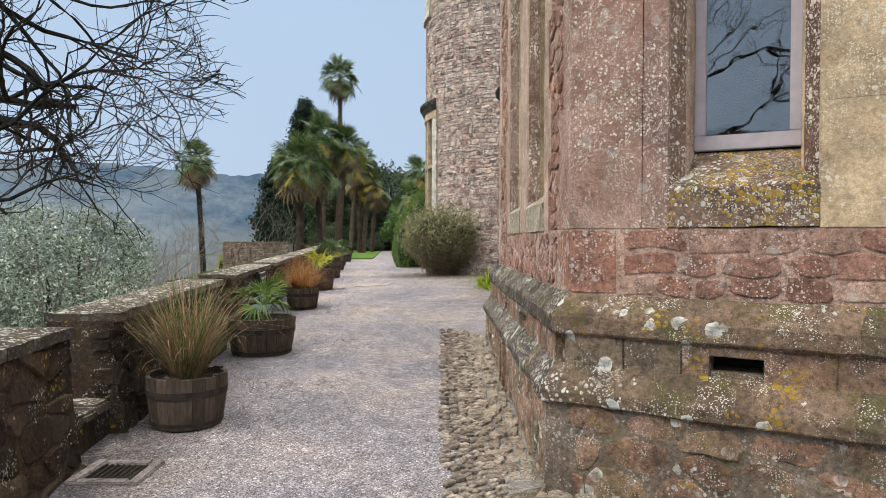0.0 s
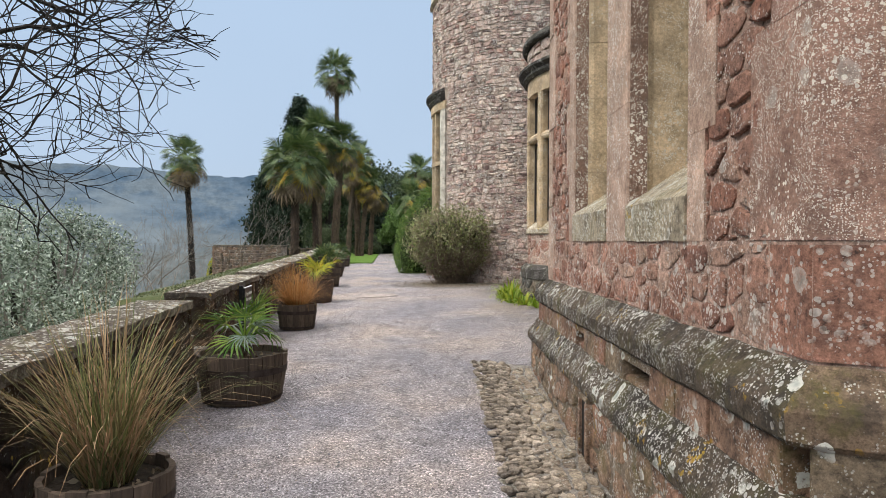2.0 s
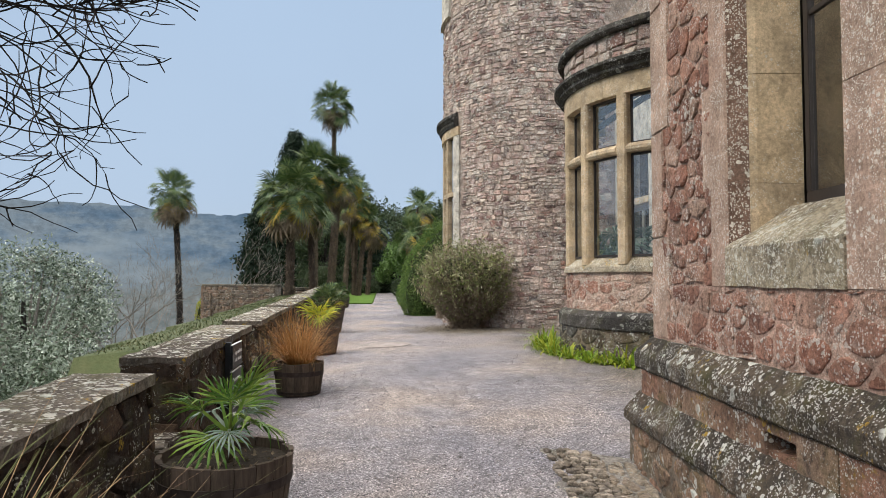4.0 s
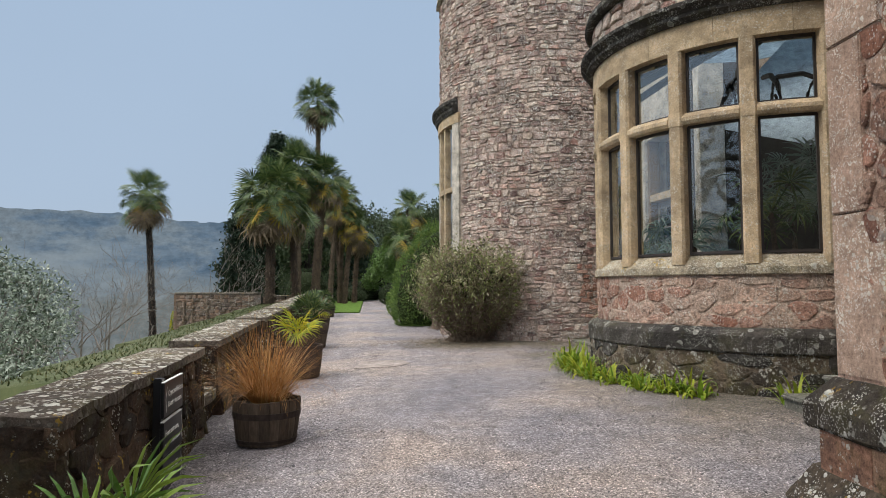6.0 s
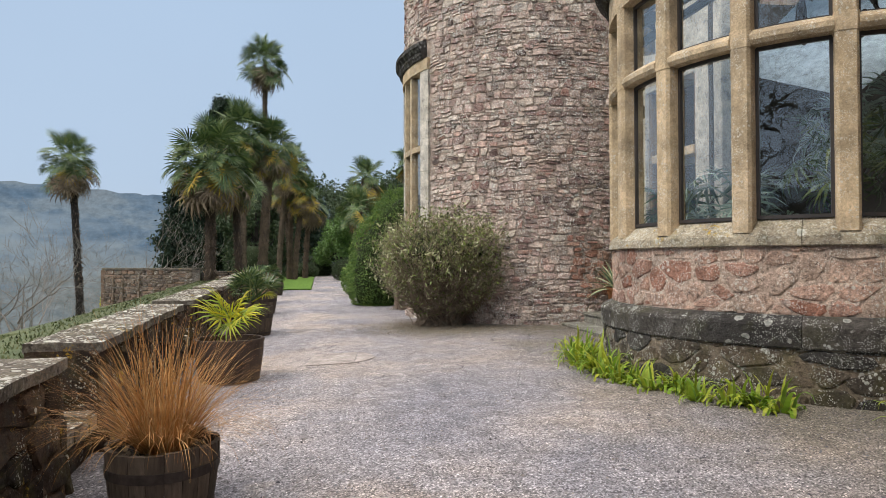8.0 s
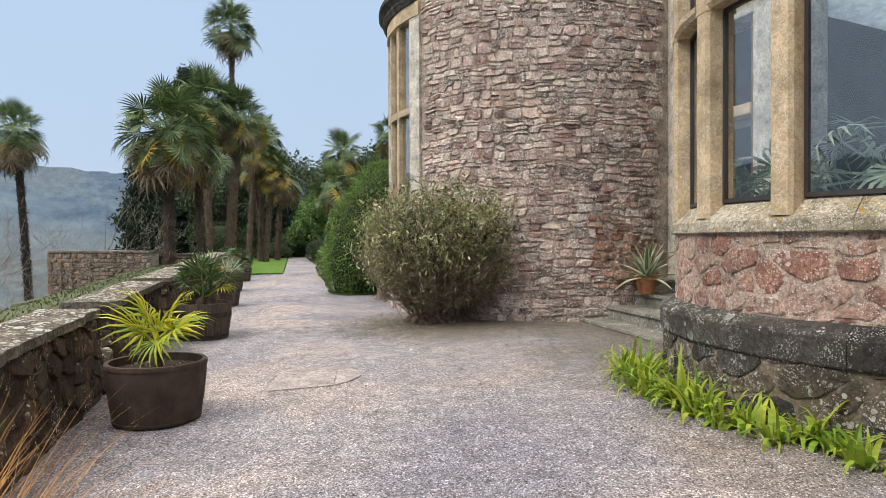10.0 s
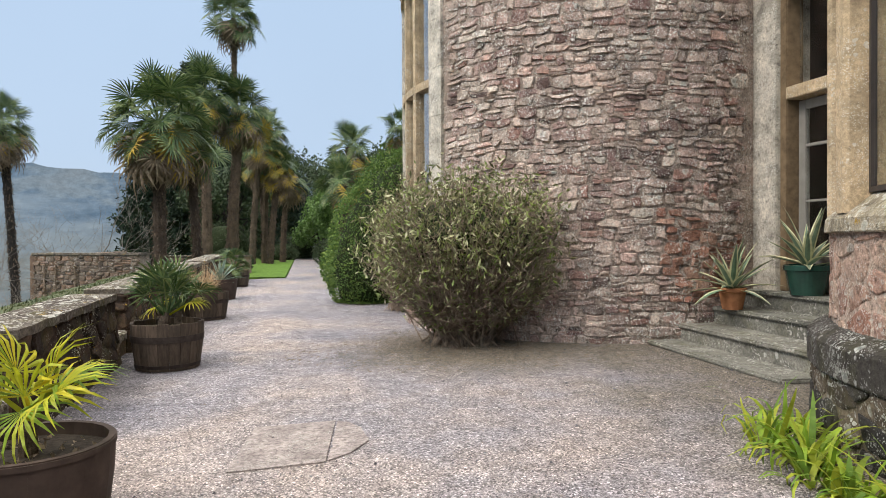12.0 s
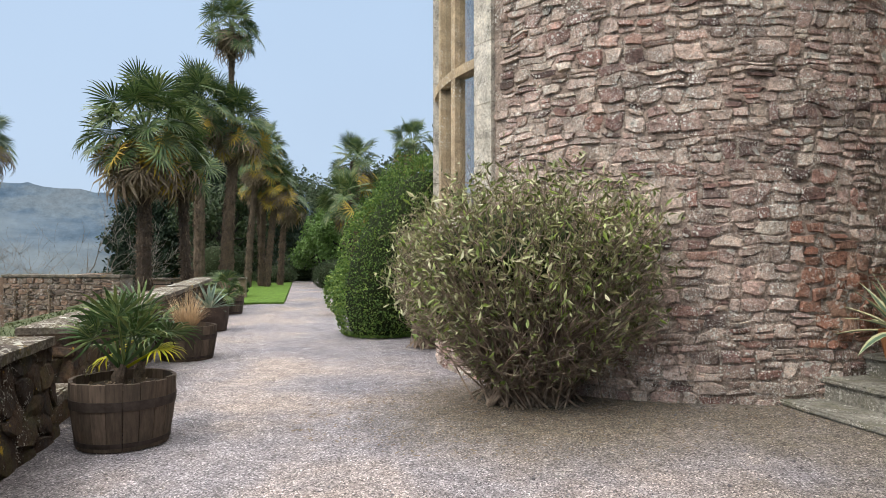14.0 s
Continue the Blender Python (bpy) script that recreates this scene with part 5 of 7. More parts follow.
def merlon(y0, y1, seed):
    f = Face(wall_x(y0), y0, wall_x(y1) - wall_x(y0), y1 - y0)
    f.n = np.array((f.u[1], -f.u[0]))
    n = math.hypot(wall_x(y1) - wall_x(y0), y1 - y0)
    near = -3 < y0 < 23
    top0, top1 = wall_top(y0) - 0.075, wall_top(y1) - 0.075
    base = float(gz(wall_x(y0), y0)) - 0.2
    bm = f.block(0.0, n, -THICK, -0.022, base, top0, 0)
    for v in bm.verts:
        if v.co.z > base + 0.1:
            v.co.z += (top1 - top0) * (v.co.y - y0) / (y1 - y0)
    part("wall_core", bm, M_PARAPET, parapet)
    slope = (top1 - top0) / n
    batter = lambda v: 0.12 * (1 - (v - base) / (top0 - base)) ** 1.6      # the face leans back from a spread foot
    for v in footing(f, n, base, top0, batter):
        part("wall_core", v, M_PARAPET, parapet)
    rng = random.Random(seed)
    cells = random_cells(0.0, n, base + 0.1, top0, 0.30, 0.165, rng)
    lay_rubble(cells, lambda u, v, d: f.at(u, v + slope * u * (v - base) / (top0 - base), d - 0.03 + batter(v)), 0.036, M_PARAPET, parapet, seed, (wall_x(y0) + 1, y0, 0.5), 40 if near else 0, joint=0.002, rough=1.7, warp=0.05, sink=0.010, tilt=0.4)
    if near:
        e = Face(wall_x(y0) - THICK, y0, 1, 0.0)
        e.n = np.array((0.0, -1.0))
        lay_rubble(rubble_cells(0.02, THICK - 0.02, base + 0.1, top0, (0.14, 0.26), (0.22, 0.4), rng), lambda u, v, d: e.at(u, v, d - 0.02), 0.05, M_PARAPET, parapet, seed + 50, (-2, y0, 1), 20, joint=0.004, rough=1.2)
    s = 0.0
    while s < n - 0.01:
        w = rng.uniform(0.6, 1.05)
        if n - s - w < 0.45:
            w = n - s
        bm = bmesh.new()
        nu, nv = 6, 4
        grid = [[None] * (nv + 1) for _ in range(nu + 1)]
        ja, jb = rng.uniform(0.0, 0.03), rng.uniform(0.0, 0.03)
        for i in range(nu + 1):
            for j in range(nv + 1):
                u = s + 0.006 + (w - 0.012) * i / nu
                d = -THICK - 0.02 + (THICK + 0.022 + ja * 0.5) * j / nv
                edge = i in (0, nu) or j in (0, nv)
                jig = 0.022 * noise.noise((u * 5 + seed, d * 6, 1)) if edge else 0
                z = top0 + slope * u + 0.075 - (0.014 if edge else 0) + 0.018 * noise.noise((u * 4, d * 5, seed))
                grid[i][j] = bm.verts.new(f.at(u, z, d + (jig if j in (0, nv) else 0)))
        for i in range(nu):
            for j in range(nv):
                bm.faces.new((grid[i][j], grid[i + 1][j], grid[i + 1][j + 1], grid[i][j + 1]))
        r = bmesh.ops.extrude_face_region(bm, geom=bm.faces[:])
        for g in r["geom"]:
            if isinstance(g, bmesh.types.BMVert):
                g.co.z -= 0.075 + 0.012 * noise.noise(g.co * 6)
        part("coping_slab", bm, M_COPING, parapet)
        s += w


for i, (a, b) in enumerate(MERLONS):
    merlon(a, b, 100 + i)
for (a, b), (c, d) in zip(MERLONS[:-1], MERLONS[1:]):
    x = wall_x((b + c) / 2)
    zg = float(gz(x, (b + c) / 2))
    part("embrasure_core", prism([(wall_x(b) - THICK, b), (wall_x(c) - THICK, c), (wall_x(c) - 0.05, c), (wall_x(b) - 0.05, b)], zg - 0.2, zg + 0.22), M_PARAPET, parapet)
    rng = random.Random(int(b * 10))
    for k in range(3):
        y0, y1 = b + (c - b) * k / 3, b + (c - b) * (k + 1) / 3
        bm = prism([(wall_x(y0) - THICK, y0 + 0.006), (wall_x(y1) - THICK, y1 - 0.006), (wall_x(y1) + rng.uniform(-0.06, 0.02), y1 - 0.006), (wall_x(y0) + rng.uniform(-0.06, 0.02), y0 + 0.006)], zg + 0.19, zg + rng.uniform(0.27, 0.34), 0.02)
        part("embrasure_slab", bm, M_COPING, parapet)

# cross wall at the end of the lower terrace, with a field gate
cross = empty("wall_cross", label="grey-brown squared rubble garden wall with flat coping", category="garden wall", kind="structure")
CW = Face(-12.5, 37.7, 4.05, -1.9)
CW.n = np.array((-0.425, -0.905))
part("wall_core", CW.block(0, 4.45, -0.5, -0.03, -3.0, 1.40, 0), M_MORTAR, cross)
lay_rubble(rubble_cells(0.0, 4.45, -1.2, 1.38, (0.11, 0.2), (0.18, 0.42), random.Random(61)), lambda u, v, d: CW.at(u, v, d - 0.03), 0.05, M_GARDEN, cross, 61, (-8, 35, 1), 120, joint=0.006, rough=1.0)
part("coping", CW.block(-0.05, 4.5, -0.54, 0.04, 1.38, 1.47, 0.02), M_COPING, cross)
part("return_wall", box(-12.6, -12.1, 37.7, 46, -3.0, 1.38), M_GARDEN, cross)
gate = empty("field_gate", label="grey metal field gate behind the garden wall", category="gate")
for z in (0.55, 0.75, 0.95, 1.15):
    part("rail", box(-8.3, -6.2, 36.6, 36.64, z, z + 0.04), M_IRON, gate)
for x in (-8.3, -7.25, -6.24):
    part("post", box(x, x + 0.05, 36.58, 36.66, 0.2, 1.25), M_IRON, gate)
back_wall = empty("wall_garden", label="low grey stone wall beyond the gate", category="garden wall", kind="structure")
part("wall_core", box(-9.0, -5.6, 40.0, 40.4, -0.2, 1.2), M_GARDEN, back_wall)
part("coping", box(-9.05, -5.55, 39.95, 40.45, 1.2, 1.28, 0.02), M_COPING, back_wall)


# ---- ground details ----
def flag(name, poly, mat, parent, lift=0.012):
    bm = bmesh.new()
    top = [bm.verts.new((x, y, gz(x, y) + lift)) for x, y in poly]
    low = [bm.verts.new((x, y, gz(x, y) - 0.06)) for x, y in poly]
    bm.faces.new(top)
    for i in range(len(poly)):
        bm.faces.new((top[i], top[(i + 1) % len(poly)], low[(i + 1) % len(poly)], low[i]))
    return part(name, bm, mat, parent)


cover = empty("stone_cover", label="worn pale stone cover slabs set in the gravel", category="paving slab")
flag("slab", [(-2.36, 17.60), (-1.74, 17.66), (-1.70, 18.62), (-2.32, 18.58)], M_SLAB, cover, 0.009)
flag("slab", [(-1.725, 17.68), (-1.58, 17.80), (-1.45, 18.05), (-1.50, 18.38), (-1.60, 18.56), (-1.685, 18.60)], M_SLAB, cover, 0.008)

drain = empty("drain_grate", label="rusty slotted iron drain grate in a stone surround", category="drain")
for x0, x1, y0, y1 in ((-2.44, -2.36, 4.22, 4.66), (-2.04, -1.96, 4.22, 4.66), (-2.36, -2.04, 4.22, 4.30), (-2.36, -2.04, 4.58, 4.66)):
    z = float(gz((x0 + x1) / 2, (y0 + y1) / 2))
    part("surround", box(x0, x1, y0, y1, z - 0.08, z + 0.02, 0.01), M_SLAB, drain)
for i in range(8):
    x = -2.345 + 0.04 * i
    z = float(gz(x, 4.44))
    part("bar", box(x, x + 0.018, 4.30, 4.58, z - 0.03, z + 0.014, 0.004), M_IRON, drain)
part("pit", box(-2.36, -2.04, 4.30, 4.58, -0.02, float(gz(-2.2, 4.4)) + 0.005), M_SOIL, drain)

margin = empty("cobble_margin", label="drainage margin of edge-set cobbles along the castle wall", category="cobbles", kind="structure")
inner, mid, outer = offset_plan(PLAN_SIGN * 0.16), offset_plan(PLAN_SIGN * 0.45), offset_plan(PLAN_SIGN * 0.86)
for seg in (1, 2):
    n = 60
    vs, fs = [], []
    for i in range(n + 1):
        t = i / n
        for a in (inner, mid, outer):
            p = a[seg] * (1 - t) + a[seg + 1] * t
            if a is outer:      # a ragged edge towards the gravel
                q = mid[seg] * (1 - t) + mid[seg + 1] * t
                p = p + (p - q) * (0.5 * noise.noise((p[0] * 2.3, p[1] * 2.3, 5)) + 0.25 * noise.noise((p[0] * 9, p[1] * 9, 2)) - 0.12)
            vs.append((p[0], p[1], gz(*p) + (0.004 if a is outer else 0.018) + 0.01 * noise.noise((p[0] * 3, p[1] * 3, 0))))
    for i in range(n):
        for j in range(2):
            fs.append((i * 3 + j, i * 3 + j + 1, i * 3 + j + 4, i * 3 + j + 3))
    mesh_ob("bed", vs, fs, M_STRIP, margin)


def margin_stones():
    """Flat, broken stones between the cobbles and the foot of the wall."""
    rng = random.Random(66)
    for k, (f, length) in enumerate(((SIDE, SIDE_L), (CANT, 3.0))):
        def lay(u, v, d):
            x, y = f.xy(u, v)
            return (x, y, float(gz(x, y)) + 0.012 + d)
        cells = random_cells(-0.1 if k else 0.0, length, 0.20, 0.50, 0.19, 0.10, rng)
        lay_rubble(cells, lay, 0.03, M_FLAG, margin, 66 + k, (0.5, 4.2, 0), 70, "flat_stones", joint=0.007, rough=1.6, wave=0.0, warp=0.02, sink=0.004, tilt=0.25)


margin_stones()


def cobble_mesh(rng):
    bm = bmesh.new()
    bmesh.ops.create_icosphere(bm, subdivisions=1, radius=1.0)
    for v in bm.verts:
        v.co = Vector((v.co.x * 0.05, v.co.y * 0.021, v.co.z * 0.026)) * (1 + 0.16 * noise.noise(v.co * 2 + Vector((rng.random() * 50, 0, 0))))
    me = bpy.data.meshes.new("cobble")
    bm.to_mesh(me)
    bm.free()
    me.materials.append(M_COBBLE)
    me.shade_smooth()
    return me


crng = random.Random(77)
cob_meshes = [cobble_mesh(crng) for _ in range(8)]
cob_rest, cob_n = Pile(), 0
for seg in (2, 1):
    a, b, c, d = mid[seg], outer[seg], mid[seg + 1], outer[seg + 1]
    length = float(np.linalg.norm(c - a))
    u = (c - a) / length
    rows = int(length / 0.043)
    for r in range(rows):
        t = 1 - (r + 0.5) / rows if seg == 1 else (r + 0.5) / rows
        w = b * (1 - t) + d * t - (a * (1 - t) + c * t)
        k = 5
        for j in range(k):
            if crng.random() < (0.06 if j < 3 else 0.3 + 0.5 * noise.noise((r * 0.05, seg, 0))):
                continue
            p = a * (1 - t) + c * t + w * ((j + 0.5 + 0.3 * (r % 2)) / (k + 0.2) + crng.uniform(-0.05, 0.05))
            if p[1] > 10.2 or p[0] > 3.2:
                continue
            ang = math.atan2(w[1], w[0]) + crng.uniform(-0.5, 0.5)
            m = pose(p[0], p[1], float(gz(*p)) + 0.022 + crng.uniform(-0.008, 0.008), 0, 0, math.degrees(ang))
            me = cob_meshes[crng.randrange(8)]
            if cob_n < 300:
                ob = new("cobble", me)
                ob.parent, ob.matrix_basis = margin, m
                cob_n += 1
            else:
                cob_rest.add([m @ v.co for v in me.vertices], [tuple(q.vertices) for q in me.polygons])
tagged(cob_rest.ob("cobbles", M_COBBLE, margin), kind="stuff")


def loose_stones():
    """Loose chippings on the walk."""
    rng = np.random.default_rng(9)
    n = 26000
    y = rng.uniform(1.5, 27, n)
    y = np.where(rng.random(n) < 0.5, rng.uniform(1.5, 20, n), y)
    x = wall_x(y) + 0.1 + rng.random(n) * (3.6 - wall_x(y))
    keep = (np.hypot(x - BX, y - BY) > BR + 0.25) & (np.hypot(x - TX, y - TY) > TR + 0.1) & ((x < 0.0) | (y > 10.6))
    x, y = x[keep], y[keep]
    n = len(x)
    s = rng.uniform(0.005, 0.010, n) * np.where(rng.random(n) < 0.04, 1.7, 1.0)
    octa = np.array([(1, 0, 0), (-1, 0, 0), (0, 1, 0), (0, -1, 0), (0, 0, 0.7), (0, 0, -0.7)])
    tri = np.array([(0, 2, 4), (2, 1, 4), (1, 3, 4), (3, 0, 4), (2, 0, 5), (1, 2, 5), (3, 1, 5), (0, 3, 5)])
    a = rng.uniform(0, 6.28, n)
    z = gz(x, y) + s * 0.25
    jit = 1 + rng.uniform(-0.35, 0.35, (n, 6, 3))
    p = octa[None] * jit * s[:, None, None]
    vx = p[..., 0] * np.cos(a)[:, None] - p[..., 1] * np.sin(a)[:, None] + x[:, None]
    vy = p[..., 0] * np.sin(a)[:, None] + p[..., 1] * np.cos(a)[:, None] + y[:, None]
    v = np.stack([vx, vy, p[..., 2] + z[:, None]], -1).reshape(-1, 3)
    f = (tri[None] + 6 * np.arange(n)[:, None, None]).reshape(-1, 3)
    return tagged(mesh_ob("gravel", v, f, M_CHIP), "loose grey and buff gravel chippings on the walk", "gravel", kind="stuff")


M_CHIP = stone("chipping", [(0.15, 0.145, 0.16), (0.23, 0.21, 0.21), (0.34, 0.31, 0.30), (0.085, 0.08, 0.09), (0.27, 0.23, 0.21)], 0.0, stain=0.1, bump=0.2)
loose_stones()


# ---- steps ----
def step_flight(label, face, fronts, zs, length, back):
    steps = empty("stone_steps", label=label, category="steps")
    for i, (d, z) in enumerate(zip(fronts, zs)):
        z0 = zs[i - 1] if i else z - 0.12
        part("riser", face.block(0, length, -back, -d - 0.04, z0 - 0.2, z - 0.055, 0), M_STEP, steps)
        bm = face.block(-0.01, length + 0.01, -min(back, d + 0.75), -d, z - 0.055, z, 0.018)
        part("tread", bm, M_STEP, steps)
    return steps


ST = Face(2.20, 21.62, 0.06, -1.0)
ST.n = np.array((-1.0, 0.0))
step_flight("worn grey-green stone steps with rounded nosings, up to a garden door", ST, (0.0, 0.42, 0.92, 1.42), (0.515, 0.72, 0.93, 1.14), 2.7, 2.4)
ST2 = Face(2.55, 13.42, 0.02, -1.0)
ST2.n = np.array((-1.0, 0.0))
step_flight("pale grey stone steps beside the bow", ST2, (0.0, 0.45, 0.9), (0.58, 0.77, 0.96), 2.3, 1.9)


# ---- plants: shared makers ----
def rot_to(d, roll=0.0):
    q = Vector(d).to_track_quat("Y", "Z")
    return np.array((q.to_matrix() @ Matrix.Rotation(roll, 3, "Y")))


def blades(rng, n, base_r, height, spread, width, droop, seg=6, lean=0.35):
    """A tuft of arching grass blades round the origin, each with its own bend and sideways drift."""
    pile = Pile()
    most = min(1.4, 1.2 * spread / height)
    for _ in range(n):
        a = rng.uniform(0, 2 * math.pi)
        ln = height * rng.uniform(0.5, 1.15)
        r0 = base_r * math.sqrt(rng.random())
        b = a + rng.gauss(0, 0.7)
        drift = rng.gauss(0, 0.45)
        w = width * rng.uniform(0.55, 1.3)
        phi = most * rng.random() ** 0.75
        turn = droop * (0.3 + 1.1 * phi) * rng.uniform(0.3, 2.0)
        x, y, z, vs = r0 * math.cos(a), r0 * math.sin(a), 0.0, []
        for k in range(seg + 1):
            t = k / seg
            h = b + drift * t
            ch, sh = math.cos(h), math.sin(h)
            ww = w * (1 - t ** 2 * 0.92)
            vs += [(x - sh * ww, y + ch * ww, z), (x + sh * ww, y - ch * ww, z)]
            ang = phi + turn * t * t * 1.6
            x += ch * math.sin(ang) * ln / seg
            y += sh * math.sin(ang) * ln / seg
            z = max(z + math.cos(ang) * ln / seg, -0.02)
        pile.add(vs, [(2 * k, 2 * k + 1, 2 * k + 3, 2 * k + 2) for k in range(seg)])
    return pile


def fan_leaf(rng, radius, n=22, span=285, width=0.045, droop=0.25, fold=0.25):
    """One fan palm leaf: pleated segments about a hub; local y is the leaf's axis."""
    vs, fs = [], []
    for i in range(n):
        a = radians(-span / 2 + span * (i + 0.5) / n + rng.uniform(-2, 2))
        r = radius * (0.78 + 0.22 * math.cos(a * 0.6)) * rng.uniform(0.9, 1.06)
        s, c = math.sin(a), math.cos(a)
        w = width * radius * 1.15
        up = fold * radius * abs(s) * 0.35
        k = len(vs)
        dz = -droop * radius * rng.uniform(0.5, 1.4)
        m1, m2 = 0.5 * r, 0.8 * r
        vs += [(0, 0, 0), (m1 * s + w * c, m1 * c - w * s, up * 0.6), (m1 * s, m1 * c, up * 0.6 + 0.02 * radius), (m1 * s - w * c, m1 * c + w * s, up * 0.6),
               (m2 * s + 0.6 * w * c, m2 * c - 0.6 * w * s, up + dz * 0.35), (m2 * s - 0.6 * w * c, m2 * c + 0.6 * w * s, up + dz * 0.35), (r * s, r * c, up + dz)]
        fs += [(k, k + 1, k + 2), (k, k + 2, k + 3), (k + 1, k + 4, k + 5, k + 2), (k + 2, k + 5, k + 3), (k + 4, k + 6, k + 5)]
    return np.array(vs), fs


def stalk(p, q, w):
    p, q = np.array(p, float), np.array(q, float)
    d = q - p
    s = np.cross(d, (0.3, 0.2, 1.0))
    s = s / (np.linalg.norm(s) + 1e-9) * w
    t = np.cross(d, s)
    t = t / (np.linalg.norm(t) + 1e-9) * w
    vs = [p + s, p - s * 0.5 + t, p - s * 0.5 - t, q + s * 0.6, q - s * 0.3 + t * 0.6, q - s * 0.3 - t * 0.6]
    return vs, [(0, 1, 4, 3), (1, 2, 5, 4), (2, 0, 3, 5)]


def crown(rng, centre, count, petiole, leaf, elev, droop=0.3, seg=22, width=0.045, span=285):
    """Leaves on stalks, turned out from a growing point; elev: range of degrees above level."""
    pile = Pile()
    for i in range(count):
        a = i * 2.39996 + rng.uniform(-0.3, 0.3)
        e = radians(elev[0] + (elev[1] - elev[0]) * (i + 0.5) / count + rng.uniform(-9, 9))
        d = np.array((math.cos(a) * math.cos(e), math.sin(a) * math.cos(e), math.sin(e)))
        ln = petiole * rng.uniform(0.6, 1.25)
        hub = np.array(centre) + d * ln - np.array((0, 0, 0.10 * ln * math.cos(e)))
        pile.add(*stalk(centre, hub, 0.012 + 0.01 * leaf))
        axis_d = d + np.array((0, 0, 0.25 - 1.15 * max(0, math.cos(e)) ** 2))
        v, f = fan_leaf(rng, leaf * rng.uniform(0.65, 1.15), seg, span, width, droop)
        m = rot_to(axis_d, rng.uniform(-0.7, 0.7))
        pile.add(v @ m.T + hub, f)
    return pile


def tube(points, radii, sides=6):
    vs, fs = [], []
    pts = [Vector(p) for p in points]
    for i, p in enumerate(pts):
        d = (pts[min(i + 1, len(pts) - 1)] - pts[max(i - 1, 0)]).normalized()
        s = d.orthogonal().normalized()
        t = d.cross(s)
        for k in range(sides):
            a = 2 * math.pi * k / sides
            vs.append(p + (s * math.cos(a) + t * math.sin(a)) * radii[i])
    for i in range(len(pts) - 1):
        for k in range(sides):
            q = (k + 1) % sides
            fs.append((i * sides + k, i * sides + q, (i + 1) * sides + q, (i + 1) * sides + k))
    return [tuple(v) for v in vs], fs


def leaf_cloud(rng, pts, size, slim=0.4, up=0.3, flat=None):
    """Small pointed leaves at many points, turned at random."""
    n = len(pts)
    d = rng.normal(size=(n, 3))
    d[:, 2] += up
    if flat is not None:
        d += flat
    d /= np.linalg.norm(d, axis=1)[:, None]
    s = np.cross(d, rng.normal(size=(n, 3)))
    s /= np.linalg.norm(s, axis=1)[:, None] + 1e-9
    ln = size * rng.uniform(0.6, 1.3, n)[:, None]
    nrm = np.cross(d, s)
    a = pts - d * ln * 0.5
    b = pts + s * ln * slim * 0.5 + nrm * ln * 0.08
    c = pts + d * ln * 0.5
    e = pts - s * ln * slim * 0.5 + nrm * ln * 0.08
    v = np.stack([a, b, c, e], 1).reshape(-1, 3)
    k = 4 * np.arange(n)[:, None]
    f = np.concatenate([k + np.array([[0, 1, 2]]), k + np.array([[0, 2, 3]])], 0)
    return v, f


# ---- planters ----
def barrel(x, y, r, h, mat_stave, label, group="planters along the parapet", smooth=False):
    """A half barrel: staves, two iron hoops, soil."""
    z = float(gz(x, y)) + 0.005
    b = empty("barrel_planter", pose(x, y, z, 0, 0, (x * 137 + y * 71) % 360), label=label, category="planter", group=group)
    n = 20
    rng = random.Random(int(y * 100))
    lo = 0.86
    rad = lambda t: r * (lo + (1 - lo) * math.sin(t * math.pi / 2))
    for i in range(n):
        bm = bmesh.new()
        gap = 0.0004 if smooth else 0.006
        a0, a1 = 2 * math.pi * i / n + gap, 2 * math.pi * (i + 1) / n - gap
        top = h + (0.0 if smooth else rng.uniform(-0.012, 0.006))
        rows = []
        for k in range(4):
            t = k / 3
            ro = rad(t) + (0.0 if smooth else rng.uniform(-0.002, 0.002))
            rows.append([bm.verts.new((q * math.cos(a), q * math.sin(a), top * t)) for q, a in ((ro, a0), (ro * 1.004, (a0 + a1) / 2), (ro, a1), (ro - 0.03, a1), (ro - 0.03, a0))])
        for p, q in zip(rows[:-1], rows[1:]):
            for j in range(5):
                bm.faces.new((p[j], p[(j + 1) % 5], q[(j + 1) % 5], q[j]))
        bm.faces.new(rows[0])
        bm.faces.new(rows[-1])
        part("stave", bm, mat_stave, b)
    for t0, t1 in ((0.06, 0.13), (0.60, 0.74)) if not smooth else ((0.03, 0.06), (0.93, 0.985)):
        ra, rb = rad(t0) + 0.004, rad(t1) + 0.004
        part("hoop", arc_band(0, 0, [(ra - 0.004, t0 * h), (ra + 0.003, t0 * h), (rb + 0.003, t1 * h), (rb - 0.004, t1 * h)], 0, 359.5, 40), mat_stave if smooth else M_HOOP, b)
    bm = bmesh.new()
    bmesh.ops.create_circle(bm, cap_ends=True, radius=rad(0.85) - 0.025, segments=24)
    bmesh.ops.subdivide_edges(bm, edges=bm.edges[:], cuts=1)
    for v in bm.verts:
        v.co.z = h * 0.86 + 0.02 * noise.noise(v.co * 9)
    part("soil", bm, M_SOIL, b)
    srng = np.random.default_rng(int(y * 10))
    pts = srng.uniform(-1, 1, (90, 3)) * np.array((r * 0.75, r * 0.75, 0.012)) + np.array((0, 0, h * 0.87))
    v, f = leaf_cloud(srng, pts[np.hypot(pts[:, 0], pts[:, 1]) < r * 0.8], 0.05, 0.6)
    mesh_ob("leaf_litter", v, f, M_PALM_DEAD, b)
    return b, z + h * 0.86


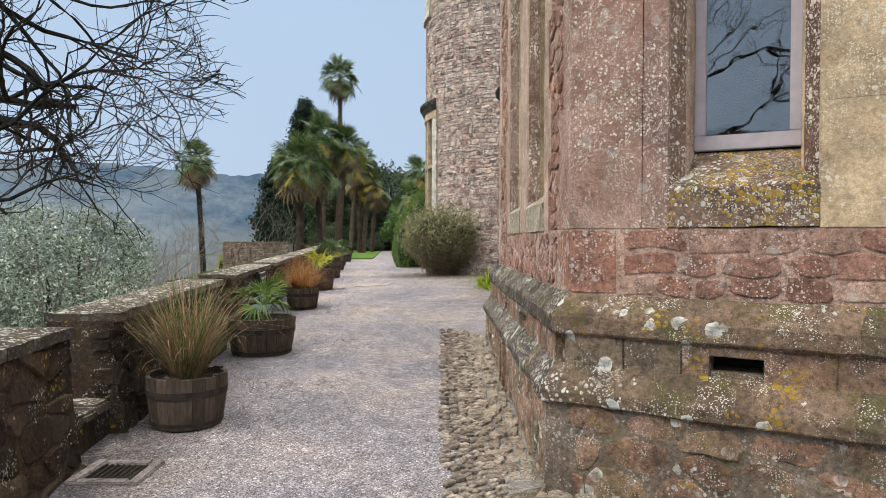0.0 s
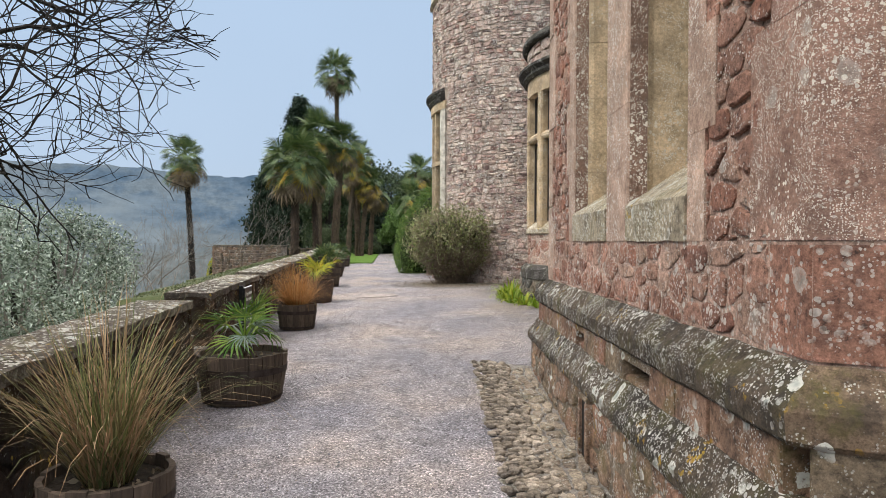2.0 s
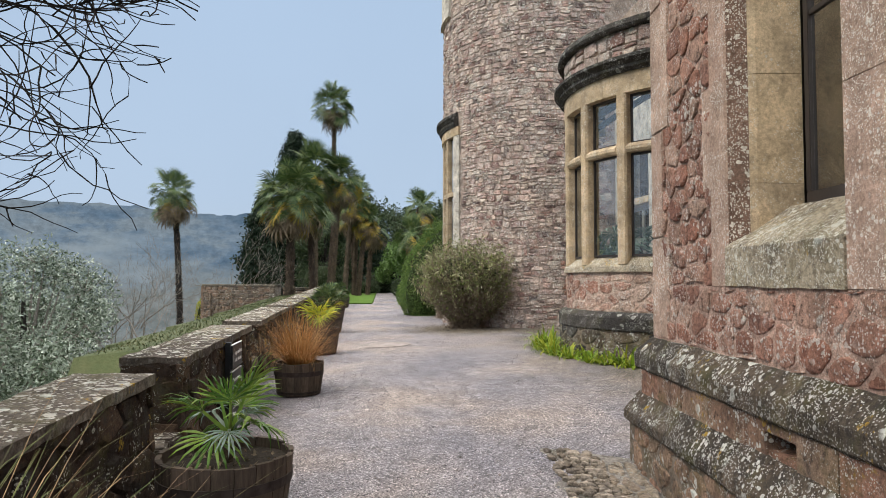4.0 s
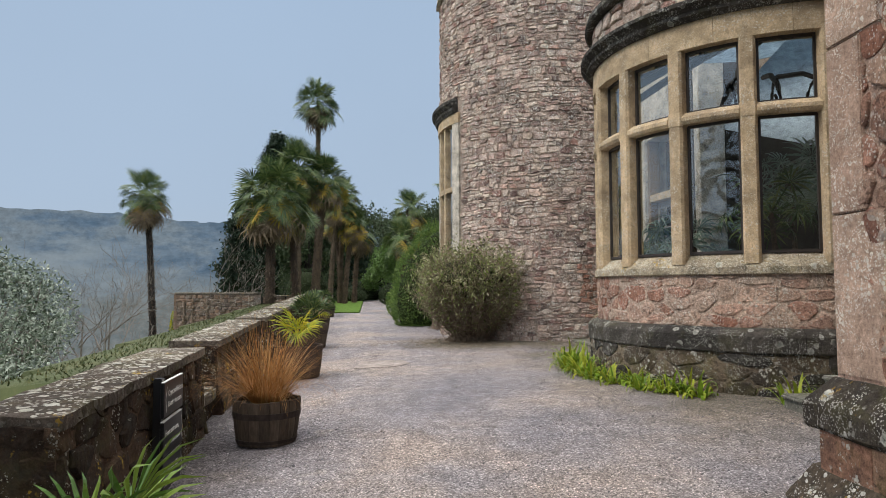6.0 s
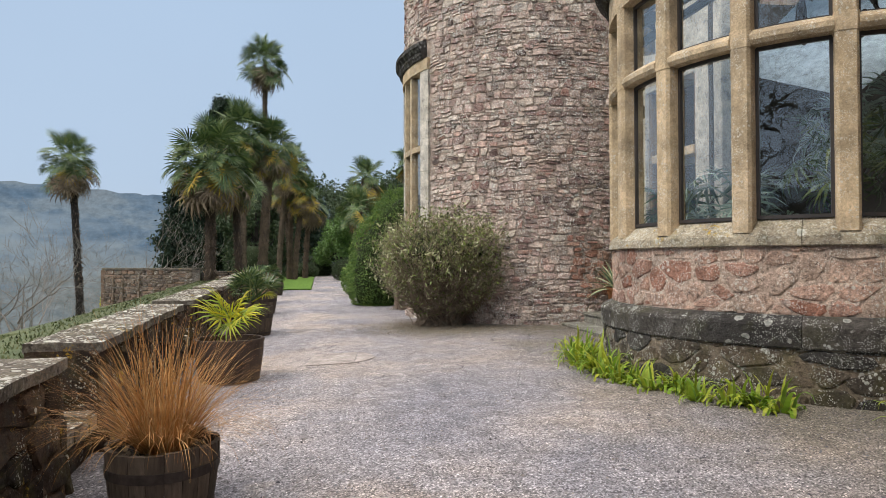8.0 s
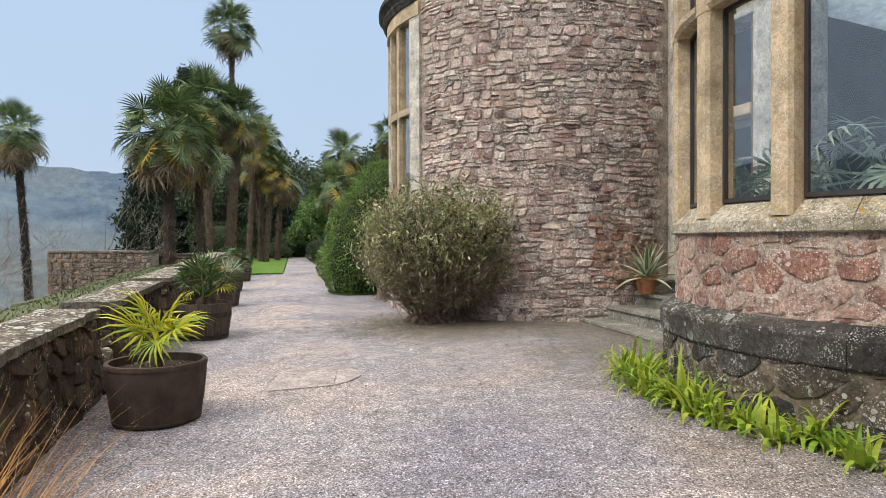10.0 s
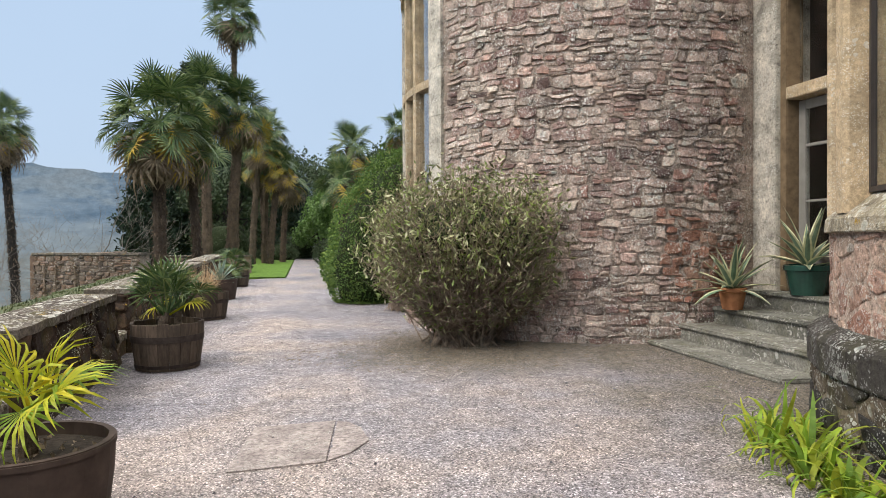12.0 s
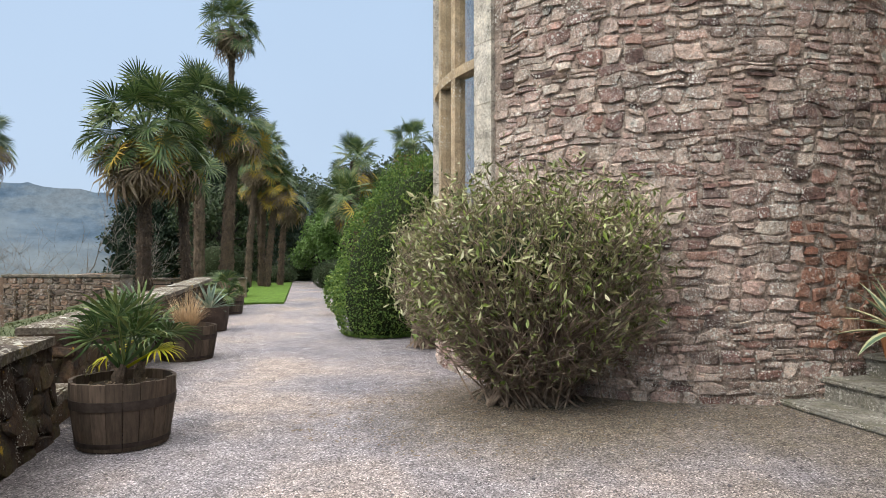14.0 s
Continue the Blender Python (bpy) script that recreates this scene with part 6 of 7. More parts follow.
POTS = [(-2.18, 5.62, 0.33, 0.43), (-2.41, 8.78, 0.44, 0.47), (-2.74, 12.88, 0.315, 0.41), (-3.17, 16.85, 0.395, 0.49), (-3.69, 21.30, 0.40, 0.53), (-4.25, 25.80, 0.42, 0.50), (-4.70, 29.6, 0.38, 0.48), (-5.02, 33.6, 0.38, 0.46)]
OLD = "weathered oak half-barrel planter with rusty iron hoops"
DARKP = "dark brown stained half-barrel planter on gravel"
tops = [barrel(*p, M_TUB if i in (3, 6) else M_OAK, DARKP if i in (3, 6) else OLD, smooth=i in (3, 6))[1] for i, p in enumerate(POTS)]


def tuft(name, i, label, mats, n, height, spread, width, droop, base=0.1):
    g = empty(name, pose(POTS[i][0], POTS[i][1], tops[i]), label=label, category="grass plant")
    for k, (m, share) in enumerate(mats):
        blades(random.Random(i * 10 + k), int(n * share), base, height, spread, width, droop).ob("blades", m, g)
    return g


tuft("ornamental_grass", 0, "straw and green arching ornamental grass in a barrel", [(M_STRAW, 0.75), (M_STRAW_GREEN, 0.35)], 520, 1.05, 0.60, 0.0042, 0.8, 0.12)
tuft("ornamental_grass", 2, "rust-orange sedge tuft in a half barrel", [(M_RUST, 1.0)], 1000, 0.80, 0.72, 0.0028, 0.55, 0.13)
tuft("ornamental_grass", 5, "dry pale buff grass tuft in a half barrel", [(M_PALE_BLADE, 1.0)], 420, 0.6, 0.42, 0.004, 0.4)


def pot_palm(i, label, mat, count, leaf, pet, stems=1, stem=0.22, extra=None, elev=(70, -8), seg=15, width=0.05):
    x, y, r, h = POTS[i]
    p = empty("potted_palm", pose(x, y, tops[i] - 0.01), label=label, category="palm plant")
    rng = random.Random(40 + i)
    for s in range(stems):
        ox, oy = (rng.uniform(-0.12, 0.12), rng.uniform(-0.12, 0.12)) if stems > 1 else (0, 0)
        hgt = stem * rng.uniform(0.7, 1.2)
        v, f = tube([(ox, oy, -0.03), (ox, oy, hgt * 0.5), (ox + 0.02, oy, hgt)], [0.05, 0.046, 0.026], 8)
        mesh_ob("stem", v, f, M_TRUNK, p)
        crown(rng, (ox + 0.02, oy, hgt), count, pet, leaf, elev, 0.3, seg, width, 190).ob("leaves", mat, p)
    if extra:
        crown(rng, (0.02, 0, stem), extra[1], pet * 0.9, leaf * 0.9, (48, 5), 0.3, seg, width, 190).ob("old_leaves", extra[0], p)
    return p


pot_palm(1, "young green fan palm in an oak half barrel", M_POT_PALM, 8, 0.33, 0.27, 1, 0.22, (M_YUCCA, 3), (78, 14), 13, 0.036)
pot_palm(3, "yellow-green young fan palm in a dark barrel", M_CHARTREUSE, 6, 0.36, 0.24, 1, 0.26, (M_LIME, 3), (80, 30), 13, 0.034)
pot_palm(4, "bushy green dwarf fan palm with yellowing leaves", M_PALM, 7, 0.32, 0.38, 3, 0.16, (M_CHARTREUSE, 2), (86, 28), 14, 0.04)
pot_palm(7, "dark green dwarf palm in a half barrel", M_PALM, 12, 0.3, 0.4, 2, 0.16)


def rosette(name, m, label, category, n, length, width, mat, edge=None, thick=0.02, curl=0.25, elev=(85, 5), seed=1):
    """A rosette of stiff, pointed, gutter-shaped leaves."""
    p = empty(name, m, label=label, category=category)
    rng = random.Random(seed)
    body, rim = Pile(), Pile()
    for i in range(n):
        a = i * 2.39996 + rng.uniform(-0.2, 0.2)
        e = radians(elev[0] + (elev[1] - elev[0]) * (i + 0.5) / n + rng.uniform(-6, 6))
        ln = length * rng.uniform(0.75, 1.1)
        ca, sa = math.cos(a), math.sin(a)
        mids = []
        x = z = 0.0
        ang = e
        seg = 6
        for k in range(seg + 1):
            mids.append((x, z, ang))
            x += math.cos(ang) * ln / seg
            z += math.sin(ang) * ln / seg
            ang -= curl * (1 - math.sin(e) * 0.6) / seg * 2
        vs, ve = [], []
        for k, (x, z, an) in enumerate(mids):
            t = k / seg
            w = width * (0.55 + 1.2 * t * (1 - t) * 1.6) * (1 - t ** 3)
            lift = w * 0.35
            for q, dz in ((-1, lift), (-0.55, lift * 0.45), (0, 0), (0.55, lift * 0.45), (1, lift)):
                px, py = x - dz * math.sin(an), q * w
                vs.append((px * ca - py * sa, px * sa + py * ca, z + dz * math.cos(an)))
        fb = [(5 * k + j, 5 * k + j + 1, 5 * k + j + 6, 5 * k + j + 5) for k in range(seg) for j in (1, 2)]
        fe = [(5 * k + j, 5 * k + j + 1, 5 * k + j + 6, 5 * k + j + 5) for k in range(seg) for j in (0, 3)]
        body.add(vs, fb if edge else fb + fe)
        if edge:
            rim.add(vs, fe)
    body.ob("leaves", mat, p)
    if edge:
        rim.ob("leaf_margin", edge, p, "cream leaf margins")
    return p


rosette("yucca", pose(POTS[6][0], POTS[6][1], tops[6]), "silvery blue-green yucca rosette in a barrel", "yucca plant", 40, 0.62, 0.028, M_YUCCA, seed=3)


def flower_pot(x, y, z, r, h, mat, label, name):
    p = empty(name, pose(x, y, z), label=label, category="flower pot")
    part("pot", arc_band(0, 0, [(0.01, 0.0), (r * 0.7, 0.0), (r * 0.94, h * 0.8), (r * 0.94, h), (r * 0.84, h), (r * 0.82, h * 0.82), (0.01, h * 0.82)], 0, 359.6, 32), mat, p)
    part("rim", arc_band(0, 0, [(r * 0.93, h * 0.80), (r * 1.02, h * 0.82), (r * 1.02, h * 0.98), (r * 0.93, h * 1.005)], 0, 359.6, 32), mat, p)
    part("soil", arc_band(0, 0, [(0.01, h * 0.80), (r * 0.84, h * 0.80), (r * 0.84, h * 0.88), (0.01, h * 0.9)], 0, 359.6, 24), M_SOIL, p)
    return p


flower_pot(3.18, 21.05, 0.934, 0.17, 0.27, M_TERRACOTTA, "orange terracotta pot standing on the steps", "terracotta_pot")
rosette("agave", pose(3.18, 21.05, 0.934 + 0.24), "variegated agave with cream leaf edges in terracotta", "agave plant", 26, 0.70, 0.052, M_AGAVE, M_AGAVE_EDGE, seed=4, elev=(85, -5), curl=0.3)
flower_pot(3.84, 20.55, 1.144, 0.26, 0.36, M_GREENPOT, "dark green glazed pot on the top step", "glazed_pot")
rosette("agave", pose(3.84, 20.55, 1.144 + 0.32), "large variegated agave in a green glazed pot", "agave plant", 22, 0.75, 0.055, M_AGAVE, M_AGAVE_EDGE, seed=5, elev=(80, 5), curl=0.35)

# strap-leaved plants at the foot of the bow
prng = random.Random(91)
spots = [158 + 4.1 * i for i in range(18)] + [247, 250.5, 254, 257.5]
for i, a in enumerate(spots):
    a += prng.uniform(-1.2, 1.2)
    r = BR + 0.36 + prng.uniform(-0.06, 0.22)
    x, y = BX + r * math.cos(radians(a)), BY + r * math.sin(radians(a))
    sc = prng.uniform(0.7, 1.1) * (1.1 if a < 195 else 0.85)
    g = empty("border_plant", pose(x, y, float(gz(x, y)) - 0.01), label="clump of bright lime-green strap leaves by the wall", category="plant", group="plants along the bow")
    blades(random.Random(500 + i), 32, 0.11, 0.46 * sc, 0.42 * sc, 0.021, 1.9, 6).ob("leaves", M_LIME, g)
    blades(random.Random(700 + i), 6, 0.08, 0.16 * sc, 0.24 * sc, 0.013, 0.9).ob("old_leaves", M_PALM_DEAD if i % 3 else M_DARKLEAF, g)


# ---- shrubs ----
def twiggy_shrub(x, y, rx, ry, h, name, label, twigs, leaves_each, leaf, mat, seed, low=-0.72):
    """Many bare stems that fan out from the foot, with leafy sprays over the upper and outer part."""
    z = float(gz(x, y))
    s = empty(name, pose(x, y, z), label=label, category="shrub")
    rng = random.Random(seed)
    nr = np.random.default_rng(seed)
    wood_p, pts = Pile(), []
    for i in range(twigs):
        a = rng.uniform(0, 2 * math.pi)
        q = rng.uniform(low, 1.0)
        e = math.asin(q)
        k = 1 + 0.20 * noise.noise((math.cos(a) * 2.4, math.sin(a) * 2.4, e * 2.2 + seed)) + rng.uniform(-0.14, 0.10) + (0.09 if rng.random() < 0.06 else 0)
        flat = math.cos(e) ** 0.72 * (1 + 0.6 * min(q, 0.0))
        tip = Vector((rx * math.cos(a) * flat * k, ry * math.sin(a) * flat * k - 0.12, h * (0.48 + 0.50 * math.copysign(abs(q) ** 0.8, q)) * (0.5 + 0.5 * k)))
        tip.z = max(tip.z, 0.06)
        root = Vector((rng.gauss(0, 0.17), rng.gauss(0, 0.14), 0))
        midp = root.lerp(tip, 0.5) + Vector((rng.uniform(-0.12, 0.12), rng.uniform(-0.12, 0.12), 0.10 * (1 - q)))
        wood_p.add(*tube([root, midp, tip], [0.011, 0.006, 0.002], 3))
        share = 0.10 + 0.90 * min(1.0, max(0.0, (tip.z / h - 0.22) * 2.0))
        if math.sin(a) < 0 and abs(math.cos(a)) < 0.75 and tip.z < 0.55 * h:
            share *= 0.55
        for j in range(int(leaves_each * share + rng.random())):
            t = rng.uniform(0.60, 1.02) if rng.random() < 0.85 else rng.uniform(0.4, 0.7)
            c = midp.lerp(tip, (t - 0.5) * 2) if t > 0.5 else root.lerp(midp, t * 2)
            pts.append(tuple(c + Vector((rng.gauss(0, 0.05), rng.gauss(0, 0.05), rng.gauss(0, 0.045)))))
        for j in range(3):
            c = midp.lerp(tip, rng.uniform(0.1, 0.95))
            wood_p.add(*tube([c, c + Vector((rng.uniform(-0.16, 0.16), rng.uniform(-0.16, 0.16), rng.uniform(-0.03, 0.2)))], [0.0045, 0.002], 3))
    tagged(wood_p.ob("twig_mass", M_TWIG, s), kind="stuff")
    # a near-black body added inside the twigs to stand in for shade
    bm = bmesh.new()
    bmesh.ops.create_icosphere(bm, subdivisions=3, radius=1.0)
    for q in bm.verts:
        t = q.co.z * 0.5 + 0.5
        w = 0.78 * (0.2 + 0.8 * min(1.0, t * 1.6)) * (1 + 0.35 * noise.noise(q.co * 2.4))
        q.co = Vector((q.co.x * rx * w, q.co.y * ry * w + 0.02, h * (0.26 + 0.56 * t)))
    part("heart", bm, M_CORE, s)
    v, f = leaf_cloud(nr, np.array(pts), leaf, 0.30, 0.45)
    mesh_ob("foliage", v, f, mat, s)
    return s


twiggy_shrub(-0.06, 22.1, 1.34, 1.15, 2.34, "round_shrub", "large rounded olive-brown evergreen shrub against the tower", 1500, 19, 0.092, M_BUSH, 8)


def clipped(x, y, rx, ry, h, name, label, count, leaf, mat, seed, lean=(0.0, 0.0), core=True, foot=None):
    """A clipped shrub: dense, uneven leaf shell over a dark body standing in for shade."""
    z = float(gz(x, y)) if foot is None else foot
    s = empty(name, pose(x, y, z), label=label, category="shrub")
    nr = np.random.default_rng(seed)
    d = nr.normal(size=(count, 3))
    d /= np.linalg.norm(d, axis=1)[:, None]
    k = np.array([1 + 0.10 * noise.noise((p[0] * 2.6, p[1] * 2.6, p[2] * 2.6 + seed)) + 0.05 * noise.noise((p[0] * 9, p[1] * 9, p[2] * 9)) for p in d])
    k *= nr.uniform(0.90, 1.03, count)
    hz = (d[:, 2] * 0.5 + 0.5)
    prof = np.sin(np.clip(hz, 0, 1) ** 0.75 * math.pi) ** 0.5 * 0.12 + np.sqrt(1 - d[:, 2] ** 2)
    rr = np.sqrt(1 - d[:, 2] ** 2)
    px = np.where(rr > 0, d[:, 0] / np.maximum(rr, 1e-6) * prof, 0) * rx * k + lean[0] * hz ** 2
    py = np.where(rr > 0, d[:, 1] / np.maximum(rr, 1e-6) * prof, 0) * ry * k + lean[1] * hz ** 2
    pts = np.stack([px, py, np.maximum((hz * 1.16 - 0.16) * h * (0.5 + 0.5 * k), 0.02)], 1)
    v, f = leaf_cloud(nr, pts, leaf, 0.5, 0.2, flat=d * 0.8)
    mesh_ob("foliage", v, f, mat, s)
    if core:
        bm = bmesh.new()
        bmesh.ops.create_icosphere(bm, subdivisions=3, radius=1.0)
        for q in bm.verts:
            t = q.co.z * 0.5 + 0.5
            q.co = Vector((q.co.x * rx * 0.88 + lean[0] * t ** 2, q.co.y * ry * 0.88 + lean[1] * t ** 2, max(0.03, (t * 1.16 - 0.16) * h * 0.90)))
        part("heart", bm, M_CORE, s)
    return s


clipped(-1.28, 28.3, 0.93, 1.0, 3.5, "clipped_evergreen", "tall clipped dark green evergreen beside the tower", 26000, 0.055, M_YEW, 12, lean=(0.9, 0.0))
twiggy_shrub(-0.45, 26.3, 0.72, 0.8, 2.25, "clipped_shrub", "grey-green clipped shrub between two larger bushes", 900, 17, 0.08, M_BUSH, 13)


def fallen_leaves():
    """Dry leaves and twigs on the gravel round the foot of the big shrub and along the tower."""
    nr = np.random.default_rng(23)
    n = 3800
    a, r = nr.uniform(0, 2 * math.pi, n), 0.25 + 2.0 * nr.random(n) ** 0.8
    x, y = 0.15 + r * np.cos(a) * 1.15, 21.75 + r * np.sin(a) * 0.75
    ok = np.hypot(x - TX, y - TY) > TR + 0.06
    x, y = x[ok], y[ok]
    pts = np.stack([x, y, gz(x, y) + 0.016 + nr.uniform(0, 0.012, len(x))], 1)
    v, f = leaf_cloud(nr, pts, 0.055, 0.3, 0.0)
    v[:, 2] = np.repeat(pts[:, 2], 4) + (v[:, 2] - np.repeat(pts[:, 2], 4)) * 0.25
    tagged(mesh_ob("leaf_litter", v, f, M_PALM_DEAD), "dry brown leaf litter on the gravel under the shrub", "leaf litter", kind="stuff")


fallen_leaves()


# ---- palms ----
def palm(x, y, zb, height, r_crown, trunk_r, label, seed, lean=(0, 0), leaves=44, dead=16, yellow=5, skirt=1.0, name="fan_palm", bark=None):
    p = empty(name, pose(x, y, zb), label=label, category="palm tree", group="fan palms beyond the terrace")
    rng = random.Random(seed)
    n = max(10, int(height / 0.16))
    pts, rad = [], []
    for i in range(n + 1):
        t = i / n
        pts.append((lean[0] * t ** 1.4, lean[1] * t, height * t))
        rad.append(trunk_r * (1.06 - 0.20 * t) * rng.uniform(0.93, 1.07))
    v, f = tube(pts, rad, 11)
    v = [(q[0] * 1 + 0.02 * noise.noise((q[0] * 9, q[1] * 9, q[2] * 7)), q[1] + 0.02 * noise.noise((q[0] * 8, q[2] * 7, 3)), q[2]) for q in v]
    mesh_ob("trunk", v, f, bark or M_TRUNK, p)
    stub = Pile()
    for i in range(int(height * 75)):
        t = rng.uniform(0.05, 0.99)
        a = rng.uniform(0, 6.28)
        r = trunk_r * (1.02 - 0.2 * t)
        c = (lean[0] * t ** 1.4 + r * math.cos(a), lean[1] * t + r * math.sin(a), height * t)
        k = rng.uniform(0.03, 0.10)
        stub.add(*stalk(c, (c[0] + k * math.cos(a), c[1] + k * math.sin(a), c[2] + rng.uniform(-0.16, 0.10)), 0.018))
    tagged(stub.ob("leaf_base_mass", M_TRUNK, p), kind="stuff")
    top = (lean[0], lean[1], height)
    crown(rng, top, int(leaves * 0.85), r_crown * 0.60, r_crown * 0.42, (86, -48), 0.18, 24, 0.036).ob("crown", M_PALM, p)
    if yellow:
        crown(rng, (top[0], top[1], top[2] - 0.15), int(yellow * 1.2), r_crown * 0.55, r_crown * 0.44, (-5, -60), 0.2, 20, 0.040).ob("yellow_fronds", M_PALM_YELLOW, p)
    if dead:
        crown(rng, (top[0], top[1], top[2] - 0.2), int(dead * 1.3), r_crown * 0.42 * skirt, r_crown * 0.46, (-30, -84), 0.5, 15, 0.040).ob("dead_fronds", M_PALM_DEAD, p)
    return p


LAB = "shaggy fan palm with brown trunk, yellowing and dead fronds"
palm(-7.6, 35.1, -0.4, 5.95, 2.0, 0.20, LAB, 1, leaves=60, dead=30, yellow=13, skirt=1.3)
palm(-6.7, 36.3, -0.2, 5.2, 1.5, 0.15, LAB, 2, lean=(-0.3, 0.2), leaves=34, dead=16, yellow=6)
palm(-8.1, 44.2, 0.0, 8.4, 2.0, 0.22, LAB, 3, leaves=50, dead=20, yellow=5)
palm(-7.2, 44.8, 0.0, 7.7, 1.9, 0.24, LAB, 4, lean=(0.5, 0), leaves=46, dead=22, yellow=8)
palm(-7.75, 49.5, 0.0, 13.6, 1.95, 0.15, "very tall slender fan palm standing above the others", 5, leaves=42, dead=14, yellow=0)
for i, (x, y, h, lx) in enumerate(((-6.9, 49.2, 6.6, 0.5), (-6.4, 50.4, 7.5, 0.2), (-6.0, 49.6, 5.6, 0.5), (-5.6, 52.0, 5.0, 0.3), (-6.6, 53.0, 6.0, -0.4))):
    palm(x, y, 0.3, h, 1.5, 0.16, LAB, 20 + i, lean=(lx, 0), leaves=34, dead=20, yellow=8, skirt=1.2)
palm(-15.75, 43.6, -3.5, 10.2, 1.75, 0.17, "lone slender fan palm with a brown skirt of dead fronds", 7, lean=(-0.55, 0), leaves=40, dead=22, yellow=3, skirt=1.4, bark=M_BARK)
palm(-1.7, 42.5, 0.5, 5.4, 1.35, 0.18, LAB, 8, leaves=38, dead=14, yellow=4)
palm(-1.95, 40.0, 0.5, 3.6, 1.3, 0.18, LAB, 9, leaves=34, dead=18, yellow=8)
palm(0.9, 45.0, 0.5, 6.6, 1.4, 0.18, LAB, 10, leaves=38, dead=12, yellow=4)


# ---- trees ----
def grow(rng, pile, p, d, length, radius, depth, keep, tips, bend=0.25, drop=0.0, kids=(2, 4), sides=5):
    """A branch that wanders, thins and forks."""
    n = 7
    pts, rad = [Vector(p)], [radius]
    q, v = Vector(p), Vector(d).normalized()
    for i in range(n):
        v = (v + Vector((rng.gauss(0, bend), rng.gauss(0, bend), rng.gauss(0, bend) - drop + (0.12 if depth < 2 else 0.0))) * 0.55).normalized()
        q = q + v * (length / n)
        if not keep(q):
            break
        pts.append(q.copy())
        rad.append(radius * (1 - 0.55 * (i + 1) / n))
    if len(pts) < 2:
        return
    pile.add(*tube(pts, rad, sides if radius > 0.02 else 4 if radius > 0.008 else 3))
    tips.append(pts[-1])
    if depth == 0:
        return
    for k in range(rng.randint(*kids) + (1 if depth > 2 else 0)):
        i = rng.randint(max(1, len(pts) - 4), len(pts) - 1)
        side = Vector((rng.gauss(0, 1), rng.gauss(0, 1), rng.gauss(0, 0.7)))
        nd = (v + side * rng.uniform(0.35, 0.65)).normalized()
        grow(rng, pile, pts[i], nd, length * rng.uniform(0.58, 0.9), max(rad[i] * rng.uniform(0.55, 0.78), 0.0068), depth - 1, keep, tips, bend, drop, kids, sides)


def bare_tree(name, x, y, z, height, label, seed, limbs, depth, keep=lambda q: True, thick=0.25, drop=0.05, spread=1.0, kids=(2, 4), bend=0.3, bark=None):
    t = empty(name, pose(x, y, z), label=label, category="tree")
    rng = random.Random(seed)
    o = Vector((x, y, z))
    tr = [(0, 0, 0), (0.1, 0.05, height * 0.3), (0.0, 0.2, height * 0.6), (0.15, 0.1, height)]
    mesh_ob("trunk", *tube(tr, [thick * 1.2, thick * 0.9, thick * 0.5, thick * 0.06], 10), bark or M_BARK, t)
    pile, tips = Pile(), []
    for d, zz, ln in limbs:
        grow(rng, pile, (0, 0, zz), d, ln, thick * 0.42, depth, lambda q: keep(q + o), tips, bend, drop, kids)
    pile.ob("branchwork", bark or M_BARK, t)
    return t, tips


# branches are cut off outside these bounds to fit the camera's view
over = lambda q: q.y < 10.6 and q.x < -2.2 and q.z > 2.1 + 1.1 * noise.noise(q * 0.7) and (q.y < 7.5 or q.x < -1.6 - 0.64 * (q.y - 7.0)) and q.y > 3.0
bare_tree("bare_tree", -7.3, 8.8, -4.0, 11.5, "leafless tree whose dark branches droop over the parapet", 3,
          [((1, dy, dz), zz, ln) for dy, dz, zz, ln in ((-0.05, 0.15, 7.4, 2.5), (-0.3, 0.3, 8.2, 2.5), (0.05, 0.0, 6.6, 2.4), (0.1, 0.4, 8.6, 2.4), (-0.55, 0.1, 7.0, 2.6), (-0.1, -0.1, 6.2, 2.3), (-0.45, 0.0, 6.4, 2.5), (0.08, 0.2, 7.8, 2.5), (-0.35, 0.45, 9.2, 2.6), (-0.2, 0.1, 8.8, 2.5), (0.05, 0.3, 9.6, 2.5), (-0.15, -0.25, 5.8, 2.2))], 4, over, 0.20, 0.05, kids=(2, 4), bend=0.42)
bare_tree("bare_tree", -7.5, -6.5, -2.5, 12.0, "leafless tree behind, mirrored in the sash window", 17,
          [((1, 0.2, 0.3), 6.0, 4.5), ((0.6, 0.8, 0.5), 7.0, 4.2), ((0.2, -1, 0.5), 6.5, 3.6), ((-0.6, 0.6, 0.6), 7.0, 3.6), ((0.9, -0.3, 0.7), 8.0, 3.8)], 4, lambda q: q.y < -0.5 and q.z > 2.2, 0.15, 0.02)
for i, (x, y, h) in enumerate(((-13.5, 33, 6.5), (-18, 40, 7.5), (-15.5, 52, 8.0), (-22, 48, 8.0), (-26, 60, 10.0), (-12.8, 47, 6.0), (-30, 42, 9.0))):
    z = terrain(x, y)
    bare_tree("sapling", x, y, z, h, "thin leafless tree on the slope below the terrace", 50 + i,
              [((math.cos(k * 2.4), math.sin(k * 2.4), 0.6 + 0.1 * k), h * (0.35 + 0.08 * k), h * 0.34) for k in range(6)], 3, thick=0.09, drop=-0.02, bark=M_SAP)


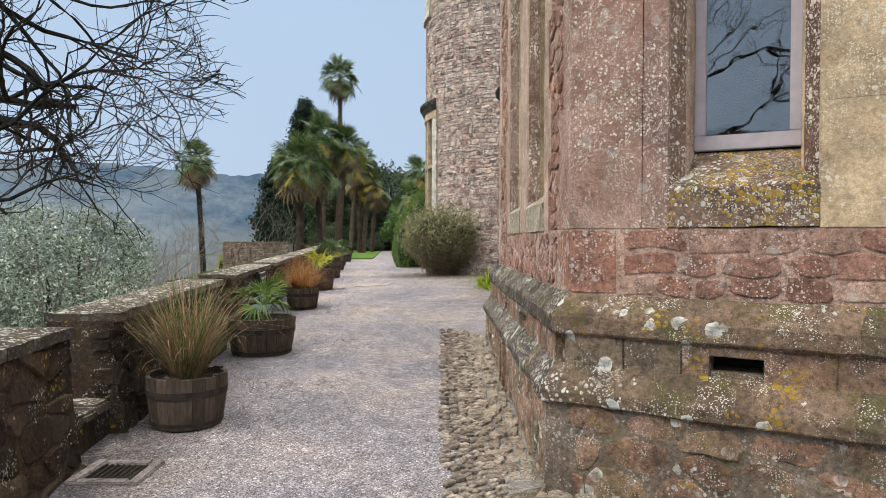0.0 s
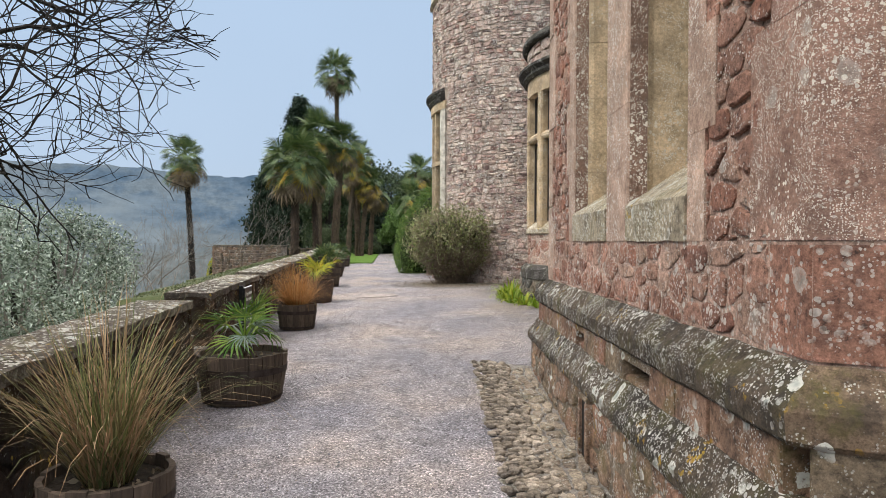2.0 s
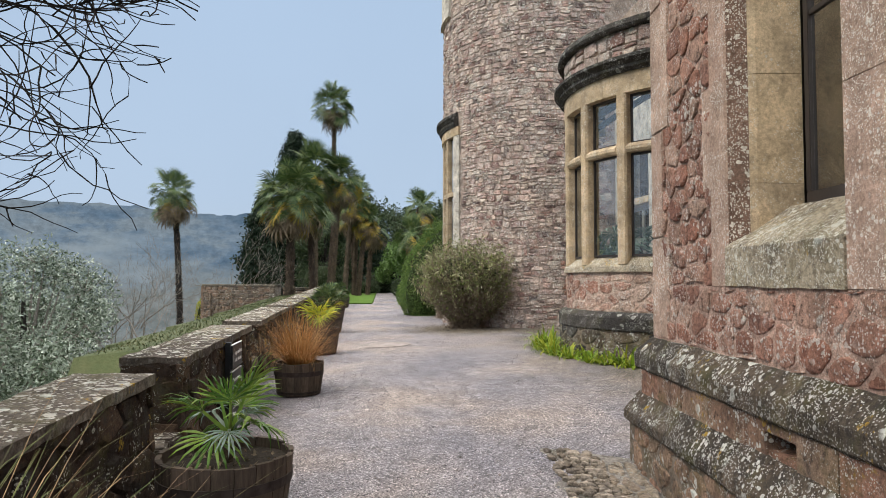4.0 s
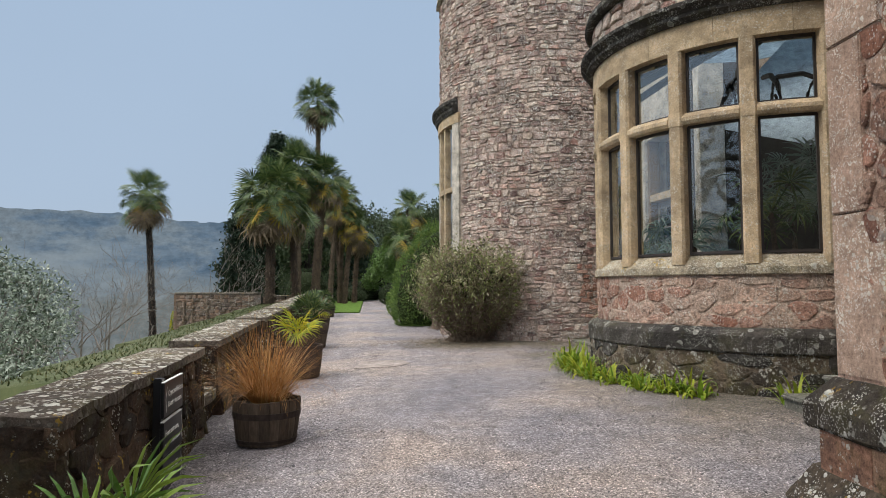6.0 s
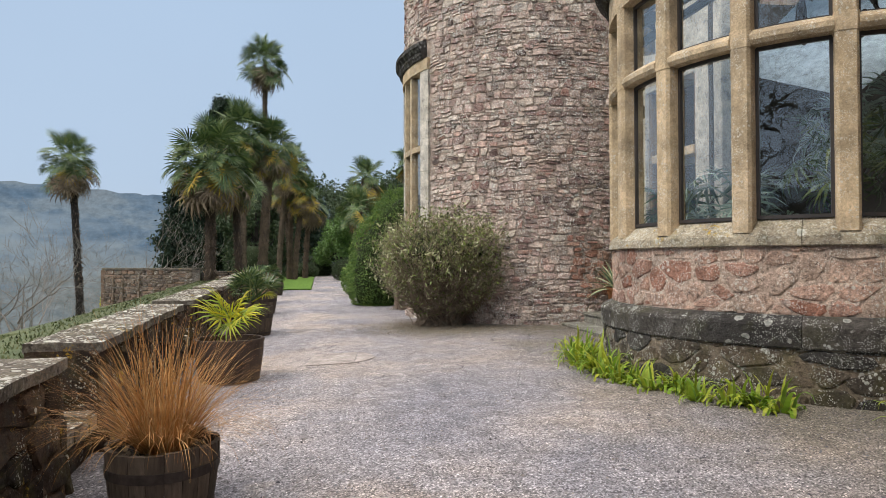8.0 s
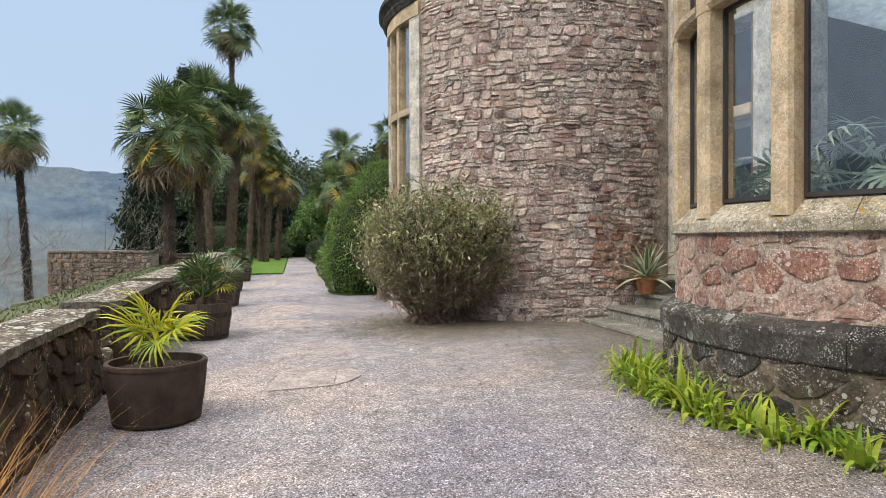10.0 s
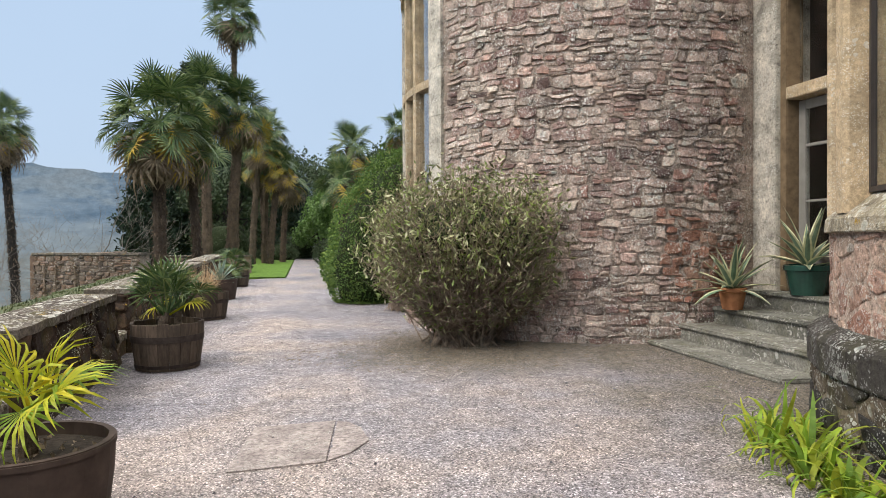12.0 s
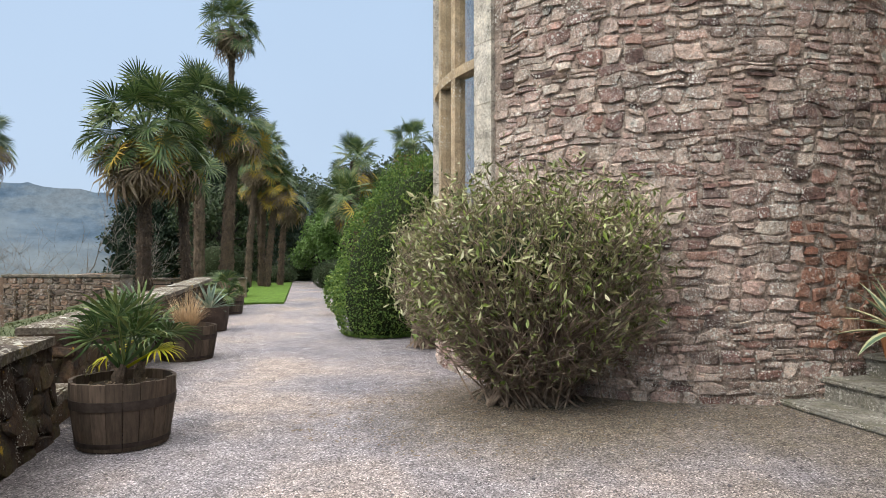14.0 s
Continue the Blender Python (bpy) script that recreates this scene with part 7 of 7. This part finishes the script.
def leafy_tree(name, x, y, z, h, rx, ry, label, seed, mat, count, leaf, clumps=26, slim=0.3, base=0.25, up=0.4):
    """A tree with forking limbs and a crown of leaf clumps with gaps."""
    t = empty(name, pose(x, y, z), label=label, category="tree")
    rng, nr = random.Random(seed), np.random.default_rng(seed)
    mesh_ob("trunk", *tube([(0, 0, 0), (0.1, 0, h * 0.25), (0, 0.1, h * 0.55), (0, 0, h * 0.8)], [h * 0.03, h * 0.025, h * 0.018, h * 0.006], 8), M_BARK, t)
    limbs, pts = Pile(), []
    for i in range(clumps):
        a = rng.uniform(0, 6.28)
        u = rng.uniform(-0.55, 1.0)
        rr = math.sqrt(max(0, 1 - u * u)) * rng.uniform(0.55, 1.0)
        c = Vector((rx * rr * math.cos(a), ry * rr * math.sin(a), h * (base + (1 - base) * (0.5 + 0.48 * u))))
        limbs.add(*tube([(0, 0, h * rng.uniform(0.2, 0.5)), c * 0.6 + Vector((0, 0, h * 0.1)), c], [h * 0.012, h * 0.007, h * 0.002], 5))
        k = count // clumps
        s = rng.uniform(0.75, 1.2) * (1.45 / clumps ** 0.5)
        ball = nr.normal(size=(k, 3))
        ball *= (1.5 * nr.random(k) ** 0.45 / np.linalg.norm(ball, axis=1))[:, None]
        q = ball * np.array((rx * s, ry * s, h * s * 0.36)) + np.array(c)
        pts.append(q)
        for j in range(5):
            b = Vector(q[j])
            limbs.add(*tube([c, b], [h * 0.003, h * 0.001], 3))
    limbs.ob("limbwork", M_SAP if mat == M_OLIVE else M_BARK, t)
    v, f = leaf_cloud(nr, np.concatenate(pts), leaf, slim, up)
    mesh_ob("crown", v, f, mat, t)
    return t


for i, (x, y, h, r) in enumerate(((-15.2, 27.5, 7.6, 3.2), (-19.5, 31.0, 8.6, 3.6), (-13.2, 22.0, 6.2, 2.6), (-22.5, 26.5, 8.8, 4.0), (-16.8, 21.5, 6.6, 2.8))):
    zt = (2.75, 2.9, 1.55, 3.2, 1.7)[i]
    leafy_tree("silver_tree", x, y, zt - h, h, r, r, "silver-grey leaved evergreen tree below the terrace", 60 + i, M_OLIVE, 19000, 0.16, 40, 0.36, 0.12, 0.0)


def conifer(x, y, z, h, r, label, seed, mat=None, count=26000):
    t = empty("conifer", pose(x, y, z), label=label, category="tree")
    rng, nr = random.Random(seed), np.random.default_rng(seed)
    mesh_ob("trunk", *tube([(0, 0, 0), (0, 0, h * 0.5), (0, 0, h * 0.97)], [h * 0.025, h * 0.016, 0.02], 8), M_BARK, t)
    limbs, pts = Pile(), []
    n = 120
    for i in range(n):
        u = (i + 0.5) / n
        a = i * 2.39996
        ln = r * (1 - u) ** 0.6 * (0.6 + 0.4 * u ** 0.2) * rng.uniform(0.6, 1.12) + 0.15
        b = Vector((ln * math.cos(a), ln * math.sin(a), h * (0.06 + 0.93 * u) - 0.12 * ln + rng.uniform(-0.2, 0.2)))
        o = Vector((0, 0, h * (0.06 + 0.93 * u)))
        limbs.add(*tube([o, b], [0.05, 0.01], 4))
        k = count // n
        s = nr.uniform(0.2, 1.05, k)[:, None]
        pts.append(np.array(o) + (np.array(b) - np.array(o)) * s + nr.normal(size=(k, 3)) * np.array((0.16, 0.16, 0.14)) * r * 0.42)
    limbs.ob("limbwork", M_BARK, t)
    # a dark cone added within the needles to imitate the inner shade
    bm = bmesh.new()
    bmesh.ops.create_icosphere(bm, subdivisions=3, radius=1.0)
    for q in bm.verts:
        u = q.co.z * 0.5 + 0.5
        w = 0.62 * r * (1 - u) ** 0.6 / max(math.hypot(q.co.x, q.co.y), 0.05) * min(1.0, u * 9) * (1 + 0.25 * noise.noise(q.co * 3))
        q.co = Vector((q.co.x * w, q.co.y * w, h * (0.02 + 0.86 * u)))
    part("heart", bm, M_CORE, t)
    v, f = leaf_cloud(nr, np.concatenate(pts), 0.30, 0.55, 0.1)
    mesh_ob("foliage", v, f, mat or M_CONIFER, t)
    return t


for i, (x, y, h, r) in enumerate(((-15.7, 62.5, 9.6, 3.3), (-14.3, 68, 16.3, 4.2), (-10.0, 64, 11.0, 4.0), (-14.2, 62, 8.0, 3.2), (-8.0, 72, 10.0, 4.0))):
    conifer(x, y, -0.5, h, r, "dark green conifer behind the palms", 80 + i)
for i, (x, y, h, r, m, lf) in enumerate(((-3.0, 78, 9.5, 4.2, M_DARKLEAF, 0.34), (-7.0, 88, 10.5, 5.0, M_DARKLEAF, 0.38), (2.6, 80, 10.5, 4.5, M_DARKLEAF, 0.36), (-3.6, 58.0, 4.6, 1.8, M_BROAD, 0.22), (-2.0, 54.0, 4.9, 1.6, M_BROAD, 0.20), (0.6, 60, 7.0, 2.6, M_DARKLEAF, 0.26), (-9.6, 57.5, 6.0, 2.6, M_DARKLEAF, 0.28), (5.2, 52.0, 11.0, 2.4, M_DARKLEAF, 0.26))):
    leafy_tree("broadleaf_tree", x, y, 0.4, h, r, r, "bright green broadleaf shrub at the path's end" if m == M_BROAD else "dark evergreen tree at the end of the walk", 120 + i, m, 7000, lf, 26, 0.55, 0.06)
for i, (x, y, r, h) in enumerate(((-1.5, 33.0, 0.9, 1.5), (-1.6, 36.5, 0.8, 1.3), (-2.6, 49.0, 1.0, 1.4), (-6.3, 56.0, 1.2, 1.0), (-5.2, 60.0, 1.2, 1.2), (-3.3, 65.0, 1.3, 1.6), (-6.6, 68.0, 1.6, 1.8), (-6.5, 40.9, 0.8, 1.0), (-9.0, 53.0, 1.6, 2.4))):
    clipped(x, y, r, r, h, "border_shrub", "low dark green shrub beside the walk", 2600, 0.11, M_YEW if i < 2 else M_DARKLEAF, 140 + i)
clipped(-15.3, 45.6, 0.36, 0.4, 3.7, "yellow_shrub", "slim yellow-leaved shrub beyond the garden wall", 1500, 0.12, M_CHARTREUSE, 156, foot=-3.2)

# climber stems on the cross wall
for i, s in enumerate((0.55, 1.05, 1.9)):
    cl = empty("climber", label="twining bare climber on the garden wall", category="climbing plant")
    pts = [CW.at(s + 0.05 * noise.noise((k * 0.7, i, 0)), -0.9 + 0.24 * k, 0.05) for k in range(9)]
    mesh_ob("stem", *tube(pts, [0.03] * 9, 5), M_TWIG, cl)
    nr = np.random.default_rng(i)
    q = np.array(pts)[nr.integers(0, 9, 160)] + nr.normal(size=(160, 3)) * 0.06
    mesh_ob("leaves", *leaf_cloud(nr, q, 0.07, 0.5), M_PALM_DEAD, cl)

# grass bank on the outer side of the parapet
bank = Pile()
brng = random.Random(19)
for i in range(5200):
    y = brng.uniform(13.5, 36)
    x = wall_x(y) - THICK - brng.uniform(0.0, 1.9)
    z = terrain(x, y)
    a = brng.uniform(0, 6.28)
    h = brng.uniform(0.02, 0.055)
    c, s = math.cos(a) * 0.012, math.sin(a) * 0.012
    bank.add([(x - c, y - s, z), (x + c, y + s, z), (x + s * 3, y - c * 3, z + h)], [(0, 1, 2)])
tagged(bank.ob("grass", M_BANK, None), "rough dark green grass on the bank outside the parapet", "grass", kind="stuff")


# ---- iron brackets and plants inside the conservatory ----
def scroll(a):
    """A cast-iron bracket: a straight spandrel and a curl, under the eaves inside a light."""
    ux, uy = math.cos(radians(a)), math.sin(radians(a))
    at = lambda r, z: (BX + r * ux, BY + r * uy, z)
    v1, f1 = tube([at(BR - 0.42, 3.95), at(BR - 0.75, 4.35), at(BR - 1.25, 4.62), at(BR - 1.9, 4.78)], [0.035] * 4, 6)
    curl = [at(BR - 0.95 + 0.34 * (1 - k / 22) * math.cos(k * 0.42), 4.18 + 0.34 * (1 - k / 22) * math.sin(k * 0.42)) for k in range(19)]
    v2, f2 = tube(curl, [0.022] * 19, 5)
    b = Pile()
    b.add(v1, f1)
    b.add(v2, f2)
    b.ob("scroll_bracket", M_IRON, bow)


for a in (229.0, 249.5, 270.0):
    scroll(a)

for i, (x, y, h) in enumerate(((2.6, 15.6, 0.9), (3.4, 15.0, 1.3), (4.3, 15.2, 1.7), (2.5, 17.0, 0.8), (4.6, 16.6, 2.0))):
    c = empty("conservatory_palm", pose(x, y, 1.4), label="leafy house plant behind the bow window", category="house plant")
    mesh_ob("stem", *tube([(0, 0, 0), (0.03, 0, h * 0.5), (0, 0.03, h)], [0.05, 0.04, 0.03], 7), M_TRUNK, c)
    crown(random.Random(300 + i), (0, 0.03, h), 15, 0.45, 0.38, (70, -40), 0.5, 14).ob("leaves", M_PALM if i % 2 else M_YUCCA, c)

# ---- signs on the parapet ----
SG = Face(wall_x(11.45) + 0.03, 11.45, wall_x(12.1) - wall_x(11.45), 0.65)
SG.n = np.array((SG.u[1], -SG.u[0]))
sign = empty("direction_sign", label="black direction sign with white lettering on the parapet", category="sign")
part("post", SG.block(0.02, 0.10, 0.0, 0.06, 0.15, 1.05, 0.006), M_SIGN, sign)


def lettering(text, face, s, z, d, size, parent):
    cu = bpy.data.curves.new("lettering", "FONT")
    cu.body, cu.size, cu.extrude = text, size, 0.0008
    cu.materials.append(M_LETTER)
    ob = new("lettering", cu)
    ob.parent = parent
    u, n = Vector((*face.u, 0)), Vector((*face.n, 0))
    m = Matrix.Identity(4)
    m.col[0][:3], m.col[1][:3], m.col[2][:3], m.col[3][:3] = u, Vector((0, 0, 1)), n, Vector(face.at(s, z, d))
    ob.matrix_basis = m
    return ob


def chevron(face, s, z, h, way, d, parent):
    poly = [(0, h / 2), (way * h * 0.16, 0), (0, -h / 2), (way * 0.012, -h / 2), (way * (h * 0.16 + 0.012), 0), (way * 0.012, h / 2)]
    bm = bmesh.new()
    vs = [bm.verts.new(face.at(s + a, z + b, d)) for a, b in poly]
    bm.faces.new((vs[0], vs[1], vs[4], vs[5]))
    bm.faces.new((vs[1], vs[2], vs[3], vs[4]))
    return part("arrow", bm, M_LETTER, parent)


for k, (z1, rows, way) in enumerate(((1.02, ("Crypt exhibitions", "& exit  via stairs"), -1), (0.73, ("Front entrance,", "the River Garden & Exhibition"), 1), (0.44, ("Camellia", "House"), 1))):
    pn = part("panel", SG.block(0.0, 0.56, 0.06, 0.085, z1 - 0.26, z1, 0.005), M_SIGN, sign)
    chevron(SG, 0.075 if way < 0 else 0.515, z1 - 0.13, 0.19, way, 0.0875, pn)
    part("top_edge", SG.block(0.0, 0.56, 0.062, 0.084, z1 + 0.001, z1 + 0.006, 0), M_LETTER, pn)
    s0 = 0.11 if way < 0 else 0.05
    lettering(rows[0], SG, s0, z1 - 0.11, 0.0865, 0.062 if k != 2 else 0.08, pn)
    lettering(rows[1], SG, s0, z1 - 0.19, 0.0865, 0.062 if k != 1 else 0.036, pn)
    if k == 2:
        part("cup_symbol", SG.block(0.36, 0.42, 0.086, 0.0875, z1 - 0.12, z1 - 0.06, 0), M_LETTER, pn)
